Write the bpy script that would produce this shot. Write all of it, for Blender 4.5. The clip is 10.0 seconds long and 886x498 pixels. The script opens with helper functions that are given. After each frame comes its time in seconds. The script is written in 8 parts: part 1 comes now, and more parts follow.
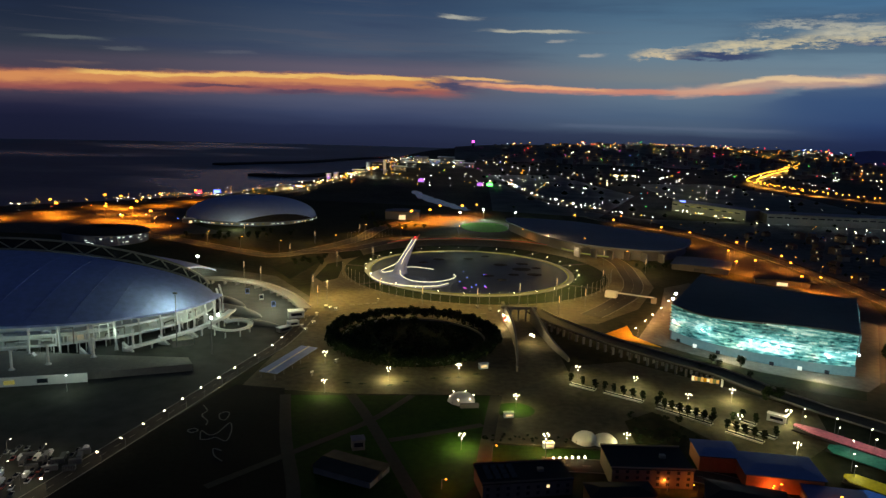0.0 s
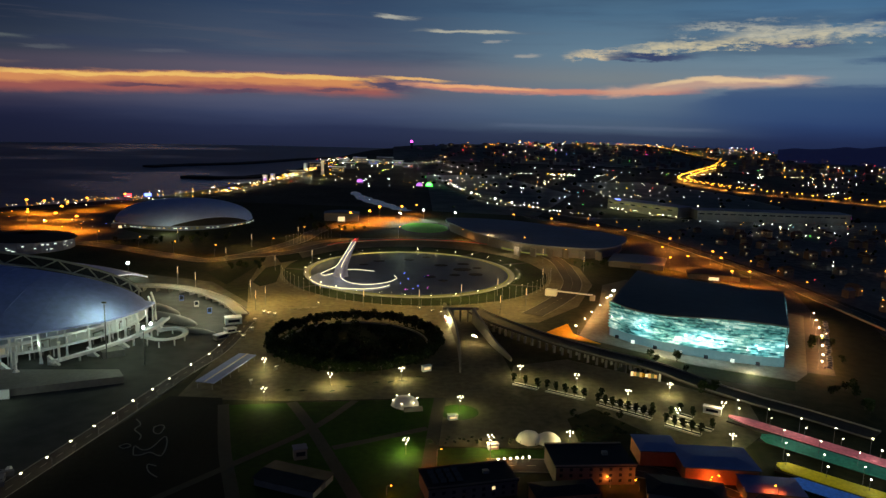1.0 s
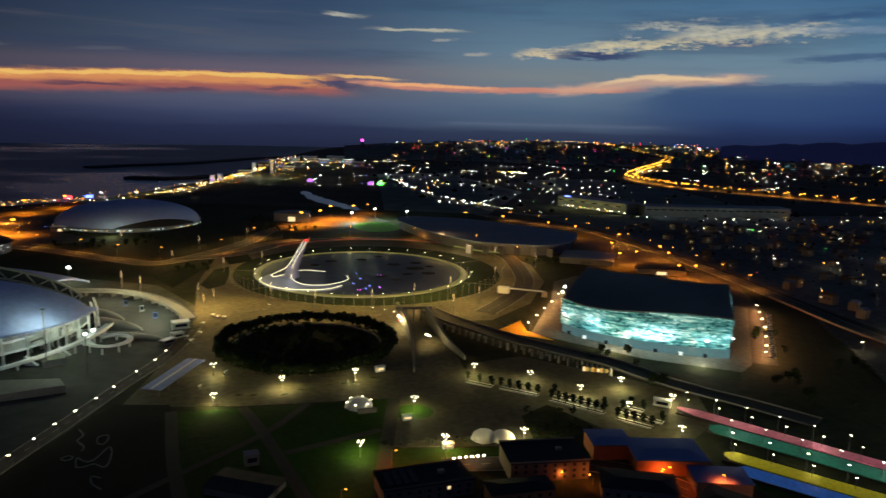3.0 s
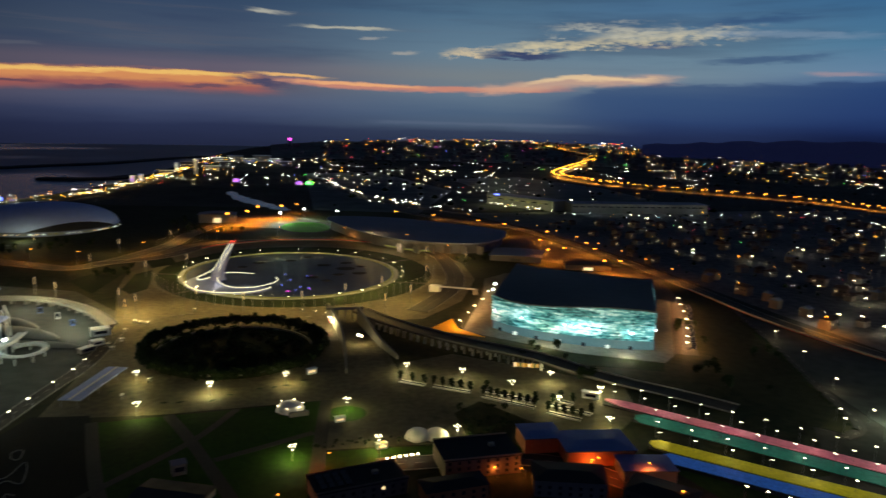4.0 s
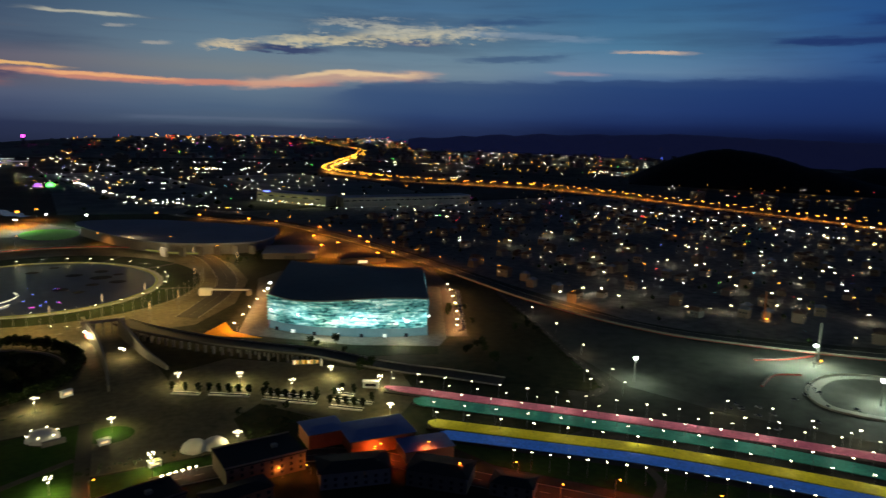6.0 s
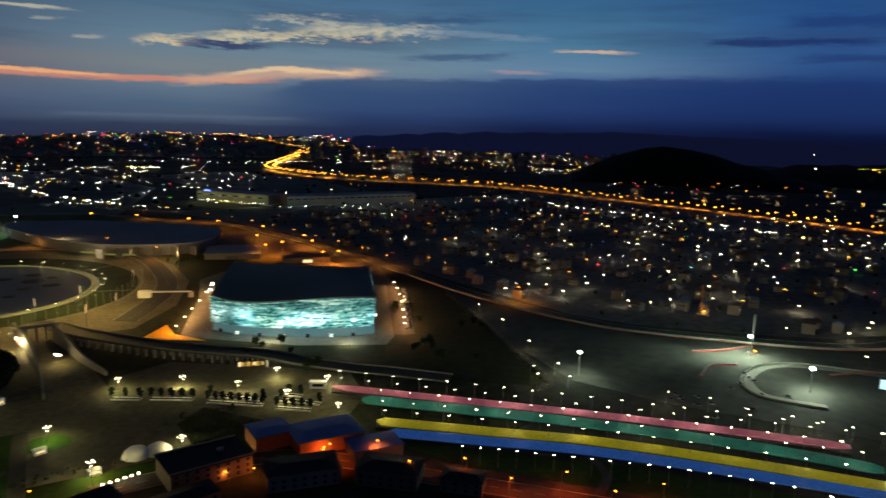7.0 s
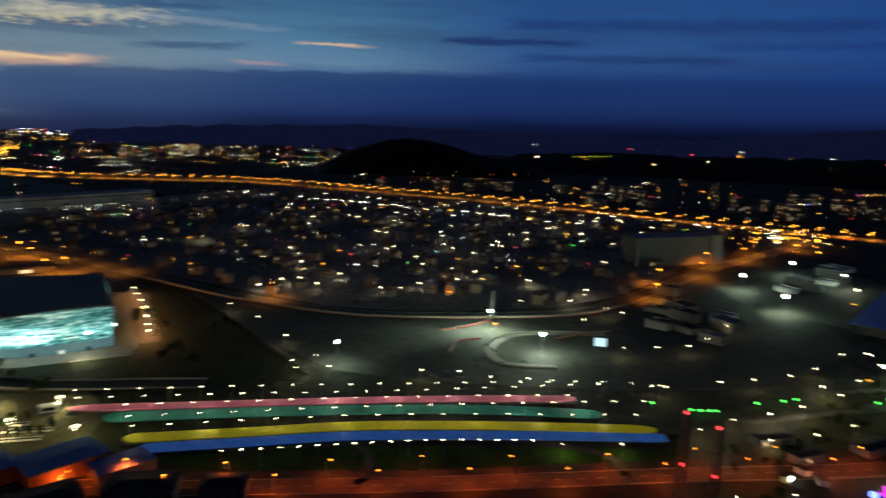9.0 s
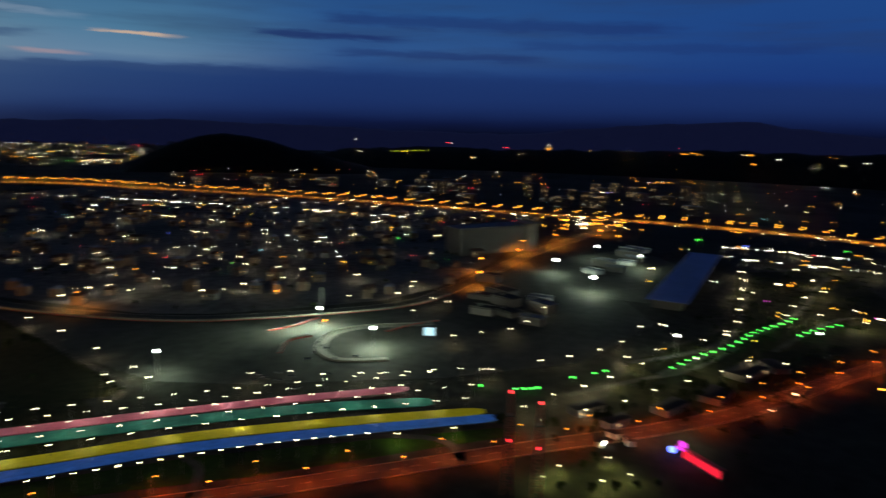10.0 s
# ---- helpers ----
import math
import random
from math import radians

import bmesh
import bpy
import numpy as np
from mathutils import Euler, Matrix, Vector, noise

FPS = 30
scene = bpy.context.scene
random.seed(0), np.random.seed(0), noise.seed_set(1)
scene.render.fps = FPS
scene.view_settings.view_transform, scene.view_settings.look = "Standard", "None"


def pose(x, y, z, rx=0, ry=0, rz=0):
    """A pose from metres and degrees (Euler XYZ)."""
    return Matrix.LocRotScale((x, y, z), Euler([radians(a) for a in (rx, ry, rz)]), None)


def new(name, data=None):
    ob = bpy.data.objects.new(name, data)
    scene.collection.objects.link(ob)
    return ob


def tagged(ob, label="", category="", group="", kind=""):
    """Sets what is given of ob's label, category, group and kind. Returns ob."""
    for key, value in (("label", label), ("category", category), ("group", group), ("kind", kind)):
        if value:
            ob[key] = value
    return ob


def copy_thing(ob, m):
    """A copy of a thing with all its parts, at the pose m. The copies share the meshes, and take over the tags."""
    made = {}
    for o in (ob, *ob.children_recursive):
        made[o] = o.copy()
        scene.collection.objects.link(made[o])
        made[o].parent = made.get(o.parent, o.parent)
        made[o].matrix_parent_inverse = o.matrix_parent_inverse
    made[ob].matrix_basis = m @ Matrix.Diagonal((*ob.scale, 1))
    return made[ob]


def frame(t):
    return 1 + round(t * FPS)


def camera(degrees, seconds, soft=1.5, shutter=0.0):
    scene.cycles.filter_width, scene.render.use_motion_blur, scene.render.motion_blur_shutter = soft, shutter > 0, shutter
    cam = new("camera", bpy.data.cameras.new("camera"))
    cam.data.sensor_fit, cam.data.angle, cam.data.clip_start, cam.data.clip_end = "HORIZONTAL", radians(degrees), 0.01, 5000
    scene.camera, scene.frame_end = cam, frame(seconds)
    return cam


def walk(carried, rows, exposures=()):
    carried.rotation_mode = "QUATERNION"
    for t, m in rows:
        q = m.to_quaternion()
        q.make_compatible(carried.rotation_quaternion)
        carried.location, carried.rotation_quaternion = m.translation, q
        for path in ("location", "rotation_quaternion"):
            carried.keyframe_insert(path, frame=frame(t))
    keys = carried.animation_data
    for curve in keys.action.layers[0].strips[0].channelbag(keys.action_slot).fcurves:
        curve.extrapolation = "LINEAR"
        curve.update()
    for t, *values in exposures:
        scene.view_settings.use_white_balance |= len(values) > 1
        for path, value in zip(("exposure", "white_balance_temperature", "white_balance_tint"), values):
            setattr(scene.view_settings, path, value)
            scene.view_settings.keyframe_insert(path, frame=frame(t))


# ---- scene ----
cam = camera(63.93, 10.0, soft=1.4, shutter=1.0)
PATH = [
    (0.0, 0.00, 0.00, 182.00, 79.787, -1.813, -0.000),
    (0.1, -0.04, 0.40, 182.12, 79.817, -1.799, -0.320),
    (0.2, -0.07, 0.80, 182.24, 79.847, -1.785, -1.880),
    (0.3, -0.11, 1.20, 182.36, 79.877, -1.772, -4.250),
    (0.4, -0.14, 1.60, 182.48, 79.908, -1.758, -5.020),
    (0.5, -0.18, 2.00, 182.60, 79.938, -1.744, -4.948),
    (1.0, -0.24, 3.87, 182.89, 79.920, -1.651, -4.915),
    (1.5, -0.18, 5.14, 182.94, 79.904, -1.575, -5.994),
    (2.0, -0.11, 5.92, 182.99, 79.871, -1.483, -6.104),
    (3.5, 0.63, 6.24, 182.92, 79.929, -1.533, -11.409),
    (4.0, 0.65, 6.06, 183.17, 79.951, -1.551, -14.460),
    (4.5, 0.87, 5.28, 183.39, 79.984, -1.547, -18.219),
    (5.0, 1.01, 4.00, 183.54, 80.028, -1.547, -22.959),
    (5.5, 0.91, 2.76, 183.73, 80.037, -1.494, -28.909),
    (7.0, -0.94, 1.62, 184.44, 79.957, -1.607, -37.203),
    (7.5, -1.72, 0.93, 184.66, 79.936, -1.622, -40.811),
    (8.0, -2.42, -0.13, 184.73, 79.915, -1.622, -45.337),
    (8.5, -2.51, -1.07, 184.72, 79.910, -1.626, -50.921),
    (9.0, -2.91, -1.71, 184.69, 79.923, -1.662, -57.251),
    (9.5, -3.75, -1.73, 184.91, 79.920, -1.648, -64.020),
    (10.0, -4.82, -2.04, 185.17, 79.901, -1.665, -71.406),
]
walk(cam, [(r[0], pose(*r[1:])) for r in PATH])


# ---- world: dusk sky after sunset, with the glow over the sea ----
def lin(r, g, b):
    return tuple(((c / 255 + 0.055) / 1.055) ** 2.4 if c > 10 else c / 255 / 12.92 for c in (r, g, b)) + (1.0,)


world = bpy.data.worlds.new("dusk_sky")
scene.world = world
world.use_nodes = True
WT = world.node_tree
WT.nodes.clear()


def wnode(kind, **props):
    n = WT.nodes.new(kind)
    for k, v in props.items():
        if k == "operation":
            n.operation = v
        elif k == "data_type":
            n.data_type = v
        elif k == "interpolation_type":
            n.interpolation_type = v
    return n


def feed(n, i, v):
    if isinstance(v, bpy.types.NodeSocket):
        WT.links.new(v, n.inputs[i])
    else:
        n.inputs[i].default_value = v


def calc(op, a, b=0.0, c=0.0):
    n = wnode("ShaderNodeMath", operation=op)
    feed(n, 0, a), feed(n, 1, b), feed(n, 2, c)
    return n.outputs[0]


def both(*masks):
    out = masks[0]
    for m in masks[1:]:
        out = calc("MULTIPLY", out, m)
    return out


def flip(m):
    return calc("SUBTRACT", 1.0, m)


def step_up(v, lo, hi):
    n = wnode("ShaderNodeMapRange", interpolation_type="SMOOTHSTEP")
    feed(n, 0, v), feed(n, 1, lo), feed(n, 2, hi)
    return n.outputs[0]


def blend(f, a, b):
    n = wnode("ShaderNodeMix", data_type="RGBA")
    feed(n, 0, f), feed(n, 6, a), feed(n, 7, b)
    return n.outputs[2]


def ramp(v, stops):
    n = wnode("ShaderNodeValToRGB")
    els = n.color_ramp.elements
    while len(els) < len(stops):
        els.new(0.5)
    for e, (p, c) in zip(els, stops):
        e.position, e.color = p, c
    feed(n, 0, v)
    return n.outputs[0]


def streaks(az, el, fx, fy, seed, detail=5.0, rough=0.55):
    v = wnode("ShaderNodeCombineXYZ")
    feed(v, 0, calc("MULTIPLY", az, fx)), feed(v, 1, calc("MULTIPLY", el, fy)), feed(v, 2, seed)
    n = wnode("ShaderNodeTexNoise")
    WT.links.new(v.outputs[0], n.inputs["Vector"])
    n.inputs["Scale"].default_value, n.inputs["Detail"].default_value, n.inputs["Roughness"].default_value = 1.0, detail, rough
    return n.outputs[0]


way = wnode("ShaderNodeTexCoord")
split = wnode("ShaderNodeSeparateXYZ")
WT.links.new(way.outputs["Generated"], split.inputs[0])
EL = calc("MULTIPLY", calc("ARCSINE", split.outputs[2]), 57.2958)
AZ = calc("MULTIPLY", calc("ARCTAN2", split.outputs[0], split.outputs[1]), 57.2958)
soft_noise = calc("SUBTRACT", streaks(AZ, EL, 0.10, 0.9, 3.0), 0.5)
fine_noise = calc("SUBTRACT", streaks(AZ, EL, 0.35, 2.2, 7.0, 6.0, 0.6), 0.5)
puff_noise = calc("SUBTRACT", streaks(AZ, EL, 0.85, 2.4, 17.0, 6.0, 0.68), 0.5)
LAYER = calc("ADD", EL, calc("MULTIPLY", soft_noise, 0.9))

# colour of the sky by height, at bearings from over the sea round to the hills
COLUMNS = (
    (-31, ((-3, 24, 27, 46), (-0.5, 26, 29, 52), (0.2, 35, 36, 60), (1.0, 64, 58, 76), (1.6, 76, 63, 78), (3.6, 68, 65, 80), (4.4, 47, 55, 70), (6, 34, 44, 63), (8.5, 26, 36, 57), (13, 21, 29, 44), (29, 21, 27, 36))),
    (-4, ((-3, 27, 31, 52), (-0.6, 41, 49, 78), (0.3, 60, 70, 100), (1.4, 80, 87, 112), (2.2, 89, 86, 102), (3.9, 99, 92, 108), (5, 74, 87, 108), (8.5, 52, 71, 98), (14, 37, 49, 70), (29, 26, 33, 44))),
    (18, ((-3, 30, 36, 55), (-0.7, 50, 61, 85), (-0.2, 74, 90, 112), (0.8, 76, 97, 123), (2.2, 96, 116, 136), (3.6, 118, 128, 134), (5.5, 100, 126, 145), (8.5, 76, 108, 134), (14, 52, 74, 95), (29, 32, 42, 53))),
    (32, ((-3, 16, 21, 40), (-0.6, 34, 46, 81), (0.6, 42, 61, 103), (2.2, 60, 84, 123), (3.8, 112, 134, 150), (6, 100, 130, 150), (8.5, 72, 109, 142), (14, 48, 76, 107), (29, 30, 42, 55))),
    (47, ((-3, 6, 8, 18), (-1.0, 14, 21, 48), (0.3, 24, 38, 81), (1.6, 36, 59, 112), (3.0, 46, 78, 130), (4.2, 98, 130, 160), (6, 76, 120, 152), (9, 56, 101, 140), (14, 42, 71, 110), (29, 28, 40, 55))),
    (66, ((-3, 5, 6, 14), (-1.0, 9, 13, 33), (0.0, 14, 23, 59), (1.4, 25, 42, 90), (3.2, 32, 59, 114), (5.2, 46, 84, 138), (8, 38, 80, 136), (14, 32, 59, 103), (29, 26, 38, 53))),
    (98, ((-3, 4, 5, 11), (-0.6, 8, 12, 31), (0.8, 14, 22, 61), (2.0, 21, 38, 93), (3.6, 26, 55, 119), (6, 29, 65, 129), (9, 30, 69, 132), (14, 24, 48, 93), (29, 24, 34, 50))),
)
position = calc("DIVIDE", calc("ADD", LAYER, 4), 34)
sky = None
for (a, stops), before in zip(COLUMNS, (None,) + COLUMNS):
    column = ramp(position, [((e + 4) / 34, lin(r, g, b)) for e, r, g, b in stops])
    sky = column if before is None else blend(step_up(AZ, before[0], a), sky, column)

# broad grey veils and faint dark streaks above the glow
veil = step_up(streaks(AZ, EL, 0.05, 0.55, 12.0, 6.0), 0.44, 0.70)
sky = blend(calc("MULTIPLY", both(veil, step_up(EL, 3.6, 5.0)), 0.38), sky, lin(40, 54, 86))
wisps = both(step_up(streaks(AZ, EL, 0.07, 1.5, 44.0, 6.0, 0.6), 0.52, 0.70), step_up(EL, 3.8, 5.0), flip(step_up(AZ, 0, 24)))
sky = blend(calc("MULTIPLY", wisps, 0.30), sky, lin(92, 90, 100))


def band(a0, a1, line, half, edge, amount, tone, rag=0.4, torn=0.0, puffy=0.5):
    """A cloud streak between two bearings, along a line of (bearing, height), with ragged edges."""
    global sky
    mids = ramp(calc("DIVIDE", calc("SUBTRACT", AZ, a0 - 1), a1 - a0 + 2), [((a - a0 + 1) / (a1 - a0 + 2), (e / 10, e / 10, e / 10, 1)) for a, e in line])
    mid = calc("MULTIPLY", mids, 10)
    off = calc("ABSOLUTE", calc("SUBTRACT", calc("ADD", EL, calc("ADD", calc("MULTIPLY", fine_noise, rag * 2.2), calc("MULTIPLY", puff_noise, rag * 2.4 * puffy))), mid))
    m = both(flip(step_up(off, half * (1 - edge), half * (1 + edge))), step_up(calc("ADD", AZ, calc("MULTIPLY", fine_noise, 5)), a0 - 0.4, a0 + min(3.0, (a1 - a0) * 0.35)), flip(step_up(calc("ADD", AZ, calc("MULTIPLY", fine_noise, 5)), a1 - min(3.5, (a1 - a0) * 0.4), a1 + 0.4)))
    if torn:
        m = both(m, step_up(puff_noise, -torn, torn * 0.6))
    sky = blend(calc("MULTIPLY", m, amount), sky, lin(*tone))


# the glow between the cloud layers: red below, yellow above
band(-60, 2.5, ((-48, 1.9), (-31, 1.9), (-20, 2.2), (-12, 2.6), (-4, 2.65), (2, 2.5)), 0.66, 0.45, 0.72, (172, 94, 82), 0.30, 0.0, 0.2)
band(-60, 1.5, ((-48, 2.2), (-31, 2.1), (-22, 2.55), (-12, 2.85), (-4, 2.9), (1, 2.75)), 0.36, 0.7, 0.80, (220, 148, 90), 0.34, 0.0, 0.2)
band(-28, 0.5, ((-28, 2.6), (-20, 2.75), (-12, 3.1), (-4, 3.2), (0, 3.1)), 0.15, 0.7, 0.85, (240, 194, 108), 0.35, 0.0, 0.25)
band(1, 25, ((1, 3.0), (6, 2.72), (12, 2.6), (18, 2.66), (25, 2.9)), 0.22, 0.6, 0.85, (206, 136, 114), 0.22)
band(2, 14, ((2, 2.95), (6, 2.85), (10, 2.75), (14, 2.7)), 0.12, 0.6, 0.8, (240, 176, 122), 0.25)
band(16, 33, ((16, 2.55), (19, 2.75), (22, 3.15), (25, 3.45), (29, 3.55), (33, 3.6)), 0.34, 0.7, 0.75, (206, 164, 140), 0.30)
band(20, 32, ((20, 3.0), (22, 3.45), (24, 3.72), (28, 3.66), (32, 3.6)), 0.16, 0.7, 0.8, (232, 200, 156), 0.25)
band(-1, 6, ((-1, 3.42), (2, 3.36), (6, 3.12)), 0.09, 0.6, 0.85, (240, 186, 116), 0.2)
# dark tongues and puffs that break it
band(-21, -13, ((-21, 2.0), (-17, 2.12), (-13, 2.1)), 0.11, 0.6, 0.9, (92, 68, 84), 0.2)
band(-14.5, -8, ((-14.5, 1.85), (-11, 1.9), (-8, 2.0)), 0.14, 0.6, 0.85, (88, 70, 90), 0.3)
band(-6, -1, ((-6, 2.2), (-3, 2.3), (-1, 2.4)), 0.09, 0.6, 0.8, (96, 76, 92), 0.3)
band(-2.6, 3.4, ((-2.6, 2.95), (0, 2.72), (1.5, 2.7), (3.4, 2.3)), 0.26, 0.4, 0.95, (84, 78, 100), 0.5)
band(-0.2, 2.0, ((-0.2, 2.75), (1, 2.82), (2, 2.7)), 0.30, 0.4, 0.9, (74, 72, 98), 0.5)
# dark bank to the right of the glow
edge = ramp(calc("DIVIDE", calc("SUBTRACT", AZ, 20), 90), [((a - 20) / 90, (e / 10, e / 10, e / 10, 1)) for a, e in ((21, 1.4), (24.5, 2.35), (27, 2.95), (31, 3.3), (38, 3.3), (43, 3.6), (51, 3.75), (60, 4.0), (72, 4.2), (90, 3.8), (110, 3.6))])
top = calc("ADD", calc("MULTIPLY", edge, 10), calc("ADD", calc("MULTIPLY", soft_noise, 0.5), calc("MULTIPLY", fine_noise, 0.9)))
bank = both(step_up(calc("SUBTRACT", top, EL), -0.18, calc("ADD", 0.22, calc("MULTIPLY", step_up(AZ, 50, 72), 0.9))), step_up(AZ, 22, 27), step_up(EL, -0.4, 2.2))
sky = blend(calc("MULTIPLY", bank, 0.72), sky, blend(step_up(AZ, 28, 60), lin(52, 77, 116), lin(27, 50, 102)))
# pale sunlit cloud, ragged, with a dark belly
band(14, 18.6, ((14, 5.3), (16, 5.36), (18.6, 5.6)), 0.28, 0.6, 0.85, (222, 200, 158), 0.7, 0.25, 0.9)
band(17.8, 34, ((17.8, 5.6), (20, 5.92), (23, 6.12), (26, 6.3), (30, 6.5), (34, 6.6)), 0.34, 0.6, 0.85, (212, 198, 160), 0.85, 0.30, 0.9)
band(25, 38, ((25, 6.9), (28, 7.0), (31, 6.95), (35, 7.0), (38, 6.9)), 0.34, 0.7, 0.75, (200, 192, 166), 0.9, 0.22, 0.9)
band(21.5, 32, ((21.5, 7.2), (25, 7.5), (28, 7.35), (32, 7.5)), 0.30, 0.8, 0.6, (190, 188, 172), 1.0, 0.14, 0.9)
band(33, 46, ((33, 7.0), (38, 6.85), (46, 6.5)), 0.20, 0.9, 0.30, (150, 166, 186), 0.4)
band(17, 24.5, ((17, 5.42), (20, 5.3), (24.5, 5.36)), 0.26, 0.5, 0.9, (52, 62, 100), 0.55)
band(27, 34, ((27, 6.1), (30, 6.05), (34, 6.1)), 0.16, 0.7, 0.6, (66, 84, 122), 0.5)
# thin pale streaks
for a0, a1, e0, e1, half, amount, tone in ((2.6, 11, 7.02, 6.96, 0.10, 0.75, (190, 186, 166)), (-0.8, 2.6, 8.0, 7.8, 0.12, 0.7, (190, 188, 172)), (10.4, 12.6, 5.25, 5.34, 0.11, 0.6, (176, 170, 160)), (8, 9.6, 6.3, 6.35, 0.08, 0.5, (176, 172, 164)), (-30, -24, 4.82, 5.0, 0.12, 0.42, (110, 118, 116)), (-25, -22, 4.35, 4.45, 0.12, 0.36, (108, 112, 116)), (-18, -14, 4.5, 4.66, 0.12, 0.30, (104, 106, 116)), (-29, -25, 3.2, 3.25, 0.10, 0.35, (120, 98, 92)), (45.8, 51.8, 5.75, 5.58, 0.10, 0.85, (206, 176, 150)), (40.6, 45.4, 4.1, 4.02, 0.16, 0.55, (172, 146, 150))):
    band(a0, a1, ((a0, e0), (a1, e1)), half, 0.7, amount, tone, 0.22)
# dark streaks on the blue side
for a0, a1, e0, e1, half, amount in ((33, 43, 4.9, 5.2, 0.20, 0.6), (33, 42, 7.6, 8.0, 0.24, 0.6), (56, 69, 6.4, 6.2, 0.24, 0.75), (61, 90, 7.7, 7.25, 0.40, 0.55), (62, 80, 5.2, 5.0, 0.26, 0.5), (76, 100, 6.1, 5.7, 0.3, 0.35)):
    band(a0, a1, ((a0, e0), (a1, e1)), half, 0.75, amount, (44, 70, 112) if a0 < 50 else (27, 44, 98), 0.4, 0.0, 0.15)
# bright water line under the far coast
band(8, 27, ((8, -0.30), (16, -0.36), (22, -0.42), (27, -0.75)), 0.12, 0.8, 0.35, (96, 108, 132), 0.10)
back = WT.nodes.new("ShaderNodeBackground")
WT.links.new(sky, back.inputs[0])
back.inputs[1].default_value = 1.0
WT.links.new(back.outputs[0], WT.nodes.new("ShaderNodeOutputWorld").inputs[0])



# ---- materials ----
def paint(name, colour, rough=0.8, metal=0.0, grain=0.25, scale=0.4, bump=0.0, per_object=0.0, second=None):
    m = bpy.data.materials.new(name)
    m.use_nodes = True
    t = m.node_tree
    b = t.nodes["Principled BSDF"]
    b.inputs["Roughness"].default_value, b.inputs["Metallic"].default_value = rough, metal
    if rough >= 0.8:
        b.inputs["Specular IOR Level"].default_value = 0.12
    co = t.nodes.new("ShaderNodeTexCoord")
    big, small = t.nodes.new("ShaderNodeTexNoise"), t.nodes.new("ShaderNodeTexNoise")
    for n, s, d in ((big, scale * 0.12, 3), (small, scale * 1.7, 5)):
        n.inputs["Scale"].default_value, n.inputs["Detail"].default_value = s, d
        t.links.new(co.outputs["Object"], n.inputs["Vector"])
    add = t.nodes.new("ShaderNodeMath")
    add.operation = "MULTIPLY_ADD"
    t.links.new(big.outputs[0], add.inputs[0])
    add.inputs[1].default_value = 1.3
    t.links.new(small.outputs[0], add.inputs[2])
    r = t.nodes.new("ShaderNodeMapRange")
    r.inputs[1].default_value, r.inputs[2].default_value = 0.75, 1.55
    t.links.new(add.outputs[0], r.inputs[0])
    mix = t.nodes.new("ShaderNodeMix")
    mix.data_type = "RGBA"
    dark = tuple(c * (1 - grain) for c in colour)
    light = second if second else tuple(min(0.9, c * (1 + grain)) for c in colour)
    mix.inputs[6].default_value, mix.inputs[7].default_value = (*dark, 1), (*light, 1)
    t.links.new(r.outputs[0], mix.inputs[0])
    out = mix.outputs[2]
    if per_object:
        info, hsv, rng = t.nodes.new("ShaderNodeObjectInfo"), t.nodes.new("ShaderNodeHueSaturation"), t.nodes.new("ShaderNodeMapRange")
        rng.inputs[3].default_value, rng.inputs[4].default_value = 1 - per_object, 1 + per_object
        t.links.new(info.outputs["Random"], rng.inputs[0])
        t.links.new(rng.outputs[0], hsv.inputs["Value"])
        t.links.new(out, hsv.inputs["Color"])
        out = hsv.outputs[0]
    t.links.new(out, b.inputs["Base Color"])
    if bump:
        bn = t.nodes.new("ShaderNodeBump")
        bn.inputs["Strength"].default_value, bn.inputs["Distance"].default_value = bump, 0.3
        t.links.new(small.outputs[0], bn.inputs["Height"])
        t.links.new(bn.outputs[0], b.inputs["Normal"])
    return m


def shine(name, colour, strength):
    m = bpy.data.materials.new(name)
    m.use_nodes = True
    t = m.node_tree
    t.nodes.clear()
    e, o = t.nodes.new("ShaderNodeEmission"), t.nodes.new("ShaderNodeOutputMaterial")
    e.inputs[0].default_value, e.inputs[1].default_value = (*colour, 1), strength
    t.links.new(e.outputs[0], o.inputs[0])
    m.cycles.emission_sampling = "NONE"
    return m


M_GROUND = paint("dark_scrub_ground", (0.030, 0.032, 0.025), 0.95, grain=0.5, scale=0.05, second=(0.060, 0.060, 0.048))
M_SOIL = paint("dark_garden_soil", (0.006, 0.006, 0.005), 0.95, grain=0.6, scale=0.2, second=(0.013, 0.012, 0.010))
M_SEA = paint("dark_sea_water", (0.10, 0.12, 0.20), 0.5, grain=0.3, scale=0.02, bump=0.15)
M_SEA.node_tree.nodes["Principled BSDF"].inputs["Specular IOR Level"].default_value = 0.6
sea_nodes = M_SEA.node_tree.nodes
slick, slick_map, slick_size = sea_nodes.new("ShaderNodeTexNoise"), sea_nodes.new("ShaderNodeMapRange"), sea_nodes.new("ShaderNodeMapping")
slick_size.inputs["Scale"].default_value = (0.0011, 0.0016, 1)
slick.inputs["Scale"].default_value, slick.inputs["Detail"].default_value = 1.0, 4.0
slick_map.inputs[1].default_value, slick_map.inputs[2].default_value, slick_map.inputs[3].default_value, slick_map.inputs[4].default_value = 0.50, 0.64, 0.52, 0.24
M_SEA.node_tree.links.new(sea_nodes["Texture Coordinate"].outputs["Object"], slick_size.inputs[0])
M_SEA.node_tree.links.new(slick_size.outputs[0], slick.inputs["Vector"])
M_SEA.node_tree.links.new(slick.outputs[0], slick_map.inputs[0])
M_SEA.node_tree.links.new(slick_map.outputs[0], sea_nodes["Principled BSDF"].inputs["Roughness"])
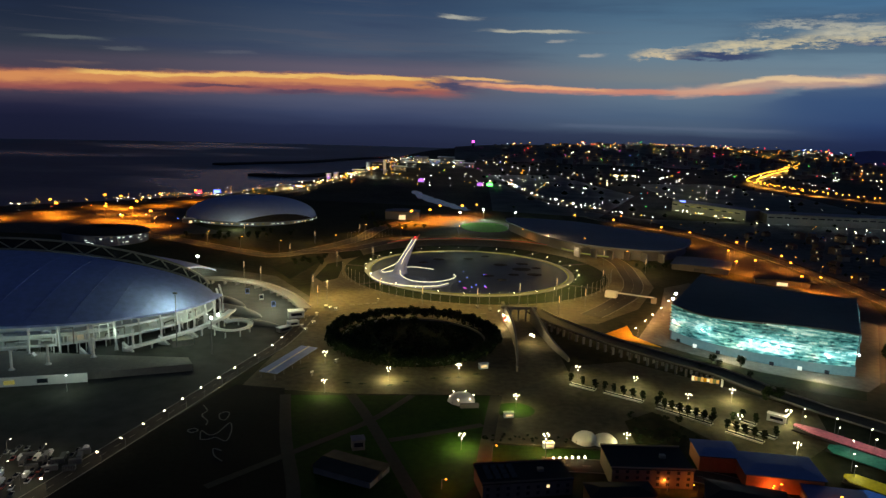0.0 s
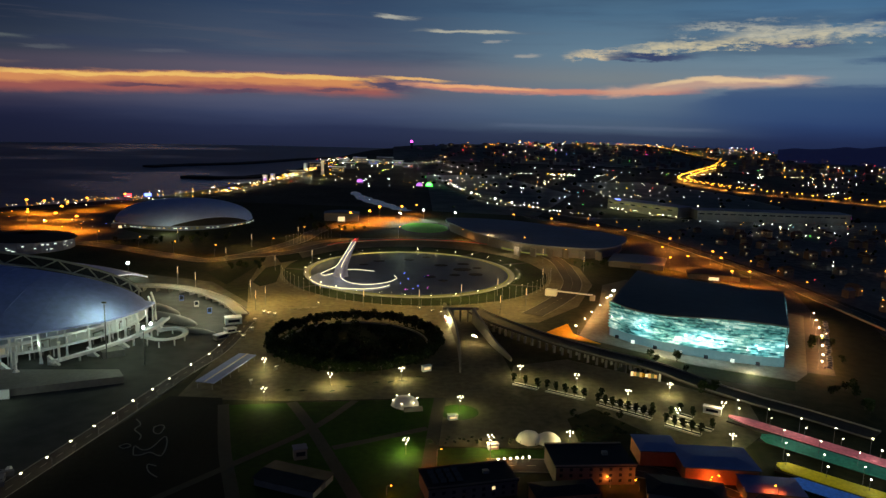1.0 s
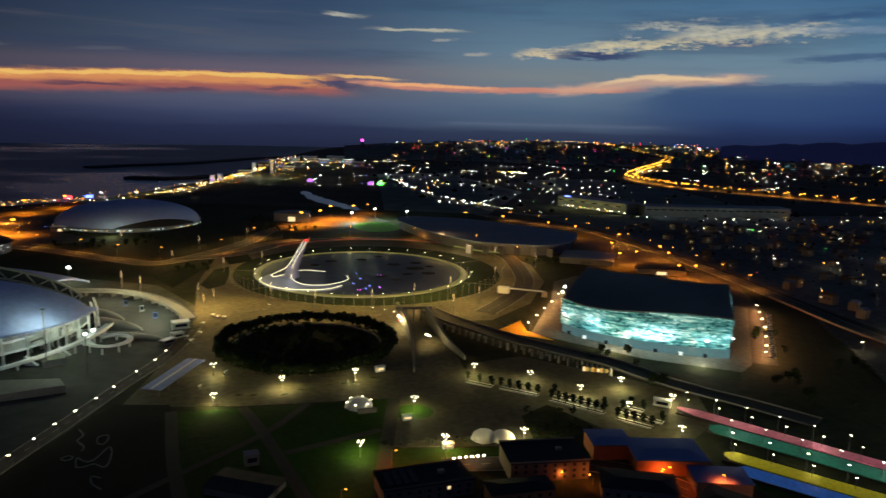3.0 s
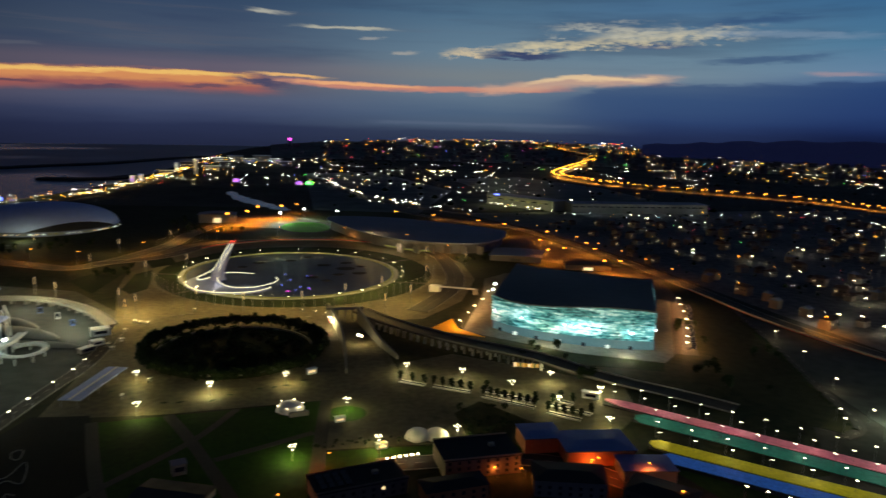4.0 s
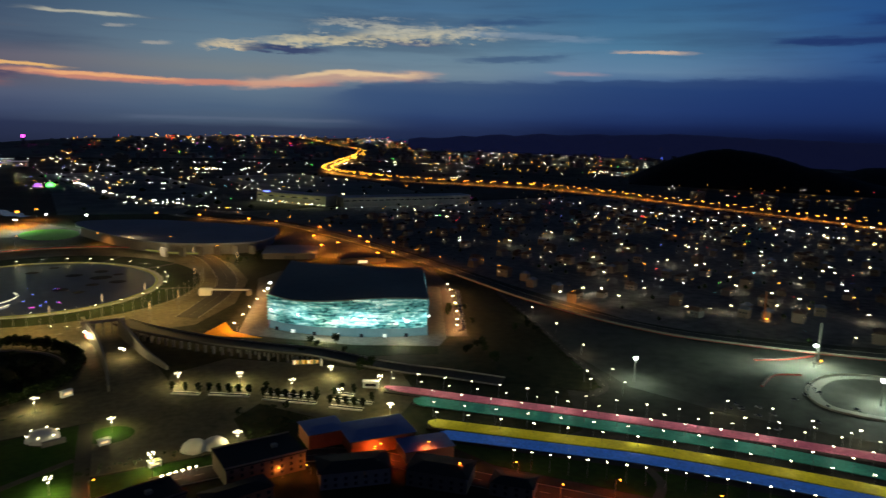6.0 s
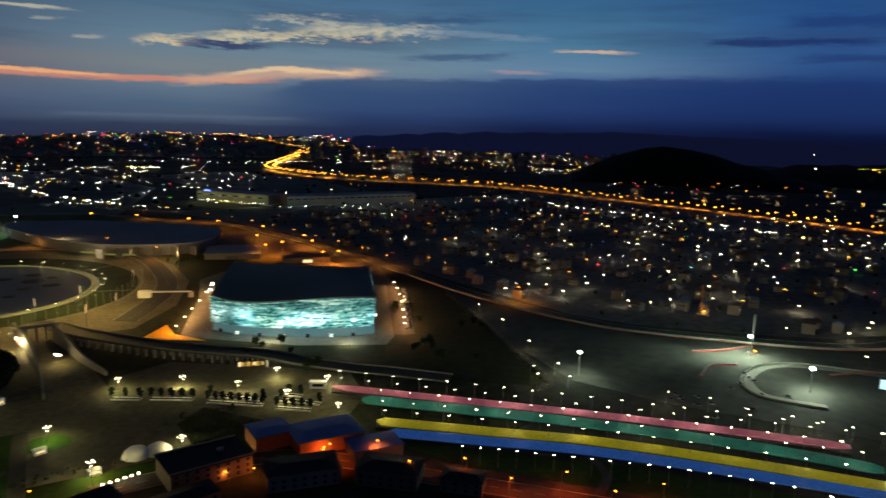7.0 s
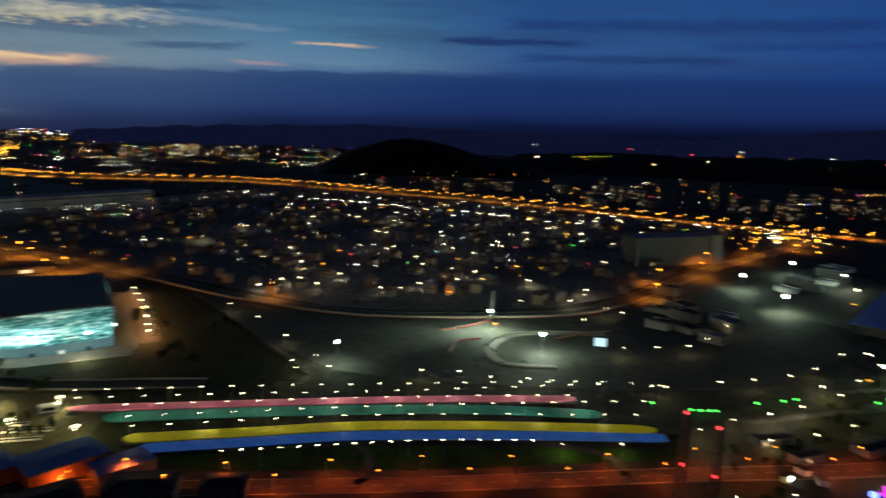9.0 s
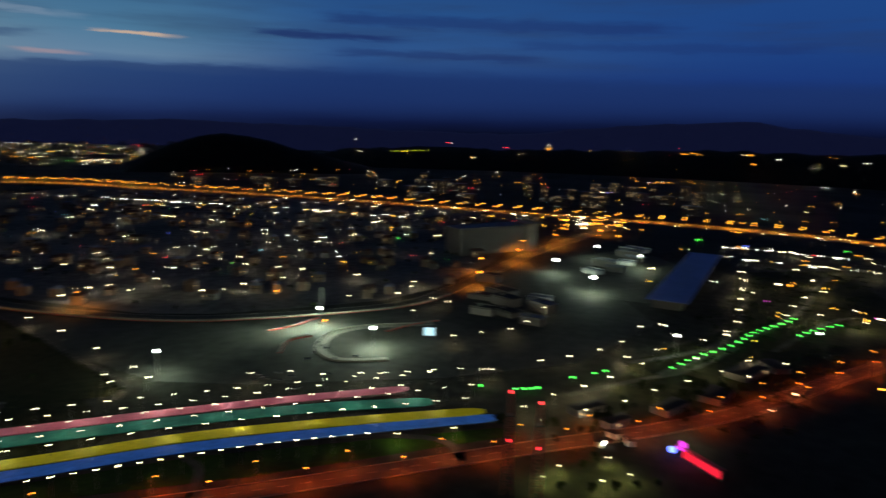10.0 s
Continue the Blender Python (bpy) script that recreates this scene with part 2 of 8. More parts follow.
M_LAKE = paint("pale_lake_water", (0.03, 0.036, 0.045), 0.10, grain=0.3, scale=0.05, bump=0.05)
M_POND = paint("still_pond_water", (0.030, 0.036, 0.068), 0.52, grain=0.4, scale=0.05, bump=0.08)
M_POND.node_tree.nodes["Principled BSDF"].inputs["Specular IOR Level"].default_value = 0.4
M_PAVE = paint("grey_brown_paving", (0.108, 0.096, 0.060), 0.85, grain=0.55, scale=0.12)
M_PAVE_PALE = paint("pale_concrete_paving", (0.115, 0.120, 0.098), 0.85, grain=0.45, scale=0.12)
M_PROM = paint("promenade_slabs", (0.098, 0.092, 0.062), 0.85, grain=0.45, scale=0.12)
M_GLASS_LIT = paint("softly_lit_glass", (0.05, 0.09, 0.10), 0.2, grain=0.3, scale=0.3)
M_GLASS_LIT.node_tree.nodes["Principled BSDF"].inputs["Emission Color"].default_value = (0.25, 0.55, 0.60, 1)
M_GLASS_LIT.node_tree.nodes["Principled BSDF"].inputs["Emission Strength"].default_value = 0.20
M_ASPHALT = paint("asphalt", (0.055, 0.050, 0.044), 0.85, grain=0.3, scale=0.1)
M_ASPHALT_PALE = paint("worn_asphalt", (0.058, 0.059, 0.052), 0.85, grain=0.45, scale=0.05)
M_GRASS = paint("mown_grass", (0.012, 0.044, 0.002), 0.95, grain=0.4, scale=0.15, second=(0.022, 0.066, 0.004))
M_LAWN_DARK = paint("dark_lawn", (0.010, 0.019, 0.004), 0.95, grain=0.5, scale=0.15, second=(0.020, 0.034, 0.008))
M_PLATFORM = paint("blue_grey_platform_panels", (0.20, 0.22, 0.40), 0.5, grain=0.25, scale=0.3)
M_TURF = paint("bright_sports_turf", (0.04, 0.19, 0.004), 0.95, grain=0.25, scale=0.1)
M_GRASS_DARK = paint("rough_grass", (0.016, 0.024, 0.008), 0.95, grain=0.45, scale=0.08, second=(0.040, 0.042, 0.018))
M_PATH = paint("stone_path", (0.052, 0.050, 0.040), 0.85, grain=0.2, scale=0.2)
M_KERB = paint("pale_kerb_stone", (0.26, 0.245, 0.21), 0.8, grain=0.15, scale=0.5)
M_CONCRETE = paint("concrete", (0.22, 0.21, 0.185), 0.8, grain=0.2, scale=0.2)
M_WHITE = paint("white_painted_steel", (0.74, 0.75, 0.72), 0.5, grain=0.08, scale=0.3)
M_ROOF_SHELL = paint("pale_roof_membrane", (0.31, 0.39, 0.72), 0.6, grain=0.2, scale=0.12)
M_DOME = paint("silver_dome_panels", (0.34, 0.44, 0.74), 0.9, metal=0.0, grain=0.10, scale=0.08)
M_ROOF_DARK = paint("dark_metal_roof", (0.024, 0.024, 0.026), 0.8, grain=0.2, scale=0.1)
M_ROOF_DARK.node_tree.nodes["Principled BSDF"].inputs["Specular IOR Level"].default_value = 0.15
M_ROOF_BLUE = paint("blue_sheet_roof", (0.10, 0.16, 0.44), 0.6, grain=0.15, scale=0.15)
M_ROOF_TEAL = paint("dark_teal_metal_roof", (0.040, 0.058, 0.068), 0.7, grain=0.3, scale=0.06)
M_ROOF_SLATE = paint("slate_grey_roof", (0.12, 0.14, 0.21), 0.7, grain=0.2, scale=0.08)
M_MAST = paint("red_and_grey_mast_steel", (0.20, 0.085, 0.085), 0.6, grain=0.4, scale=0.3)
M_STEEL = paint("dark_steel", (0.05, 0.055, 0.07), 0.5, metal=0.5, grain=0.2, scale=0.5)
M_POLE = paint("grey_lamp_pole", (0.16, 0.16, 0.155), 0.5, metal=0.3, grain=0.15, scale=1.0)
M_PLASTER = paint("cream_plaster", (0.17, 0.135, 0.11), 0.9, grain=0.15, scale=0.2, per_object=0.35)
M_PLASTER_GREY = paint("grey_plaster", (0.15, 0.145, 0.145), 0.9, grain=0.15, scale=0.2, per_object=0.35)
M_TILE = paint("brown_house_roof", (0.105, 0.072, 0.058), 0.8, grain=0.3, scale=0.3, per_object=0.4)
M_GLASS = paint("dark_window_glass", (0.02, 0.025, 0.035), 0.12, grain=0.2, scale=0.3)
M_BARK = paint("tree_bark", (0.07, 0.055, 0.04), 0.9, grain=0.3, scale=2.0)
M_LEAF = paint("dark_green_leaves", (0.018, 0.030, 0.010), 0.8, grain=0.35, scale=0.6, per_object=0.3)
M_YARD = paint("bare_yards_and_lanes", (0.13, 0.125, 0.12), 1.0, grain=0.6, scale=0.06)
# raised base colour stands in for haze over the distant land
M_FAR_LAND = paint("far_land_paled_for_haze", (0.115, 0.130, 0.125), 1.0, grain=0.5, scale=0.01)
M_HILL = paint("wooded_hill", (0.008, 0.010, 0.010), 1.0, grain=0.4, scale=0.02)
M_MOUNTAIN = paint("distant_mountain_haze_glow", (0.05, 0.05, 0.06), 1.0, grain=0.25, scale=0.004)
# blue emission stands in for the haze in front of the ridge
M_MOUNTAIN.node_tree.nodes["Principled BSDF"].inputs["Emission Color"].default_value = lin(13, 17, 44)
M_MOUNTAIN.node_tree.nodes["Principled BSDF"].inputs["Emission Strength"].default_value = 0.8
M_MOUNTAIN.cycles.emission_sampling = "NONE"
M_RED = paint("red_flame_panel", (0.55, 0.03, 0.03), 0.4, grain=0.1, scale=0.5)
M_PINK = paint("pink_roof_sheet_glow", (0.66, 0.20, 0.27), 0.6, grain=0.45, scale=0.35)
M_GREEN = paint("green_roof_sheet_glow", (0.03, 0.22, 0.15), 0.6, grain=0.55, scale=0.35)
M_YELLOW = paint("yellow_roof_sheet_glow", (0.56, 0.50, 0.01), 0.6, grain=0.40, scale=0.35)
M_BLUE = paint("blue_roof_sheet_glow", (0.05, 0.18, 0.52), 0.6, grain=0.60, scale=0.35)
M_ORANGE = paint("orange_road_paint", (0.74, 0.36, 0.006), 0.8, grain=0.2, scale=0.2)
M_TENT = paint("white_tent_fabric", (0.72, 0.70, 0.66), 0.7, grain=0.08, scale=0.3)
M_CAR = paint("car_paint", (0.12, 0.12, 0.125), 0.3, grain=0.05, scale=0.5, per_object=0.7)
M_CAR_RED = paint("red_car_paint", (0.40, 0.05, 0.04), 0.3, grain=0.05, scale=0.5)
M_CAR_SILVER = paint("silver_car_paint", (0.40, 0.41, 0.42), 0.3, metal=0.5, grain=0.05, scale=0.5)
M_RUBBER = paint("tyre_rubber", (0.02, 0.02, 0.02), 0.8, grain=0.1, scale=1.0)
M_BRICK = paint("rust_brick_wall", (0.30, 0.13, 0.07), 0.85, grain=0.2, scale=0.3)

S_WARM = shine("warm_white_lamp", (1.0, 0.86, 0.50), 18.0)
S_WHITE = shine("white_lamp", (0.90, 0.98, 0.86), 18.0)
S_SODIUM = shine("sodium_lamp", (1.0, 0.33, 0.025), 8.0)
S_GOLD = shine("gold_lamp", (1.0, 0.46, 0.04), 9.0)
S_RED = shine("red_lamp", (1.0, 0.03, 0.04), 7.0)
S_GREEN = shine("green_lamp", (0.08, 1.0, 0.10), 7.0)
S_BLUE = shine("blue_lamp", (0.10, 0.16, 1.0), 6.0)
S_CYAN = shine("cyan_lamp", (0.25, 0.85, 1.0), 4.0)
S_MAGENTA = shine("magenta_lamp", (1.0, 0.08, 0.85), 4.0)
S_WINDOW = shine("lit_window", (1.0, 0.72, 0.35), 1.2)
S_WINDOW_COOL = shine("cool_lit_window", (0.85, 1.0, 0.88), 1.0)
S_LINE = shine("white_light_line", (1.0, 0.97, 0.66), 1.5)
S_LINE_FAINT = shine("faint_light_line", (1.0, 0.95, 0.62), 0.9)
S_RIM = shine("pond_rim_light", (0.80, 0.74, 0.20), 0.22)
S_AMBER = shine("amber_panel_light", (1.0, 0.55, 0.12), 0.7)
S_FACADE = shine("floodlight_glare", (0.80, 1.0, 1.0), 9.0)
# faint emission in the stand roofs stands in for even lamplight on them
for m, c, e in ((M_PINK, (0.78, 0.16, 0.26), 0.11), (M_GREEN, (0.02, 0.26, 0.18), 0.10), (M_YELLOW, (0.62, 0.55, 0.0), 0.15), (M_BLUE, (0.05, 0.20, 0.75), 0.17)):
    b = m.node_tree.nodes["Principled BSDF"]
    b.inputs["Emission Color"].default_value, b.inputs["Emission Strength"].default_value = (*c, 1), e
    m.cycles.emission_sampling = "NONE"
DIM_MATS = [shine("dim_" + m.name, m.node_tree.nodes["Emission"].inputs[0].default_value[:3], 0.9) for m in (S_WARM, S_WHITE, S_SODIUM, S_GOLD, S_RED, S_GREEN, S_BLUE, S_CYAN, S_MAGENTA)]
DOT_MATS = [S_WARM, S_WHITE, S_SODIUM, S_GOLD, S_RED, S_GREEN, S_BLUE, S_CYAN, S_MAGENTA]


# ---- mesh helpers ----
class Geo:
    def __init__(self):
        self.v, self.f, self.m = [], [], []

    def add(self, verts, faces, mat=0):
        n = len(self.v)
        self.v += [tuple(p) for p in verts]
        self.f += [tuple(n + i for i in q) for q in faces]
        self.m += [mat] * len(faces)
        return self

    def box(self, c, s, rz=0.0, mat=0):
        ca, sa = math.cos(radians(rz)), math.sin(radians(rz))
        vs = [(c[0] + ca * x * s[0] / 2 - sa * y * s[1] / 2, c[1] + sa * x * s[0] / 2 + ca * y * s[1] / 2, c[2] + z * s[2] / 2)
              for z in (-1, 1) for x, y in ((-1, -1), (1, -1), (1, 1), (-1, 1))]
        return self.add(vs, [(3, 2, 1, 0), (4, 5, 6, 7), (0, 1, 5, 4), (1, 2, 6, 5), (2, 3, 7, 6), (3, 0, 4, 7)], mat)

    def prism(self, poly, z0, z1, mat=0):
        n = len(poly)
        area = sum(poly[i][0] * poly[(i + 1) % n][1] - poly[(i + 1) % n][0] * poly[i][1] for i in range(n))
        poly = list(poly) if area > 0 else list(poly)[::-1]
        a = [z0] * n if not isinstance(z0, (list, tuple)) else z0
        b = [z1] * n if not isinstance(z1, (list, tuple)) else z1
        vs = [(p[0], p[1], a[i]) for i, p in enumerate(poly)] + [(p[0], p[1], b[i]) for i, p in enumerate(poly)]
        fs = [tuple(range(n))[::-1], tuple(range(n, 2 * n))] + [(i, (i + 1) % n, n + (i + 1) % n, n + i) for i in range(n)]
        return self.add(vs, fs, mat)

    def cyl(self, c, r, h, n=8, r2=None, mat=0):
        r2 = r if r2 is None else r2
        ring = [(math.cos(6.2832 * i / n), math.sin(6.2832 * i / n)) for i in range(n)]
        vs = [(c[0] + r * x, c[1] + r * y, c[2]) for x, y in ring] + [(c[0] + r2 * x, c[1] + r2 * y, c[2] + h) for x, y in ring]
        return self.add(vs, [tuple(range(n))[::-1], tuple(range(n, 2 * n))] + [(i, (i + 1) % n, n + (i + 1) % n, n + i) for i in range(n)], mat)

    def gem(self, c, r, mat=0, squash=1.0):
        x, y, z = c
        vs = [(x + r, y, z), (x, y + r, z), (x - r, y, z), (x, y - r, z), (x, y, z + r * squash), (x, y, z - r * squash)]
        return self.add(vs, [(0, 1, 4), (1, 2, 4), (2, 3, 4), (3, 0, 4), (1, 0, 5), (2, 1, 5), (3, 2, 5), (0, 3, 5)], mat)

    def ball(self, c, r, n=8, k=5, mat=0, sz=1.0):
        vs = [(c[0], c[1], c[2] - r * sz)]
        for j in range(1, k):
            a = math.pi * j / k
            vs += [(c[0] + r * math.sin(a) * math.cos(6.2832 * i / n), c[1] + r * math.sin(a) * math.sin(6.2832 * i / n), c[2] - r * sz * math.cos(a)) for i in range(n)]
        vs.append((c[0], c[1], c[2] + r * sz))
        fs = [(0, 1 + (i + 1) % n, 1 + i) for i in range(n)]
        for j in range(k - 2):
            o = 1 + j * n
            fs += [(o + i, o + (i + 1) % n, o + n + (i + 1) % n, o + n + i) for i in range(n)]
        o = 1 + (k - 2) * n
        fs += [(o + i, o + (i + 1) % n, len(vs) - 1) for i in range(n)]
        return self.add(vs, fs, mat)

    def tube(self, pts, r, n=6, mat=0, r2=None):
        pts = [Vector(p) for p in pts]
        r2 = r if r2 is None else r2
        vs, fs = [], []
        for i, p in enumerate(pts):
            d = (pts[min(i + 1, len(pts) - 1)] - pts[max(i - 1, 0)]).normalized()
            s = d.cross(Vector((0, 0, 1)))
            s = s.normalized() if s.length > 1e-3 else Vector((1, 0, 0))
            u = s.cross(d)
            q = r + (r2 - r) * i / max(1, len(pts) - 1)
            vs += [p + q * (math.cos(6.2832 * k / n) * s + math.sin(6.2832 * k / n) * u) for k in range(n)]
        for i in range(len(pts) - 1):
            fs += [(i * n + k, i * n + (k + 1) % n, (i + 1) * n + (k + 1) % n, (i + 1) * n + k) for k in range(n)]
        fs += [tuple(range(n))[::-1], tuple(range(len(vs) - n, len(vs)))]
        return self.add(vs, fs, mat)

    def slab(self, pts, width, z0, z1, mat=0, offset=0.0):
        """A band of given width along a line, from z0 to z1 (numbers or a function of 0..1)."""
        P = [Vector((p[0], p[1])) for p in pts]
        vs, n = [], len(P)
        for i, p in enumerate(P):
            d = (P[min(i + 1, n - 1)] - P[max(i - 1, 0)]).normalized()
            s = Vector((d.y, -d.x))
            u = i / (n - 1)
            w = width(u) if callable(width) else width
            a, b = (z0(u) if callable(z0) else z0), (z1(u) if callable(z1) else z1)
            l, r = p + s * (offset - w / 2), p + s * (offset + w / 2)
            vs += [(l.x, l.y, a), (r.x, r.y, a), (r.x, r.y, b), (l.x, l.y, b)]
        fs = [(0, 1, 2, 3), (4 * n - 1, 4 * n - 2, 4 * n - 3, 4 * n - 4)]
        for i in range(n - 1):
            o, q = 4 * i, 4 * i + 4
            fs += [(o + 3, o + 2, q + 2, q + 3), (o, q, q + 1, o + 1), (o + 1, q + 1, q + 2, o + 2), (o, o + 3, q + 3, q)]
        return self.add(vs, fs, mat)

    def grid(self, rows, mat=0, back=0.0):
        """A sheet through rows of points, with thickness below if back is given."""
        a, b = len(rows), len(rows[0])
        self.add([p for r in rows for p in r], [(i * b + j, i * b + j + 1, (i + 1) * b + j + 1, (i + 1) * b + j) for i in range(a - 1) for j in range(b - 1)], mat)
        if back:
            self.add([(p[0], p[1], p[2] - back) for r in rows for p in r], [(i * b + j, (i + 1) * b + j, (i + 1) * b + j + 1, i * b + j + 1) for i in range(a - 1) for j in range(b - 1)], mat)
            edge = [(0, j) for j in range(b)] + [(i, b - 1) for i in range(1, a)] + [(a - 1, j) for j in range(b - 2, -1, -1)] + [(i, 0) for i in range(a - 2, 0, -1)]
            vs = [rows[i][j] for i, j in edge] + [(rows[i][j][0], rows[i][j][1], rows[i][j][2] - back) for i, j in edge]
            n = len(edge)
            self.add(vs, [(k, n + k, n + (k + 1) % n, (k + 1) % n) for k in range(n)], mat)
        return self


def mesh_of(name, geo, mats, smooth=False):
    me = bpy.data.meshes.new(name)
    me.from_pydata(geo.v, [], geo.f)
    for m in (mats if isinstance(mats, (list, tuple)) else [mats]):
        me.materials.append(m)
    me.polygons.foreach_set("material_index", geo.m)
    if smooth:
        me.polygons.foreach_set("use_smooth", [True] * len(geo.f))
    me.update()
    return me


def part(name, geo, mats, parent=None, label="", smooth=False):
    ob = new(name, geo if isinstance(geo, bpy.types.Mesh) else mesh_of(name, geo, mats, smooth))
    ob.parent = parent
    return tagged(ob, label)


def thing(name, label, category, group="", loc=(0, 0, 0), rz=0.0, kind=""):
    ob = new(name)
    ob.matrix_basis = pose(*loc, 0, 0, rz)
    ob.empty_display_size = 1.0
    return tagged(ob, label, category, group, kind)


def setting(name, geo, mats, label, category, kind="structure", smooth=False):
    return tagged(new(name, mesh_of(name, geo, mats, smooth)), label, category, "", kind)


def glow_lamp(parent, loc, watts, colour, radius=0.4, spot=0.0):
    data = bpy.data.lights.new("lamp_light", "SPOT" if spot else "POINT")
    data.energy, data.color, data.shadow_soft_size = watts, colour, radius
    if spot:
        data.spot_size, data.spot_blend = radians(spot), 0.8
    ob = new("lamp_light", data)
    ob.location, ob.parent = loc, parent
    return ob


def smooth_line(pts, n=6):
    """A line that bends smoothly through the points given."""
    P = [Vector(p) for p in pts]
    out = []
    for i in range(len(P) - 1):
        a, b, c, d = P[max(i - 1, 0)], P[i], P[i + 1], P[min(i + 2, len(P) - 1)]
        for k in range(n):
            t = k / n
            out.append(0.5 * (2 * b + (c - a) * t + (2 * a - 5 * b + 4 * c - d) * t * t + (3 * b - a - 3 * c + d) * t ** 3))
    return [tuple(p) for p in out + [P[-1]]]


def spaced(pts, gap):
    """Points every gap metres along a line, with the heading there."""
    out, rest = [], 0.0
    for a, b in zip(pts, pts[1:]):
        a, b = Vector(a[:2]), Vector(b[:2])
        d = (b - a).length
        s = rest
        while s < d:
            p = a.lerp(b, s / d)
            out.append((p.x, p.y, math.degrees(math.atan2(b.y - a.y, b.x - a.x))))
            s += gap
        rest = s - d
    return out


def ring(cx, cy, rx, ry, n, a0=0.0, a1=360.0):
    k = n if a1 - a0 >= 360 else n - 1
    return [(cx + rx * math.cos(radians(a0 + (a1 - a0) * i / k)), cy + ry * math.sin(radians(a0 + (a1 - a0) * i / k))) for i in range(n)]



# ---- ground, sea, hills ----
COAST = smooth_line([(-3600, -1500, 0), (-1700, 500, 0), (-1050, 1120, 0), (-800, 1340, 0), (-600, 1530, 0), (-490, 1680, 0), (-375, 2080, 0), (-300, 2700, 0), (-235, 3300, 0), (-165, 3900, 0), (-60, 4500, 0), (60, 4940, 0)], 5)
arc = [(4940 * math.sin(radians(a)), 4940 * math.cos(radians(a))) for a in range(2, 250, 4)]
land = Geo().prism([p[:2] for p in COAST] + arc + [(-4600, -1900)], -3.0, 0.0)
setting("ground", land, M_GROUND, "dark flat coastal ground with scrub and soil", "ground")
sea_out = [(4940 * math.sin(radians(a)), 4940 * math.cos(radians(a))) for a in range(-112, 2, 4)]
sea = Geo().prism([p[:2] for p in COAST] + sea_out[::-1], -4.0, -1.2)
setting("water", sea, M_SEA, "dark calm sea reflecting the dusk sky", "sea")


def land_z(x, y):
    """Height of the land: flat, rising far inland."""
    r, a = math.hypot(x, y), math.degrees(math.atan2(x, y))
    u = min(1, max(0, (r - 3500) / 1350))
    top = np.interp(a, [0, 3, 8, 16, 27.5, 30, 36, 44, 52, 66], [0, 26, 48, 68, 68, 48, 44, 36, 26, 0])
    return float(top) * u * u * (3 - 2 * u)


rows = []
for i in range(25):
    r = 3450 + 1480 * i / 24
    rows.append([(r * math.sin(radians(a)), r * math.cos(radians(a)), land_z(r * math.sin(radians(a)), r * math.cos(radians(a))) + (0.5 if r > 3480 else -1) + 6 * noise.noise((a * 0.7, i * 0.3, 0)) * min(1, i / 8)) for a in [1 + 1.1 * k for k in range(64)]])
setting("far_slope", Geo().grid(rows), M_FAR_LAND, "dark rising land under the far town", "hillside", smooth=True)


def ridge(name, r, crest, a0, a1, depth, mat, label, rough):
    rows = []
    for k in range(9):
        u = k / 8
        row = []
        for j in range(90):
            a = a0 + (a1 - a0) * j / 89
            h = np.interp(a, [c[0] for c in crest], [c[1] for c in crest])
            zc = 183 + r * math.tan(radians(h)) + rough * noise.noise((a * 0.8, 0.3, r * 0.01)) + 0.4 * rough * noise.noise((a * 3.1, 1.3, u))
            shape = math.sin(u * math.pi) if u > 0.5 else math.sin(u * math.pi) ** 0.8
            d = r + (u - 0.5) * depth
            row.append((d * math.sin(radians(a)), d * math.cos(radians(a)), -2 + (zc + 2) * shape))
        rows.append(row)
    setting(name, Geo().grid(rows), mat, label, "hill", smooth=True)


ridge("mountain_range", 4550, [(30, -1.2), (36, -0.75), (44, -0.5), (52, -0.35), (63, -0.5), (74, -0.75), (79, -0.6), (83, -0.1), (89, 0.5), (95, 0.65), (99, 0.15), (103, -0.15), (112, 0.2), (125, 0.1)], 30, 125, 700, M_MOUNTAIN, "far dark mountain ridge with blue glow for haze", 14)
ridge("wooded_hill", 2750, [(47.5, -3.8), (49.1, -2.75), (50.4, -2.2), (51.7, -1.75), (53.2, -1.38), (54.6, -1.27), (56.4, -1.45), (58, -1.75), (60, -2.35), (62.5, -2.9), (66, -3.8)], 47.5, 66, 560, M_HILL, "black wooded hill behind the town", 4)
ridge("wooded_slope", 3300, [(60, -3.1), (64, -2.2), (70, -1.95), (78, -1.9), (86, -1.7), (94, -1.45), (104, -1.3), (120, -1.2)], 60, 120, 900, M_HILL, "dark wooded slope with scattered lights", 12)

# breakwaters of the harbour
for pts in (((-815, 2590), (-724, 2720), (-552, 2894), (-375, 3254), (-240, 3459)), ((-586, 2202), (-500, 2185), (-413, 2215), (-345, 2330))):
    g = Geo().slab(smooth_line([(*p, 0) for p in pts], 6), 52, -4, lambda u: 5.0 + 1.5 * noise.noise((u * 30, 1.0, 2.0)), 0)
    setting("breakwater", g, M_ROOF_DARK, "low dark stone breakwater in the sea", "breakwater")

# ---- paved areas, lawns, roads ----
def patch(name, poly, z, mat, label, category, thick=0.35):
    return setting(name, Geo().prism(poly, z - thick, z), mat, label, category)


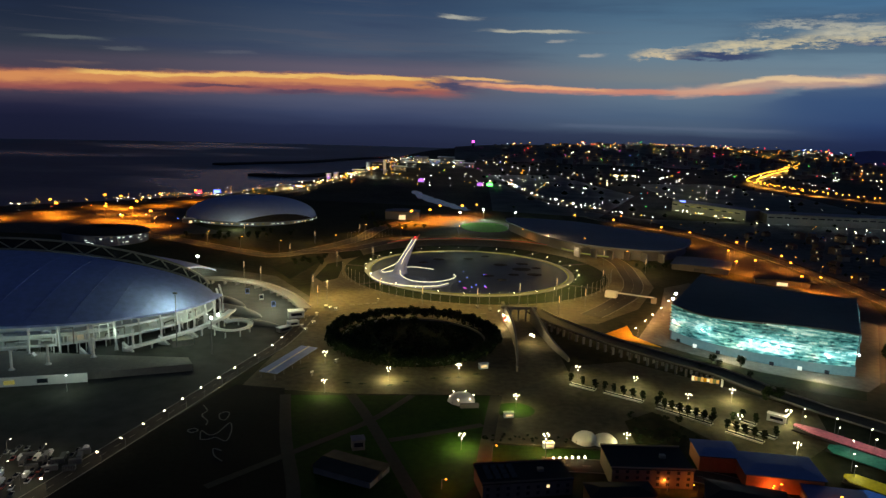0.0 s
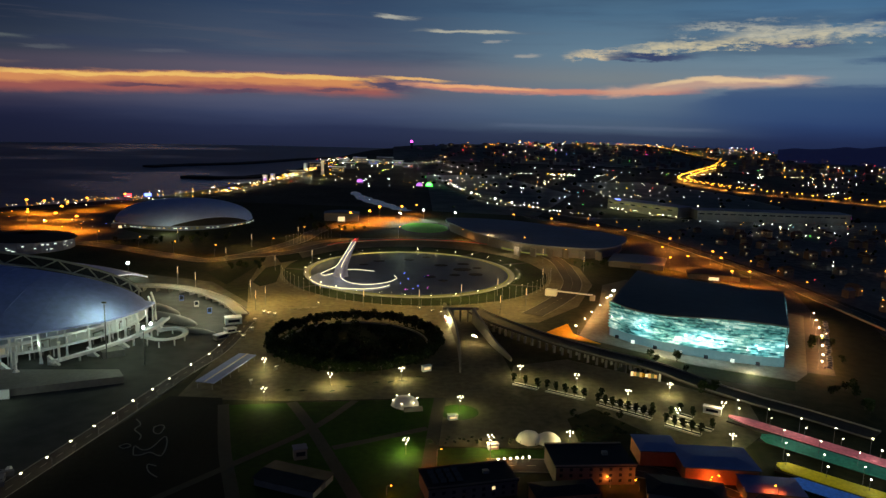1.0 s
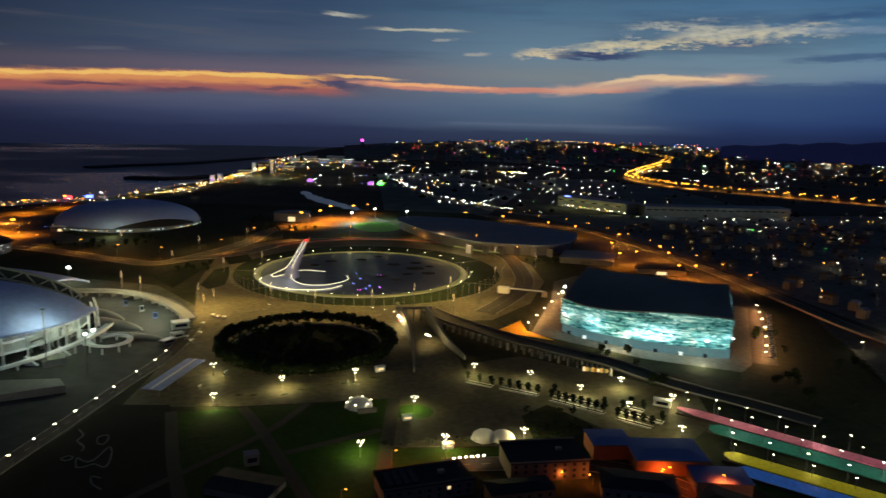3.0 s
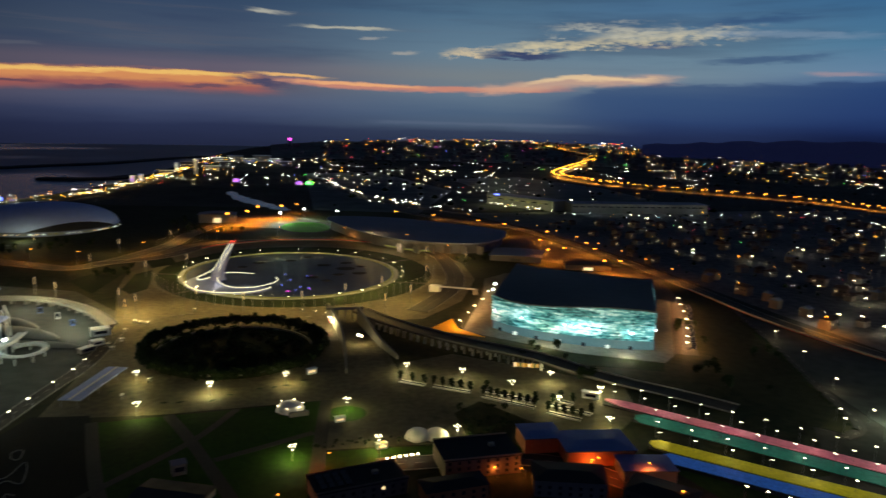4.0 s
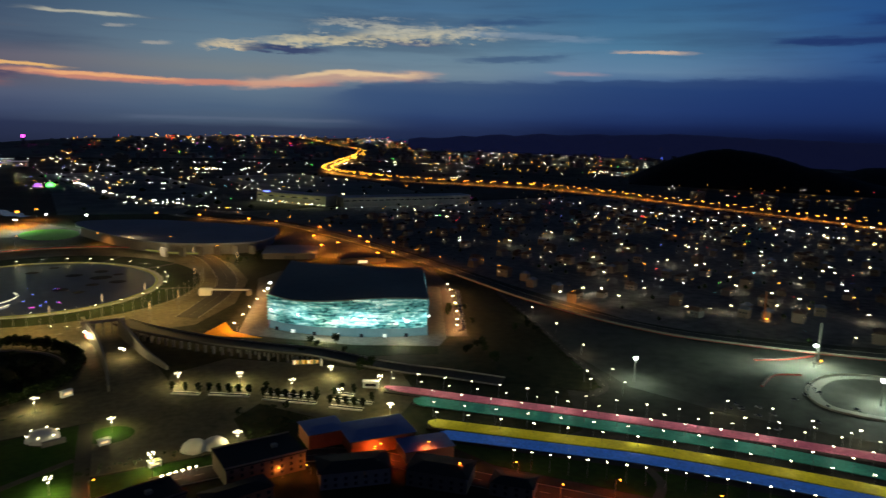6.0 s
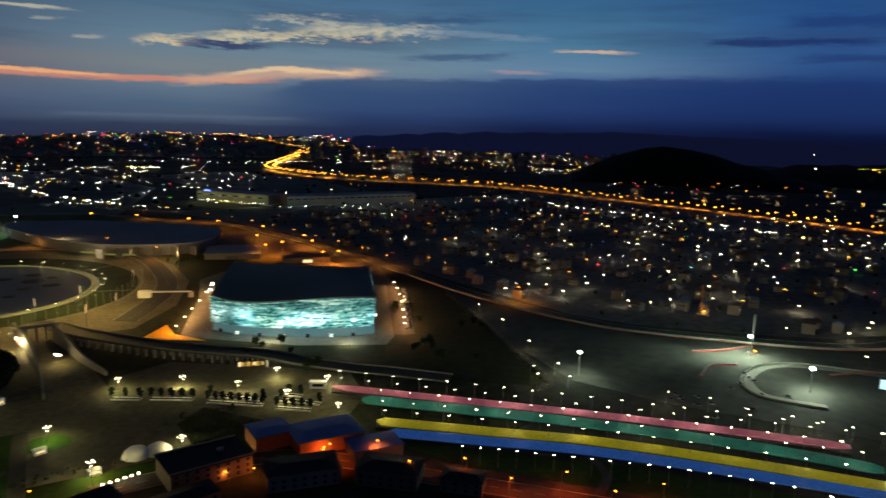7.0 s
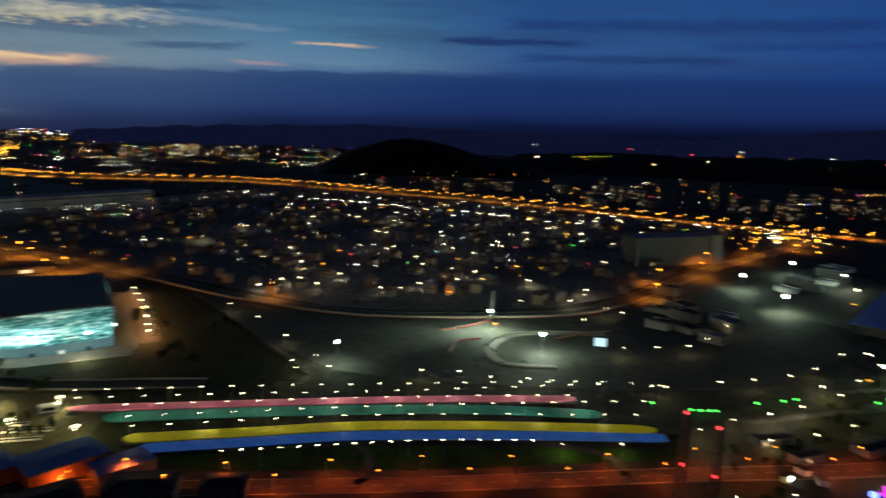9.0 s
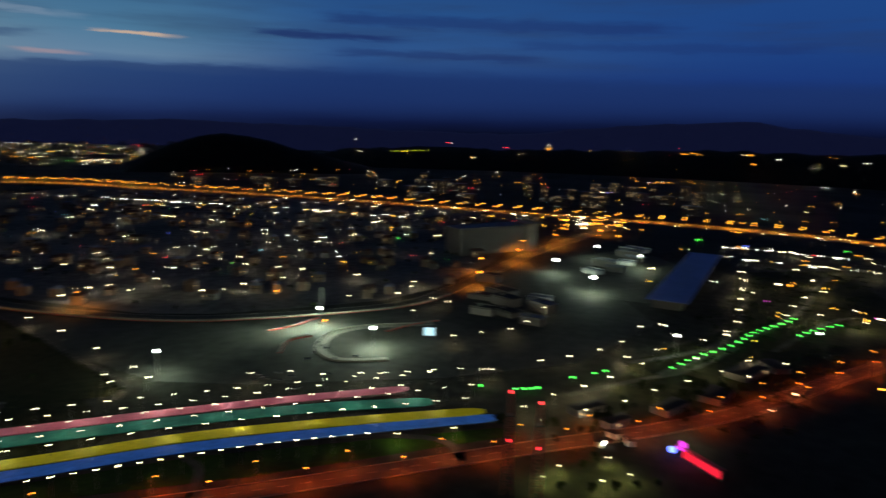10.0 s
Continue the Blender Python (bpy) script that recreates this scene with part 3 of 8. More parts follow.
patch("ground_park", [(-640, 260), (-900, 1080), (-640, 1400), (-470, 1600), (300, 1480), (480, 1200), (480, 560), (300, 300)], 0.03, M_GRASS_DARK, "rough dark grass between the arenas", "grass")
patch("pavement_plaza", [(-132, 458), (-60, 452), (43, 457), (62, 470), (100, 505), (98, 640), (150, 640), (205, 700), (250, 800), (262, 900), (235, 1010), (160, 1090), (40, 1125), (-60, 1110), (-105, 1075), (-150, 985), (-150, 900), (-146, 800), (-128, 690), (-122, 560)], 0.10, M_PAVE, "wide brown-grey paved plaza round a pond", "plaza")
patch("pavement_stadium", [(-460, 250), (-200, 250), (-150, 430), (-124, 545), (-119, 690), (-186, 800), (-300, 850), (-600, 800), (-640, 300)], 0.06, M_ASPHALT_PALE, "worn asphalt forecourt of the stadium", "pavement")
patch("pavement_lower", [(44, 457), (100, 505), (104, 520), (150, 535), (215, 480), (252, 440), (240, 398), (206, 368), (180, 372), (142, 436), (120, 420), (118, 378), (30, 384), (36, 420)], 0.12, M_PROM, "paved promenade with lamps and tree planters", "plaza")
patch("lawn", [(-134, 455), (-98, 446), (43, 456), (25, 340), (0, 292), (-60, 270), (-205, 262)], 0.09, M_GRASS, "dark mown lawn crossed by paths", "lawn")
patch("garden_soil", [(-136, 462), (-102, 458), (-72, 330), (-60, 272), (-205, 262), (-160, 400)], 0.13, M_SOIL, "dark bare soil of an unfinished garden", "soil")
patch("lawn_strip", [(29, 382), (118, 376), (142, 372), (148, 362), (100, 362), (26, 350)], 0.09, M_GRASS, "narrow lawn behind a hedge", "lawn")
patch("lawn_bed", ring(52, 432, 13, 12, 16), 0.18, M_GRASS, "small round lawn under a lamp", "lawn")
for i, (pts, w) in enumerate((([(-99, 447), (-84, 380), (-68, 323), (-60, 275)], 7), ([(-56, 450), (-39, 409), (-8, 321), (4, 288)], 7), ([(-15, 452), (-39, 409), (-75, 367), (-112, 325)], 5), ([(42, 456), (35, 410), (26, 346)], 8), ([(-25, 383), (0, 394), (30, 408)], 5))):
    setting("path", Geo().slab(smooth_line([(*p, 0) for p in pts], 5), w, 0.02, 0.16 + 0.01 * i), M_PATH, "pale stone footpath across the lawn", "path")


def road(name, pts, width, z, mat, label, n=6, lines=True, kerb=True):
    line = smooth_line([(*p, 0) for p in pts], n)
    setting(name, Geo().slab(line, width, -0.2, z), mat, label, "road")
    if lines:
        g = Geo()
        for x, y, a in spaced(line, 12):
            g.box((x, y, z + 0.02), (5, 0.35, 0.04), a)
        setting("road_marking", g, M_KERB, "white dashed centre line", "road marking", "stuff")
    if kerb:
        g = Geo().slab(line, 0.5, 0, z + 0.14, 0, width / 2).slab(line, 0.5, 0, z + 0.14, 0, -width / 2)
        setting("kerb", g, M_KERB, "pale raised kerb", "kerb")
    return line


ROAD_LEFT = road("road_stadium", [(-210, 240), (-192, 300), (-172, 375), (-155, 440), (-140, 500), (-124, 560), (-118, 640)], 11, 0.20, M_ASPHALT, "dark service road beside the stadium")
TRACK = road("road_track_outer", [(300, 1420), (360, 1310), (440, 1225), (478, 1040), (494, 850), (492, 690), (490, 590), (498, 510), (512, 445), (535, 395), (590, 322), (650, 262), (716, 237), (881, 213), (1003, 196), (1200, 150), (1400, 105)], 20, 0.22, M_ASPHALT_PALE, "worn asphalt road round the race track")
HIGHWAY = road("road_highway", [(1779, 3574), (1560, 3240), (1300, 2850), (1085, 2480), (1060, 2260), (1120, 2020), (1290, 1780), (1430, 1560), (1465, 1180), (1490, 870), (1490, 602), (1470, 315), (1462, 73), (1430, -204), (1365, -344), (1200, -700)], 40, 0.25, M_ASPHALT, "wide highway under rows of sodium lamps")
FAR_ROAD = smooth_line([(1779, 3574, 0), (1752, 3680, 0), (1733, 3716, 0), (1733, 4044, 0), (1682, 4335, 0), (1531, 4497, 0), (1340, 4560, 0)], 6)
setting("road_far", Geo().slab(FAR_ROAD, 34, 0, lambda u: land_z(*FAR_ROAD[round(u * (len(FAR_ROAD) - 1))][:2]) + 5), M_ASPHALT, "far end of the highway climbing a slope", "road")
RED_ROAD = road("road_lower", [(60, 470 - 110), (154, 346), (215, 272), (284, 183), (367, 84), (474, -42), (634, -170), (800, -330)], 15, 0.2, M_ASPHALT, "lower street lit orange")
RING_ROAD = road("road_ring", [(-200, 945), (-125, 985), (-62, 1072), (43, 1112), (155, 1086), (238, 985), (236, 850), (215, 770), (180, 710), (150, 668)], 22, 0.3, M_ASPHALT, "curving race track behind the pond")
road("road_left", [(-640, 1150), (-465, 1061), (-372, 1015), (-273, 950), (-205, 930), (-128, 1065), (-104, 1178), (-60, 1290)], 24, 0.18, M_ASPHALT_PALE, "curving approach road")
road("road_boulevard", [(170, 2300), (195, 2153), (219, 1867), (265, 1675), (326, 1530), (420, 1390)], 16, 0.2, M_ASPHALT_PALE, "faint road across dark fields", kerb=False)
road("road_coast", [(-760, 1270), (-600, 1440), (-400, 1640), (-338, 1871), (-300, 2107), (-260, 2400), (-200, 3000)], 12, 0.2, M_ASPHALT, "street along the shore under lamps", kerb=False)
road("road_slope", [(497, 659), (466, 592), (446, 535), (426, 484), (396, 415), (370, 352), (345, 338)], 7, 0.24, M_ASPHALT, "access road down a grass bank", kerb=False)
patch("asphalt_infield", [(382, 338), (402, 276), (470, 150), (545, 60), (690, 10), (760, 40), (880, 120), (900, 190), (716, 224), (650, 248), (580, 316), (522, 386), (500, 440), (486, 510), (478, 590), (470, 598), (450, 538), (430, 485), (400, 415)], 0.12, M_ASPHALT_PALE, "wide worn asphalt infield of the race track", "asphalt")
patch("asphalt_parking", [(330, 505), (350, 495), (440, 660), (485, 780), (440, 800), (420, 690)], 0.12, M_ASPHALT, "dark car park beside the ice hall", "car park")
patch("grass_bank", [(262, 430), (335, 495), (430, 600), (485, 640), (462, 588), (442, 532), (422, 480), (392, 412), (366, 350), (350, 345), (300, 400)], 0.10, M_GRASS_DARK, "dark rough grass bank", "grass")
patch("grass_verge", [(170, 580), (240, 525), (310, 483), (300, 466), (225, 500), (150, 566)], 0.13, M_LAWN_DARK, "sloping grass verge beside the ice hall", "grass")
patch("pavement_ice_hall", [(176, 596), (200, 570), (250, 520), (312, 484), (330, 500), (430, 668), (300, 830), (262, 800), (232, 715)], 0.16, M_PAVE_PALE, "pale paved terrace round the ice hall", "plaza")
patch("orange_wedge", [(146, 604), (177, 636), (174, 604), (190, 574), (165, 590)], 0.36, M_ORANGE, "orange painted run-off beside the track", "road marking")
patch("asphalt_service", [(330, 960), (400, 870), (470, 850), (470, 990), (440, 1120), (400, 1120)], 0.16, M_ASPHALT_PALE, "service yard behind the halls lit orange", "yard")
patch("asphalt_service_near", [(395, 790), (430, 745), (470, 740), (474, 840), (420, 850)], 0.16, M_ASPHALT_PALE, "service road corner lit orange", "yard")
patch("playing_field", ring(79, 1240, 42, 58, 20), 0.2, M_TURF, "floodlit green playing field", "field")
patch("car_park_left", [(-900, 1150), (-700, 1040), (-560, 1030), (-400, 1060), (-330, 1090), (-420, 1180), (-480, 1400), (-600, 1340)], 0.14, M_ASPHALT_PALE, "large asphalt lot lit orange", "car park")
patch("asphalt_yard", [(-60, 1260), (30, 1230), (110, 1310), (60, 1400), (-40, 1400)], 0.14, M_ASPHALT_PALE, "service yard lit by sodium lamps", "yard")
patch("asphalt_paddock", [(770, 20), (1000, -20), (1120, 60), (1010, 140), (890, 170), (780, 100)], 0.2, M_ASPHALT_PALE, "floodlit paddock yard", "yard")
line = smooth_line([(-70, 1860, 0), (-45, 1730, 0), (-15, 1640, 0), (20, 1560, 0), (58, 1475, 0)], 8)
half = [7 + 9 * math.sin(math.pi * i / 32) + 9 * noise.noise((i * 0.45, 2.0, 0.0)) for i in range(33)]
lake = Geo().prism([(p[0] - h, p[1] - 1.2 * h) for p, h in zip(line, half)] + [(p[0] + h + 6 * noise.noise((i * 0.6, 7.0, 0)), p[1] + h) for i, (p, h) in enumerate(zip(line, half))][::-1], -0.2, 0.12)
setting("water_lake", lake, M_LAKE, "narrow pale lake shining under the sky", "lake")
for name, poly in (("field_dark", [(110, 1480), (320, 1420), (520, 1900), (420, 2600), (160, 2500)]), ("field_far", [(600, 1500), (980, 1450), (1020, 2000), (900, 2400), (620, 2300)])):
    patch(name, poly, 0.05, M_FAR_LAND, "dark open field", "field")

patch("ground_district", [(512, 640), (512, 850), (500, 1040), (470, 1220), (400, 1420), (1405, 1420), (1440, 1180), (1462, 600), (1440, 250), (900, 232), (740, 250), (660, 285), (600, 345), (545, 410), (520, 470)], 0.04, M_YARD, "dim bare ground and yards of the district", "ground")
patch("lawn_park", [(420, 40), (560, 25), (700, -58), (1000, -85), (1075, -220), (760, -250), (640, -158), (500, -50)], 0.06, M_GRASS_DARK, "rough lawn crossed by lit paths", "lawn")
patch("lawn_lower", [(215, 330), (300, 238), (400, 92), (395, 78), (290, 200), (225, 290)], 0.06, M_GRASS, "narrow lawn between stands and lower street", "lawn")

# ---- the pond and its ring ----
PCX, PCY = 38, 866
setting("lawn_ring", Geo().prism(ring(46, 872, 162, 172, 72), 0.0, 0.22), M_LAWN_DARK, "ring of lawn round the pond", "lawn")
for a in (20, 52, 84, 120, 150, 178, 215, 330):
    c, s = math.cos(radians(a)), math.sin(radians(a))
    setting("path", Geo().slab([(PCX + 128 * c, PCY + 134 * s), (46 + 162 * c, 872 + 172 * s)], 5, 0.1, 0.27), M_PATH, "pale path through the lawn ring", "path")
rim = Geo()
outer, inner = ring(PCX, PCY, 129, 135, 96), ring(PCX, PCY, 121, 127, 96)
rim.add([(x, y, 0.62) for x, y in outer] + [(x, y, 0.62) for x, y in inner] + [(x, y, 0.0) for x, y in outer] + [(x, y, 0.0) for x, y in inner],
        [(i, (i + 1) % 96, 96 + (i + 1) % 96, 96 + i) for i in range(96)] + [(192 + i, 192 + (i + 1) % 96, (i + 1) % 96, i) for i in range(96)] + [(96 + i, 96 + (i + 1) % 96, 288 + (i + 1) % 96, 288 + i) for i in range(96)])
setting("pond_rim", rim, M_KERB, "broad pale stone rim of the pond", "rim")
setting("water_pond", Geo().prism(ring(PCX, PCY, 121, 127, 72), -0.5, 0.42), M_POND, "round dark pond of a fountain", "pond")
# glowing tube added in place of the lamplight on the rim
strip = Geo().tube([(x, y, 0.6) for x, y in ring(PCX, PCY, 122.2, 128.2, 120)] + [(PCX + 122.2, PCY, 0.7)], 0.8, 6)
tagged(part("light_strip", strip, S_RIM), "dim yellow glow tube added along the pond rim", "light strip")

# ---- flame monument on the pond ----
mon = thing("monument", "tall white swooping flame monument with light lines on the pond", "monument", loc=(-45, 828, 0))


def rel(pts, o=(-45, 828, 0)):
    return [(p[0] - o[0], p[1] - o[1], p[2] - o[2]) for p in pts]


deck = [(-81, 820), (-76, 799), (-63, 777), (-43, 764), (-19, 760), (0, 766), (12, 780), (0, 787), (-20, 783), (-36, 795), (-42, 812), (-40, 832), (-50, 852), (-64, 838), (-72, 846)]
part("platform", Geo().prism([(x + 45, y - 828) for x, y in deck], 0.3, 2.0), M_PLATFORM, mon, "blue-grey raised platform")
rows = []
for z, xl, xr, dy in ((0, -56, -36, 9), (5, -53, -37, 7), (12, -50.5, -37, 5.5), (20, -44.8, -34.4, 4.2), (28, -40, -31.8, 3.2), (36, -35.6, -28.8, 2.4), (43, -31.8, -26.4, 1.6)):
    rows.append([(xl + 45, 0, z + 1.5), ((xl + xr) / 2 + 45, -dy, z + 1.5), (xr + 45, 0, z + 1.5), ((xl + xr) / 2 + 45, dy, z + 1.5), (xl + 45, 0, z + 1.5)])
part("tower", Geo().grid(rows), M_PLATFORM, mon, "leaning tapered tower", True)
part("flame_tip", Geo().prism([(13, -1.5), (19.5, -1.2), (21, 0), (19.5, 1.2), (13, 1.5)], [43, 43.5, 48.6, 43.5, 43], [44.6, 47, 49.6, 47, 44.6]), M_RED, mon, "red lit flame tip")
part("red_light", Geo().ball((16.5, 0, 45.6), 1.1), S_RED, mon)
for pts in ([(-27.6, 826.5, 44), (-32.2, 825, 36), (-38.6, 823.5, 26), (-43.3, 823, 16), (-45, 822, 7), (-42.5, 806, 4), (-29, 783, 3.6), (-7, 780, 3.4), (12, 795, 3.2), (20, 813, 3.2), (18, 828, 3.2)],
            [(-31.8, 826.5, 44), (-36.4, 825, 36), (-44.4, 824, 22.5), (-50.8, 825, 14), (-64, 836, 5.5), (-68, 828, 4.5), (-63, 820, 4.4), (-53, 833, 4.4), (-45, 850, 4.2), (-28, 857, 4.0), (-6, 848, 3.8)],
            [(-81, 820, 2.8), (-76, 799, 2.8), (-63, 777, 2.8), (-43, 764, 2.8), (-19, 760, 2.8), (0, 766, 2.8), (12, 780, 2.8)]):
    part("light_line", Geo().tube(rel(smooth_line(pts, 7)), 0.40, 6), S_LINE, mon, "thick white light line")
glow_lamp(mon, (0, -30, 9), 4000, (1, 0.95, 0.75), 1.0)
glow_lamp(mon, (30, -20, 9), 4000, (1, 0.95, 0.75), 1.0)
random.seed(4)
for x, y, s in ((80, 905, 9), (105, 880, 12), (118, 850, 9), (92, 846, 7), (60, 835, 8), (75, 815, 6), (110, 915, 8), (40, 940, 7), (0, 930, 8), (-20, 905, 6), (125, 890, 6), (64, 960, 6)):
    f = thing("fountain_bowl", "low dark fountain basin standing in the pond", "fountain", "fountain basins", (x, y, 0.4))
    part("basin", Geo().prism(ring(0, 0, s, s * 0.8, 14), 0, 0.35).prism(ring(0, 0, s * 0.6, s * 0.45, 12), 0.35, 0.7), M_ROOF_DARK, f)
    part("nozzle", Geo().cyl((0, 0, 0.7), 0.35, 1.2, 6, 0.15), M_STEEL, f)
for i in range(11):
    x, y = 30 + random.uniform(-8, 32), 800 + random.uniform(-45, 60)
    b = thing("pond_light", "small violet light floating on the pond", "light", "pond lights", (x, y, 0.45))
    part("float", Geo().cyl((0, 0, 0), 0.5, 0.25, 8), M_STEEL, b)
    part("lens", Geo().ball((0, 0, 0.5), 0.42, 6, 4), S_BLUE if i % 3 else S_MAGENTA, b)

# ---- flagpoles ----
def flagpole(h):
    p = thing("flagpole", "tall slim white pole in a row round the pond", "flagpole", "poles round the pond")
    part("base", Geo().cyl((0, 0, 0), 0.6, 0.5, 8), M_CONCRETE, p)
    pole = part("pole", Geo().cyl((0, 0, 0.5), 0.22, h, 8, 0.13), M_POLE, p)
    part("finial", Geo().ball((0, 0, h + 0.7), 0.3, 6, 4), M_WHITE, pole)
    return p


fp = flagpole(13)
spots = ring(46, 872, 166, 176, 44, 196, 345)
fp.matrix_basis = pose(*spots[0], 0.2)
for x, y in spots[1:]:
    copy_thing(fp, pose(x, y, 0.2))
for i in range(14):
    copy_thing(fp, pose(-136 + 60 * i / 13, 1043 + 79 * i / 13, 0.2, 0, 0, 0))

# ---- lamps ----
def park_lamp(h=9.0, watts=14500, colour=(1, 0.88, 0.38)):
    p = thing("park_lamp", "park lamp with four warm globes on a grey pole", "street lamp", "park lamps")
    part("base", Geo().cyl((0, 0, 0), 0.35, 0.8, 8, 0.25), M_POLE, p)
    part("pole", Geo().cyl((0, 0, 0.8), 0.16, h - 0.9, 8, 0.11), M_POLE, p)
    g = Geo()
    for k in range(4):
        c, s = math.cos(k * 1.5708 + 0.5), math.sin(k * 1.5708 + 0.5)
        g.tube([(0, 0, h - 1.4), (c * 0.9, s * 0.9, h - 0.9), (c * 1.7, s * 1.7, h - 0.3)], 0.09, 5)
    arms = part("arm", g, M_POLE, p)
    for k in range(4):
        part("globe", Geo().ball((math.cos(k * 1.5708 + 0.5) * 1.7, math.sin(k * 1.5708 + 0.5) * 1.7, h), 0.33), S_WARM, arms)
    part("globe", Geo().ball((0, 0, h - 2.4), 0.32), S_WARM, p)
    glow_lamp(p, (0, 0, h - 3.0), watts, colour)
    return p


def road_lamp(h=10.0, mat=S_SODIUM, watts=0, colour=(1, 0.5, 0.12), name="grey road lamp with a sodium head", group="road lamps", size=0.75, kind="street_lamp"):
    p = thing(kind, name, "street lamp", group)
    part("pole", Geo().cyl((0, 0, 0), 0.16, h, 6, 0.1), M_POLE, p)
    arm = part("arm", Geo().tube([(0, 0, h), (0.9, 0, h + 0.35), (1.9, 0, h + 0.4)], 0.08, 5), M_POLE, p)
    part("head", Geo().ball((2.2, 0, h + 0.25), size, 8, 5, 0, 0.55), mat, arm)
    if watts:
        glow_lamp(p, (2.2, 0, h - 0.55 * size - 0.5), watts, colour)
    return p


PARK = [(-83, 510), (-74, 452), (-33, 479), (17, 490), (53, 435), (16, 374), (64, 377), (111, 381), (104, 494), (141, 475), (168, 445), (202, 457), (224, 423), (189, 413), (206, 375)]
lamp = park_lamp()
lamp.matrix_basis = pose(*PARK[0], 0.1)
for i, (x, y) in enumerate(PARK[1:]):
    copy_thing(lamp, pose(x, y, 0.1, 0, 0, 23 * i))
small = road_lamp(6, S_WARM, 260, (1, 0.85, 0.5), "low warm lamp beside the service road", "service road lamps", 0.6)
LEFTROW = [(-186, 317), (-173, 346), (-168, 363), (-164, 382), (-159, 401), (-155, 420), (-150, 439), (-144, 458), (-139, 478), (-132, 506), (-125, 530), (-122, 551)]
small.matrix_basis = pose(*LEFTROW[0], 0.1, 0, 0, 180)
for x, y in LEFTROW[1:]:
    copy_thing(small, pose(x, y, 0.1, 0, 0, 180))

# tall masts with a light column
mast = thing("light_mast", "slim mast with a glowing column of light", "light mast", "light masts")
part("pole", Geo().cyl((0, 0, 0), 0.3, 12, 8, 0.2), M_POLE, mast)
part("light_column", Geo().cyl((0, 0, 12), 0.3, 7, 8, 0.26), S_WINDOW, mast)
part("cap", Geo().cyl((0, 0, 19), 0.5, 0.5, 8, 0.3), M_POLE, mast)
glow_lamp(mast, (0, 0, 20.2), 26000, (1, 0.62, 0.20))
# the last four masts are added only to brighten the plaza's right side
MASTS = [(-295, 1063), (-194, 910), (-181, 1019), (-125, 1100), (-131, 726), (-220, 787), (-194, 759), (-126, 864), (-112, 700), (-118, 680), (-60, 720), (-15, 690), (40, 690), (85, 715), (128, 745), (165, 1060), (-85, 900), (220, 930), (150, 700), (190, 800), (118, 668), (262, 880)]
mast.matrix_basis = pose(*MASTS[0], 0.1)
near_mast = copy_thing(mast, pose(*MASTS[4], 0.1))
glow_lamp(near_mast, (0, 0, 19.9), 24000, (1, 0.72, 0.20))
for x, y in MASTS[1:4] + MASTS[5:]:
    copy_thing(near_mast if y < 770 else mast, pose(x, y, 0.1))
ringlamp = road_lamp(4.0, S_WARM, 2300, (1, 0.86, 0.30), kind="path_lamp", group="ring path lamps", name="small warm path lamp on the lawn ring", size=0.5)
pts = ring(39, 866, 131, 137, 30)
ringlamp.matrix_basis = pose(*pts[0], 0.2)
for x, y in pts[1:]:
    copy_thing(ringlamp, pose(x, y, 0.2))

# ---- trees ----
def tree(h, spread, seed, clumps=260, leaf=1.25):
    random.seed(seed)
    t = thing("tree", "dark leafy tree in a round grove", "tree", "trees of the round grove")
    g = Geo().tube([(0, 0, 0), (0.1, 0, h * 0.25), (0.05, 0.1, h * 0.6)], 0.05 * h * 0.6, 6, 0, 0.02 * h)
    for k in range(4):
        a = k * 1.6 + seed
        g.tube([(0, 0, h * (0.25 + 0.06 * k)), (spread * 0.3 * math.cos(a), spread * 0.3 * math.sin(a), h * (0.45 + 0.06 * k)), (spread * 0.55 * math.cos(a), spread * 0.55 * math.sin(a), h * (0.6 + 0.07 * k))], 0.10, 5, 0, 0.04)
    part("trunk", g, M_BARK, t)
    g = Geo()
    lobes = [(random.uniform(-0.45, 0.45) * spread, random.uniform(-0.45, 0.45) * spread, h * random.uniform(0.4, 0.85), random.uniform(0.35, 0.6) * spread) for _ in range(7)]
    for i in range(clumps):
        lx, ly, lz, lr = random.choice(lobes)
        d = Vector((random.gauss(0, 1), random.gauss(0, 1), random.gauss(0, 1))).normalized() * lr * random.uniform(0.6, 1.05)
        c = Vector((lx, ly, lz)) + Vector((d.x, d.y, d.z * 0.9))
        u = Vector((random.gauss(0, 1), random.gauss(0, 1), random.gauss(0, 0.6))).normalized()
        w = u.cross(Vector((random.gauss(0, 1), random.gauss(0, 1), random.gauss(0, 1)))).normalized()
        s = leaf * random.uniform(0.5, 1.0)
        g.add([c - u * s, c + w * s * 0.6, c + u * s, c - w * s * 0.6], [(0, 1, 2, 3)])
    part("crown", g, M_LEAF, t)
    return t


random.seed(9)
oaks = [tree(9, 4.6, 1), tree(10.5, 4.8, 2), tree(8, 4.2, 3), tree(12, 5.4, 5, 190)]
first = [(-89, 575), (-19, 646), (50, 573), (-19, 575)]
for o, (x, y) in zip(oaks, first):
    o.matrix_basis = pose(x, y, 0.1)
for ringr, count in ((1.0, 84), (0.92, 40)):
    for i in range(count):
        a = 6.2832 * (i + random.uniform(-0.25, 0.25)) / count
        x, y = -19 + 70 * ringr * math.cos(a), 575 + 72 * ringr * math.sin(a)
        copy_thing(oaks[(i + random.randrange(2)) % 3], pose(x, y, 0.1, 0, 0, random.uniform(0, 360)) @ Matrix.Diagonal((1, 1, random.uniform(0.85, 1.15), 1)))
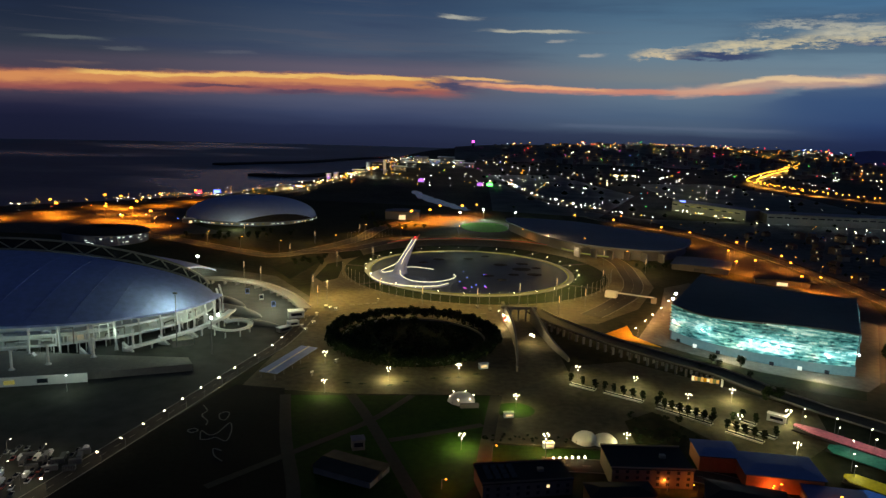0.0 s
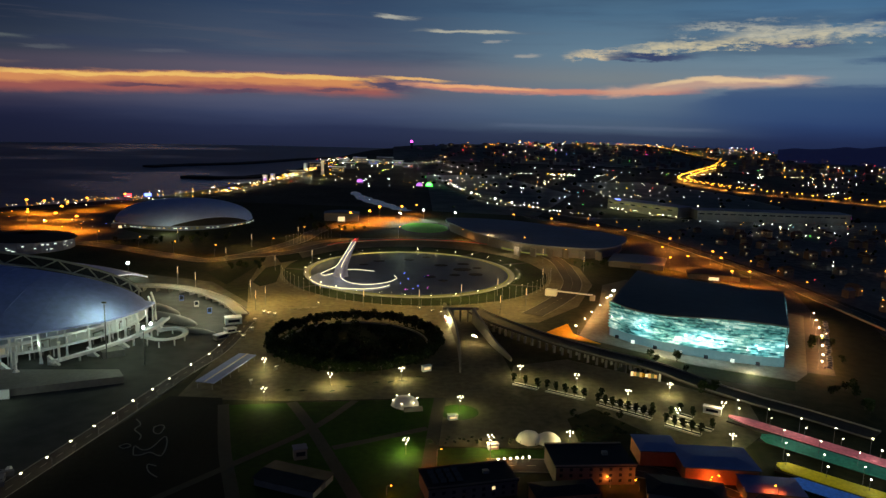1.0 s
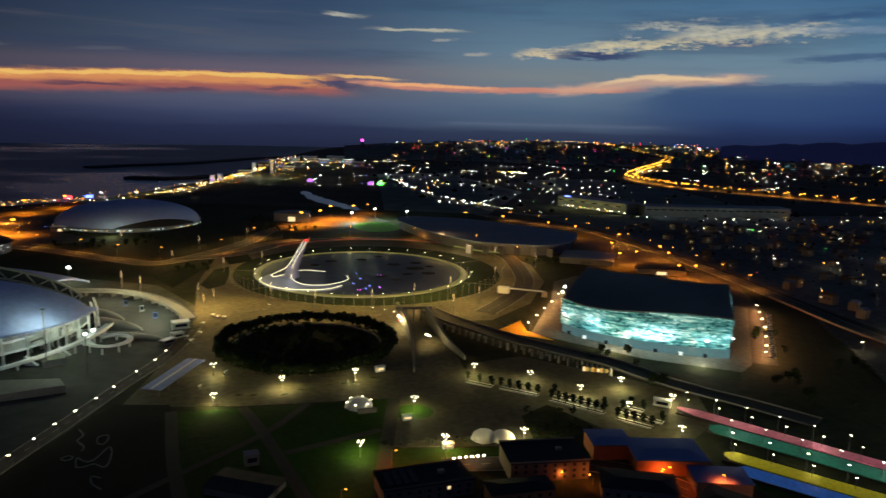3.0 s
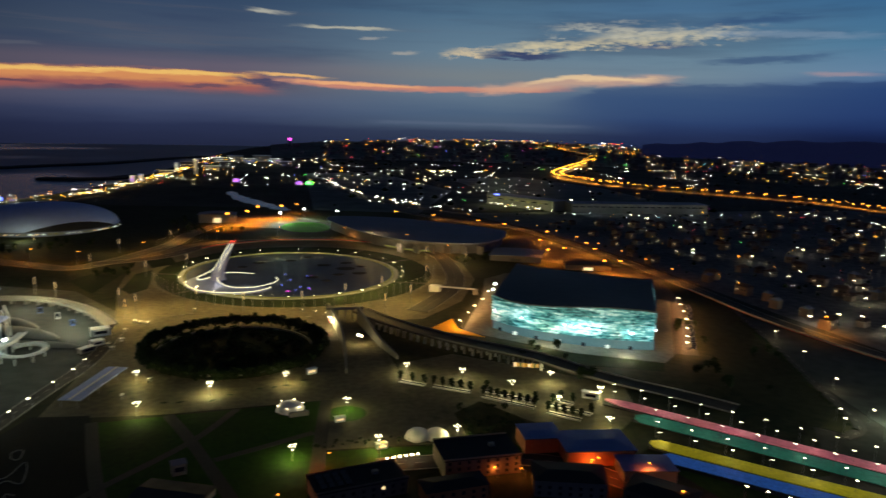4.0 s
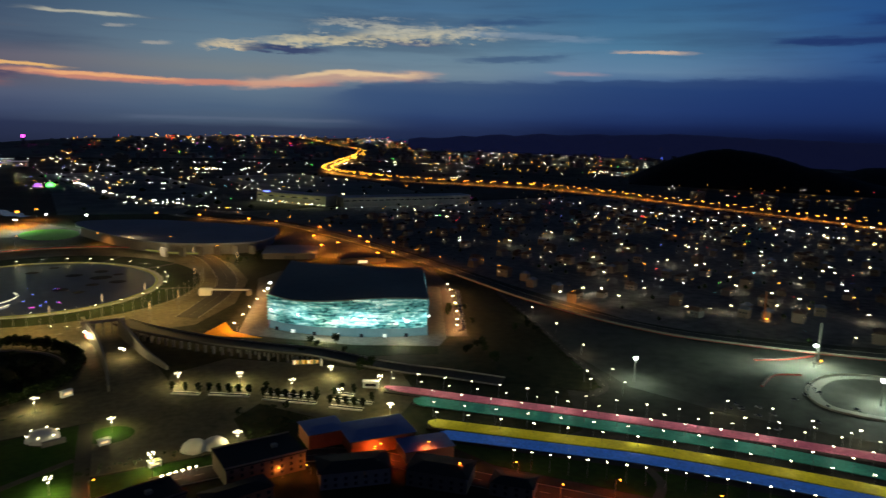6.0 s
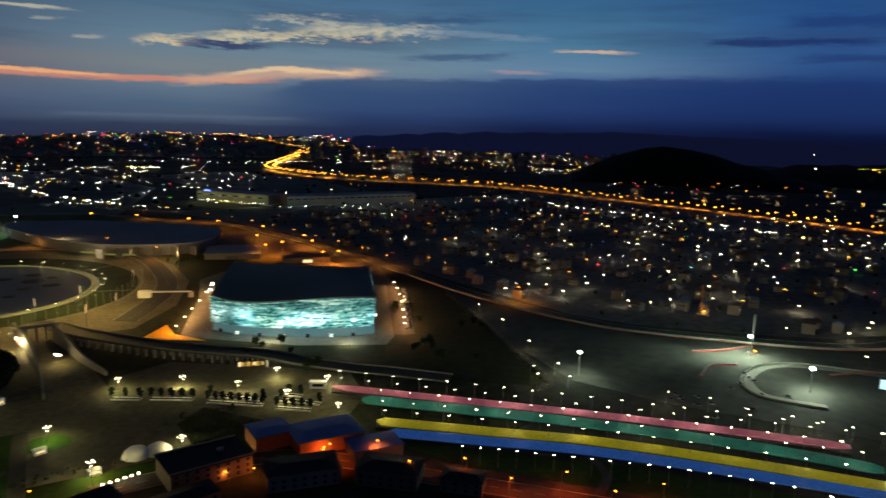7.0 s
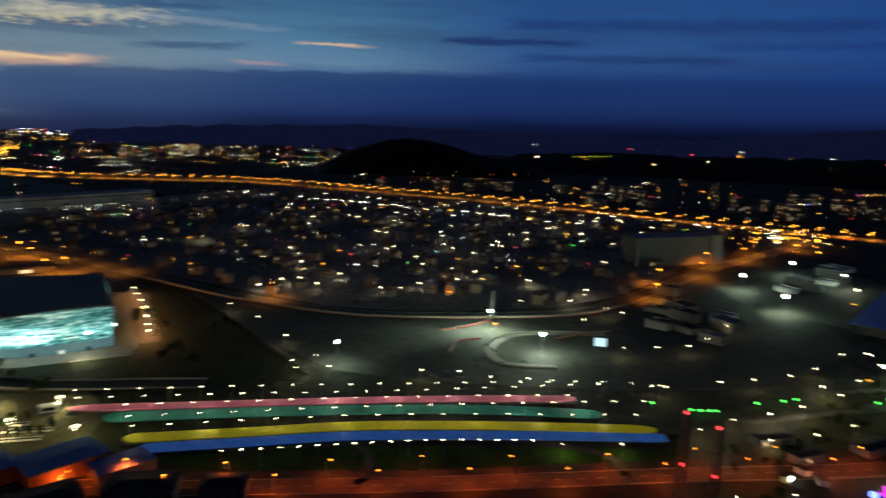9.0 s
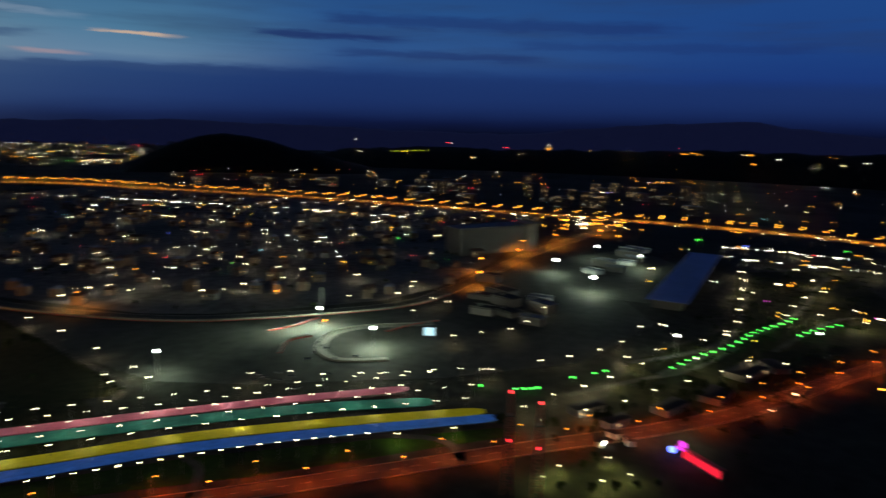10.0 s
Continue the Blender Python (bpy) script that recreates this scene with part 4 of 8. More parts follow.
for i in range(72):
    a, r = random.uniform(0, 6.2832), 54 * math.sqrt(random.random())
    x, y = -24 + r * math.cos(a), 567 + r * 0.95 * math.sin(a)
    if y < 611 - 0.35 * (x + 24):
        copy_thing(oaks[random.randrange(4)], pose(x, y, 0.1, 0, 0, random.uniform(0, 360)))
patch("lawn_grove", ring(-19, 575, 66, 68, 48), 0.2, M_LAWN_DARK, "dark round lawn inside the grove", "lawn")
k = Geo()
o1, o2 = ring(-19, 575, 61, 62, 80), ring(-19, 575, 59.6, 60.6, 80)
k.add([(x, y, 1.6) for x, y in o1] + [(x, y, 1.6) for x, y in o2] + [(x, y, 0) for x, y in o1] + [(x, y, 0) for x, y in o2],
      [(i, (i + 1) % 80, 80 + (i + 1) % 80, 80 + i) for i in range(80)] + [(160 + i, 160 + (i + 1) % 80, (i + 1) % 80, i) for i in range(80)] + [(80 + i, 80 + (i + 1) % 80, 240 + (i + 1) % 80, 240 + i) for i in range(80)])
setting("wall_grove", k, M_CONCRETE, "low pale wall ring inside the grove", "wall")

# small planter trees of the promenade, in white planters
bush = tree(8.4, 2.5, 11, 300, 0.8)
tagged(bush, "small clipped tree in a promenade row", "tree", "promenade trees")
rows_of_trees = [((97, 482), (112, 471), 3), ((118, 468), (140, 452), 5), ((147, 443), (174, 418), 8), ((180, 409), (196, 394), 5), ((152, 452), (178, 426), 2), ((188, 420), (206, 400), 2), ((196, 425), (202, 419), 2)]
done = False
for (x0, y0), (x1, y1), n in rows_of_trees:
    for i in range(n):
        m = pose(x0 + (x1 - x0) * i / (n - 1), y0 + (y1 - y0) * i / (n - 1), 0.5, 0, 0, 40 * i)
        if done:
            copy_thing(bush, m)
        else:
            bush.matrix_basis, done = m, True
    g = Geo().slab([(x0, y0), (x1, y1)], 4.6, 0.1, 0.75)
    b = thing("planter", "long pale stone planter bench under small trees", "planter", "promenade planters")
    part("bench", g, M_TENT, b)
    part("soil", Geo().slab([(x0, y0), (x1, y1)], 2.2, 0.75, 0.82), M_SOIL, b)
# hedge and shrubs beside the tents
shrub = tree(7.0, 3.6, 17, 200, 0.9)
shrub.name = "shrub"
tagged(shrub, "dense dark shrub beside the lawn", "shrub", "shrubs beside the lawn")
shrub.matrix_basis = pose(30, 386, 0.1, 0, 0, 0) @ Matrix.Diagonal((0.6, 0.6, 0.45, 1))
for i in range(11):
    copy_thing(shrub, pose(92 + 2.7 * i, 377 - 0.2 * i, 0.1, 0, 0, 31 * i) @ Matrix.Diagonal((0.5, 0.5, 0.45, 1)))
for i in range(26):
    copy_thing(shrub, pose(34 + 2.3 * i + random.uniform(-2, 2), 389 + random.uniform(-4, 5), 0.1, 0, 0, 50 * i) @ Matrix.Diagonal((0.55, 0.55, 0.45, 1)))
for i in range(40):
    copy_thing(shrub, pose(random.uniform(120, 160), random.uniform(376, 432), 0, 0, 0, 50 * i) @ Matrix.Diagonal((0.8, 0.8, 0.7, 1)))

# ---- tents, kiosks, canopy ----
def tent(x, y, r, h, rz, label):
    t = thing("tent", label, "tent", "pavilion tents", (x, y, 0.15), rz)
    rows = []
    for k in range(6):
        a = math.pi / 2 * k / 5
        rows.append([(r * math.cos(a) * math.cos(6.2832 * i / 10) * (1 + 0.06 * (i % 2)), r * math.cos(a) * math.sin(6.2832 * i / 10) * (1 + 0.06 * (i % 2)), 0.4 + h * math.sin(a)) for i in range(11)])
    part("canopy", Geo().grid(rows), M_TENT, t, "white domed fabric", True)
    for i in range(5):
        part("pole", Geo().cyl((r * math.cos(1.2566 * i), r * math.sin(1.2566 * i), 0), 0.12, h * 0.4, 6), M_POLE, t)
    part("floor", Geo().cyl((0, 0, 0), r * 1.02, 0.25, 14), M_PATH, t)
    return t


tent(89, 389, 7.5, 5.5, 0, "white domed tent beside a hedge")
tent(100, 387, 7, 5.5, 30, "white domed tent beside a hedge")
t = tent(18, 444, 9, 5.5, 10, "pale round pavilion tent with small lights")
for i in range(6):
    part("lamp", Geo().ball((8 * math.cos(1.05 * i), 8 * math.sin(1.05 * i), 4.2), 0.35, 6, 4), S_WARM, t)
part("counter", Geo().box((3, -10.5, 1.3), (12, 2.5, 2.6)), M_CONCRETE, t)


def kiosk(x, y, sx, sy, h, rz, wall, roof, label, lit=None):
    b = thing("kiosk", label, "kiosk", "kiosks", (x, y, 0.12), rz)
    part("wall", Geo().box((0, 0, h / 2), (sx, sy, h)), wall, b)
    part("roof", Geo().box((0, 0, h + 0.15), (sx + 0.8, sy + 0.8, 0.3)), roof, b)
    win = part("window", Geo().box((0, -sy / 2 - 0.05, h * 0.55), (sx * 0.7, 0.12, h * 0.4)), lit or M_GLASS, b)
    part("sill", Geo().box((0, -sy / 2 - 0.15, h * 0.33), (sx * 0.74, 0.3, 0.1)), M_POLE, win)
    part("door", Geo().box((sx / 2 + 0.05, 0, 1.05), (0.12, 1.0, 2.1)), M_STEEL, b)
    return b


kiosk(-130, 634, 14, 9, 6, 20, M_WHITE, M_WHITE, "white ticket kiosk at the end of the walkway")
kiosk(-127, 606, 9, 6, 4, 35, M_WHITE, M_WHITE, "white entrance kiosk beside the road")
kiosk(-131, 588, 12, 5, 4, 50, M_CONCRETE, M_WHITE, "pale kiosk beside the stadium")
kiosk(36, 509, 7, 3, 4, 25, M_WHITE, M_WHITE, "small white lit kiosk beside the grove", S_WINDOW)
kiosk(219, 427, 11, 4, 4.5, -35, M_WHITE, M_WHITE, "long white kiosk on the promenade")
kiosk(47, 421, 6, 3, 3, 10, M_WHITE, M_WHITE, "little white kiosk under a lamp", S_WINDOW)
kiosk(66, 380, 6, 3, 3, 5, M_WHITE, M_WHITE, "small white stall with a lit counter", S_WINDOW)
kiosk(-42, 372, 7, 6, 6, 15, M_CONCRETE, M_ROOF_SLATE, "small grey hut on the lawn")
sign = thing("sign_board", "yellow lit sign wall on the promenade", "sign", loc=(196, 490, 0.1), rz=-22)
for k in range(9):
    part("panel", Geo().box((-8.4 + 2.1 * k, 0, 3.2), (1.9, 0.6, 3.4 - 0.5 * (k % 3))), (S_WINDOW, S_AMBER, S_RIM, S_AMBER, M_ORANGE)[k % 5], sign, "glowing yellow panel")
part("frame", Geo().box((0, 0.4, 3.2), (20, 0.3, 4.2)), M_STEEL, sign)
for x in (-8, 0, 8):
    part("leg", Geo().box((x, 0.2, 0.75), (0.4, 0.4, 1.5)), M_STEEL, sign)
part("bollard", Geo().box((11.5, 0, 3), (1.6, 1.6, 6)), M_WHITE, sign)
can = thing("walkway_canopy", "long white canopy roof over a gate walkway", "canopy", loc=(0, 0, 0.1))
part("roof", Geo().slab([(-117, 474), (-99, 533)], 14, 4.6, 5.2), M_ROOF_SHELL, can)
part("ridge", Geo().slab([(-117, 474), (-99, 533)], 1.2, 5.2, 5.6), M_WHITE, can)
for i in range(6):
    for o in (-5.5, 5.5):
        part("post", Geo().cyl((-117 + 18 * i / 5 + o * 0.95, 474 + 59 * i / 5 - o * 0.3, 0), 0.2, 4.6, 6), M_POLE, can)
shed = thing("shed", "long grey shed with a low pitched roof on the lawn", "shed", loc=(-42, 344, 0.1), rz=-25)
part("wall", Geo().box((0, 0, 2), (34, 20, 4)), M_CONCRETE, shed)
part("roof", Geo().add([(-18, -11, 4), (18, -11, 4), (18, 11, 4), (-18, 11, 4), (-18, 0, 5.2), (18, 0, 5.2)], [(0, 1, 5, 4), (2, 3, 4, 5), (0, 4, 3), (1, 2, 5), (3, 2, 1, 0)]), M_ASPHALT, shed)
part("door", Geo().box((17.05, 0, 1.5), (0.12, 4, 3)), M_STEEL, shed)

# ---- entrance gate with two sweeping wings ----
gate = thing("entrance_gate", "dark gate with two tall sweeping wing walls", "gate", loc=(70, 560, 0.1))
for pts, h0, h1 in (([(62, 655), (66, 610), (66, 570), (64, 535), (61, 505)], 15, 4), ([(88, 640), (92, 600), (96, 565), (104, 530)], 15, 3)):
    line = smooth_line([(x - 70, y - 560, 0) for x, y in pts], 6)
    part("wing_wall", Geo().slab(line, lambda u: 2.5 - 1.2 * u, 0, lambda u: h0 + (h1 - h0) * u), M_CONCRETE, gate, "tapering concrete wing")
part("portal_beam", Geo().box((6, 82, 13), (34, 4, 2.4)), M_CONCRETE, gate)
for i in range(5):
    part("portal_column", Geo().box((-8 + 7 * i, 82, 6), (1.4, 2, 12)), M_CONCRETE, gate)
part("red_panel", Geo().box((-7, 66, 7), (4, 1, 5)), M_RED, gate)
for x, y, z in ((-9, 72, 8), (-7, 66, 5), (-5, 60, 6), (10, 20, 6), (12, 16, 6)):
    part("floodlight", Geo().ball((x, y, z), 0.9, 6, 4), S_WARM, gate)
glow_lamp(gate, (-8, 60, 7), 20000, (1, 0.78, 0.36), 1.0)
glow_lamp(gate, (11, 12, 7), 6000, (1, 0.78, 0.36), 1.0)

# ---- raised track on pillars ----
via = thing("viaduct", "raised asphalt track on a row of concrete pillars", "viaduct")
VIA = smooth_line([(84, 655, 0), (101, 614, 0), (138, 559, 0), (171, 521, 0), (201, 491, 0), (227, 461, 0), (250, 443, 0), (272, 421, 0), (300, 385, 0)], 6)
hgt = lambda u: 7.0 * min(1.0, 0.9 + u) * (1 - min(1, max(0, u - 0.50) / 0.28)) + 0.35
part("deck", Geo().slab(VIA, 17, lambda u: max(-0.1, hgt(u) - 1.1), hgt, 0, -8.5), M_ASPHALT, via)
part("parapet", Geo().slab(VIA, 0.5, hgt, lambda u: hgt(u) + 1.1, 0, 0.2), M_PLASTER_GREY, via)
part("parapet", Geo().slab(VIA, 0.5, hgt, lambda u: hgt(u) + 1.1, 0, -17.2), M_CONCRETE, via)
for i, (x, y, a) in enumerate(spaced(VIA[:25], 8)):
    if i > 1:
        part("pillar", Geo().box((x, y, 2.9), (1.3, 1.8, 5.8), a), M_PLASTER_GREY, via)
        part("pillar", Geo().box((x + 9 * math.sin(radians(-a)), y + 9 * math.cos(radians(a)), 2.9), (1.3, 1.8, 5.8), a), M_PLASTER_GREY, via)
bridge = thing("footbridge", "white footbridge across the track", "bridge", loc=(0, 0, 0))
part("deck", Geo().slab([(186, 749), (228, 727)], 4, 5.4, 6.2), M_WHITE, bridge)
part("stair_tower", Geo().box((188, 748, 3.4), (12, 8, 6.8), -27), M_WHITE, bridge)
part("stair_tower", Geo().box((228, 727, 2.9), (5, 5, 5.8), -27), M_CONCRETE, bridge)

# edging loops on the bare soil, containers in the yard, trees by the plaza
for pts in ([(-132, 377), (-135, 388), (-129, 383), (-125, 386), (-122, 400), (-118, 390), (-117, 376), (-124, 380), (-128, 377), (-132, 377)], [(-132, 413), (-129, 416), (-126, 413), (-126, 404), (-130, 406), (-132, 413)], [(-146, 425), (-141, 417), (-142, 410), (-136, 402), (-135, 396)], [(-140, 385), (-143, 388), (-140, 391), (-137, 388), (-140, 385)], [(-112, 352), (-118, 358), (-121, 366), (-116, 364)]):
    setting("kerb_edging", Geo().slab(smooth_line([(*p, 0) for p in pts], 5), 0.6, 0.1, 0.35), M_CONCRETE, "pale curving edging of unplanted beds", "kerb")
random.seed(14)
cont = thing("container", "weathered steel cargo container in the yard", "container", "yard containers")
part("body", Geo().box((0, 0, 1.4), (6.1, 2.4, 2.6)), M_CAR, cont)
for k in range(8):
    part("rib", Geo().box((-2.6 + 0.74 * k, -1.23, 1.4), (0.3, 0.08, 2.3)), M_POLE, cont)
part("door", Geo().box((3.07, 0, 1.4), (0.08, 2.2, 2.4)), M_STEEL, cont)
cont.matrix_basis = pose(-187, 356, 0.1, 0, 0, 20)
for i in range(11):
    copy_thing(cont, pose(-186 - 9 * (i % 4) + random.uniform(-1, 1), 350 - 6 * (i // 4) + random.uniform(-1, 1), 0.1, 0, 0, random.choice((15, 20, 105))))
for i in range(46):
    u = i / 45
    x, y = np.interp(u, [0, 0.3, 0.6, 1], [462, 438, 412, 362]) + random.uniform(-5, 1), np.interp(u, [0, 0.3, 0.6, 1], [592, 525, 460, 346])
    copy_thing(shrub, pose(x, y, 0.1, 0, 0, 47 * i) @ Matrix.Diagonal((0.9, 0.9, random.uniform(0.45, 0.75), 1)))
# shrub copies squashed flat stand in for dark blotches on the paving
for i, (x, y) in enumerate([(-61, 471), (-51, 470), (-31, 469), (-20, 477), (-1, 485), (9, 486), (17, 488), (30, 496), (-97, 497), (-118, 629), (-116, 634), (-132, 580), (-135, 584)]):
    copy_thing(shrub, pose(x, y, 0.05, 0, 0, 25 * (i % 3)) @ Matrix.Diagonal((1.5, 0.8, 0.16, 1)))
yard_tree = tree(8, 4.0, 21, 170, 1.2)
tagged(yard_tree, "dark leafy tree on rough grass beside the plaza", "tree", "park trees")
yard_tree.matrix_basis = pose(-330, 1035, 0.05)
for cx, cy, sx, sy, n in ((-330, 1050, 60, 22, 18), (-250, 1090, 30, 30, 8), (-170, 880, 26, 30, 9), (-60, 1200, 50, 20, 12), (225, 1030, 14, 30, 6), (215, 520, 26, 18, 8), (395, 520, 30, 60, 10), (-120, 1290, 30, 60, 12), (280, 905, 20, 14, 6), (330, 440, 30, 30, 10), (240, 465, 14, 14, 5)):
    for i in range(n):
        k = random.uniform(0.6, 1.15)
        copy_thing(yard_tree, pose(cx + random.uniform(-sx, sx), cy + random.uniform(-sy, sy), 0.05, 0, 0, random.uniform(0, 360)) @ Matrix.Diagonal((k, k, k * random.uniform(0.8, 1.1), 1)))
ring_wall = thing("track_barrier", "low concrete barrier with a red stripe along the ring track", "barrier")
part("barrier_wall", Geo().slab(RING_ROAD[10:26], 0.6, 0.2, 1.5, 0, 11.4), M_CONCRETE, ring_wall)
part("red_stripe", Geo().slab(RING_ROAD[10:26], 0.7, 1.5, 2.1, 0, 11.4), M_RED, ring_wall)

# lawns left of the ring, benches and stalls on the plaza
for poly in ([(-126, 912), (-100, 938), (-112, 985), (-140, 960)], [(-124, 900), (-118, 850), (-116, 800), (-130, 779), (-142, 800), (-140, 880)], [(-204, 850), (-169, 927), (-150, 905), (-168, 786)]):
    patch("lawn_side", poly, 0.2, M_LAWN_DARK, "dark lawn patch beside the plaza", "lawn")
bench = thing("bench", "long pale stone bench on the plaza", "bench", "plaza benches")
part("seat", Geo().box((0, 0, 0.5), (5, 1.2, 0.25)), M_CONCRETE, bench)
for x in (-1.9, 0, 1.9):
    part("foot", Geo().box((x, 0, 0.19), (0.5, 1.0, 0.38)), M_CONCRETE, bench)
bench.matrix_basis = pose(-84, 681, 0.1, 0, 0, 24)
random.seed(27)
for x, y, a in [(-77, 684, 24), (-70, 687, 24), (-63, 690, 24)] + [(-60 + 26 * i, 668 + 7 * math.sin(i), 10) for i in range(1, 5)]:
    copy_thing(bench, pose(x, y, 0.1, 0, 0, a + random.uniform(-4, 4)))
stall = thing("market_stall", "small covered stall with a lit counter", "stall", "plaza stalls")
part("counter", Geo().box((0, 0, 0.55), (3.2, 1.4, 1.1)), M_CONCRETE, stall)
for x in (-1.5, 1.5):
    part("post", Geo().box((x, -0.6, 1.4), (0.12, 0.12, 2.8)), M_POLE, stall)
part("awning", Geo().add([(-1.9, -1.2, 2.5), (1.9, -1.2, 2.5), (1.9, 1.0, 3.0), (-1.9, 1.0, 3.0)], [(0, 1, 2, 3)]).box((0, 1.0, 2.9), (3.8, 0.1, 0.3)), M_TENT, stall)
part("lamp", Geo().ball((0, -0.4, 2.3), 0.28, 6, 4), S_WARM, stall)
stall.matrix_basis = pose(-103, 663, 0.1, 0, 0, 20)
for i, (x, y) in enumerate([(-108, 668), (-97, 660), (-112, 640), (-60, 700), (40, 684), (52, 676), (60, 668), (-75, 512), (-88, 484), (-118, 600), (-113, 590), (-110, 612)]):
    copy_thing(stall, pose(x, y, 0.1, 0, 0, 35 * i))

# ---- ice hall with the glowing tiled facade ----
def tile_glow(name, source, strength):
    m = bpy.data.materials.new(name)
    m.use_nodes = True
    t = m.node_tree
    b = t.nodes["Principled BSDF"]
    info, h = t.nodes.new("ShaderNodeObjectInfo" if source == "Random" else "ShaderNodeNewGeometry"), t.nodes.new("ShaderNodeValToRGB")
    geo, scale, wave, mix = t.nodes.new("ShaderNodeNewGeometry"), t.nodes.new("ShaderNodeVectorMath"), t.nodes.new("ShaderNodeTexNoise"), t.nodes.new("ShaderNodeMath")
    scale.operation, mix.operation = "MULTIPLY", "MULTIPLY_ADD"
    scale.inputs[1].default_value = (0.030, 0.030, 0.26)
    t.links.new(geo.outputs["Position"], scale.inputs[0])
    t.links.new(scale.outputs[0], wave.inputs["Vector"])
    wave.inputs["Scale"].default_value, wave.inputs["Detail"].default_value, wave.inputs["Distortion"].default_value = 1.0, 4.0, 1.2
    t.links.new(info.outputs[source], mix.inputs[0])
    mix.inputs[1].default_value = 0.34
    stretch = t.nodes.new("ShaderNodeMapRange")
    stretch.inputs[1].default_value, stretch.inputs[2].default_value, stretch.inputs[4].default_value = 0.38, 0.64, 0.62
    t.links.new(wave.outputs[0], stretch.inputs[0])
    t.links.new(stretch.outputs[0], mix.inputs[2])
    t.links.new(mix.outputs[0], h.inputs[0])
    els = h.color_ramp.elements
    els.new(0.5)
    for e, (p, c) in zip(els, ((0.08, (0.010, 0.07, 0.09, 1)), (0.5, (0.13, 0.46, 0.48, 1)), (0.92, (0.75, 1.0, 0.96, 1)))):
        e.position, e.color = p, c
    t.links.new(h.outputs[0], b.inputs["Emission Color"])
    t.links.new(h.outputs[0], b.inputs["Base Color"])
    b.inputs["Emission Strength"].default_value, b.inputs["Roughness"].default_value = strength, 0.15
    return m


M_TILE_GLOW = tile_glow("backlit_glass_tile", "Random", 0.27)
M_TILE_GLOW_FAR = tile_glow("backlit_glass_tile_joined", "Random Per Island", 0.27)
hall = thing("ice_hall", "ice hall with a wavy backlit glass tile facade and dark roof", "arena")
FRONT = smooth_line([(206, 601, 0), (217, 580, 0), (239, 556, 0), (266, 537, 0), (294, 523, 0), (319, 515, 0)], 8)
RIGHT = smooth_line([(319, 515, 0), (350, 570, 0), (386, 637, 0)], 6)
LEFT = smooth_line([(286, 753, 0), (243, 676, 0), (206, 601, 0)], 6)
BACK = [(386, 637, 0), (336, 695, 0), (286, 753, 0)]


def eave(u):
    return 31.5 - 2.2 * math.sin(u * 6.2832) + 2.0 * u


foot = [p[:2] for p in FRONT] + [p[:2] for p in RIGHT[1:]] + [p[:2] for p in BACK[1:]] + [p[:2] for p in LEFT[1:-1]]
core = Geo().prism([((x - 300) * 0.975 + 300, (y - 640) * 0.975 + 640) for x, y in foot], 0, 27)
part("wall", core, M_ROOF_DARK, hall, "dark inner wall")
base = Geo().slab([(p[0] + 1, p[1] + 1) for p in FRONT], 1.6, 0, 8)
part("glass_base", base, M_GLASS_LIT, hall, "dark glass ground storey")
# roof: a dark sheet that dips in the middle and curls at the corners
rows = []
n = len(FRONT) - 1
for j in range(15):
    v = j / 14
    row = []
    for i in range(25):
        u = i / 24
        f = FRONT[round(u * n)]
        e = u * 2
        b0 = Vector(BACK[2]).lerp(Vector(BACK[1]), e) if e < 1 else Vector(BACK[1]).lerp(Vector(BACK[0]), e - 1)
        x, y = f[0] + (b0.x - f[0]) * v, f[1] + (b0.y - f[1]) * v
        z = eave(u) * (1 - v) + v * (25.5 + 5 * u) + 2.5 * math.sin(v * math.pi) * math.sin(u * 5.5)
        z += 2.0 * (abs(u - 0.5) * 2) ** 6 * v
        ox, oy = (x - 300) * 0.012, (y - 640) * 0.012
        row.append((x + ox, y + oy, z + 0.6))
    rows.append(row)
part("roof", Geo().grid(rows, 0, 1.4), M_ROOF_TEAL, hall, "dark curved metal roof", True)
part("side_wall", Geo().slab(LEFT, 1.2, 0, 26), M_ROOF_SLATE, hall)
tile_mesh = {}
PIECES = []


def tiles(line, top, z0, rowsn, gap, pick):
    for r in range(rowsn):
        spots = spaced(line, gap)
        for i, (x, y, a) in enumerate(spots):
            u = i / max(1, len(spots) - 1)
            h = (top(u) - z0) / rowsn
            slip = 0.5 * gap if r % 2 else 0.0
            if i == len(spots) - 1:
                slip = min(slip, 0.0)
            tilt = 0.35 * math.sin(r * 0.9 + u * 9)
            PIECES.append((x + slip * math.cos(radians(a)), y + slip * math.sin(radians(a)), z0 + h * (r + 0.5), a, gap * 0.97, h * 0.94, tilt, pick))


tiles(FRONT, lambda u: eave(u) - 0.4, 8.0, 17, 2.9, 0)
tiles(RIGHT, lambda u: eave(1) - 1.5, 15.0, 10, 3.6, 1)
random.seed(12)
flood = [(206, 593, 20), (222, 569, 19), (251, 543, 18.5), (260, 537, 18), (268, 532, 18), (275, 528, 17.5), (300, 517, 16), (320, 513, 19)]
for x, y, z in flood:
    s = 1.3 if (x, y) in ((300, 517), (260, 537)) else 0.8
    part("floodlight", Geo().ball((x - 2.5, y - 3.2, z), s, 8, 5, 0, 0.7), S_FACADE, hall, "glaring white floodlight")
for x, y, z in flood:
    glow_lamp(hall, (x - 2.6, y - 3.6, z - 1), 6500 if x in (222, 260, 300) else 2400, (0.78, 0.98, 1.0), 0.8)
# two lamps without fixtures, added to brighten the terrace paving
for x, y in ((230, 540), (285, 500)):
    glow_lamp(hall, (x, y, 6), 18000, (1.0, 0.85, 0.55), 0.8)
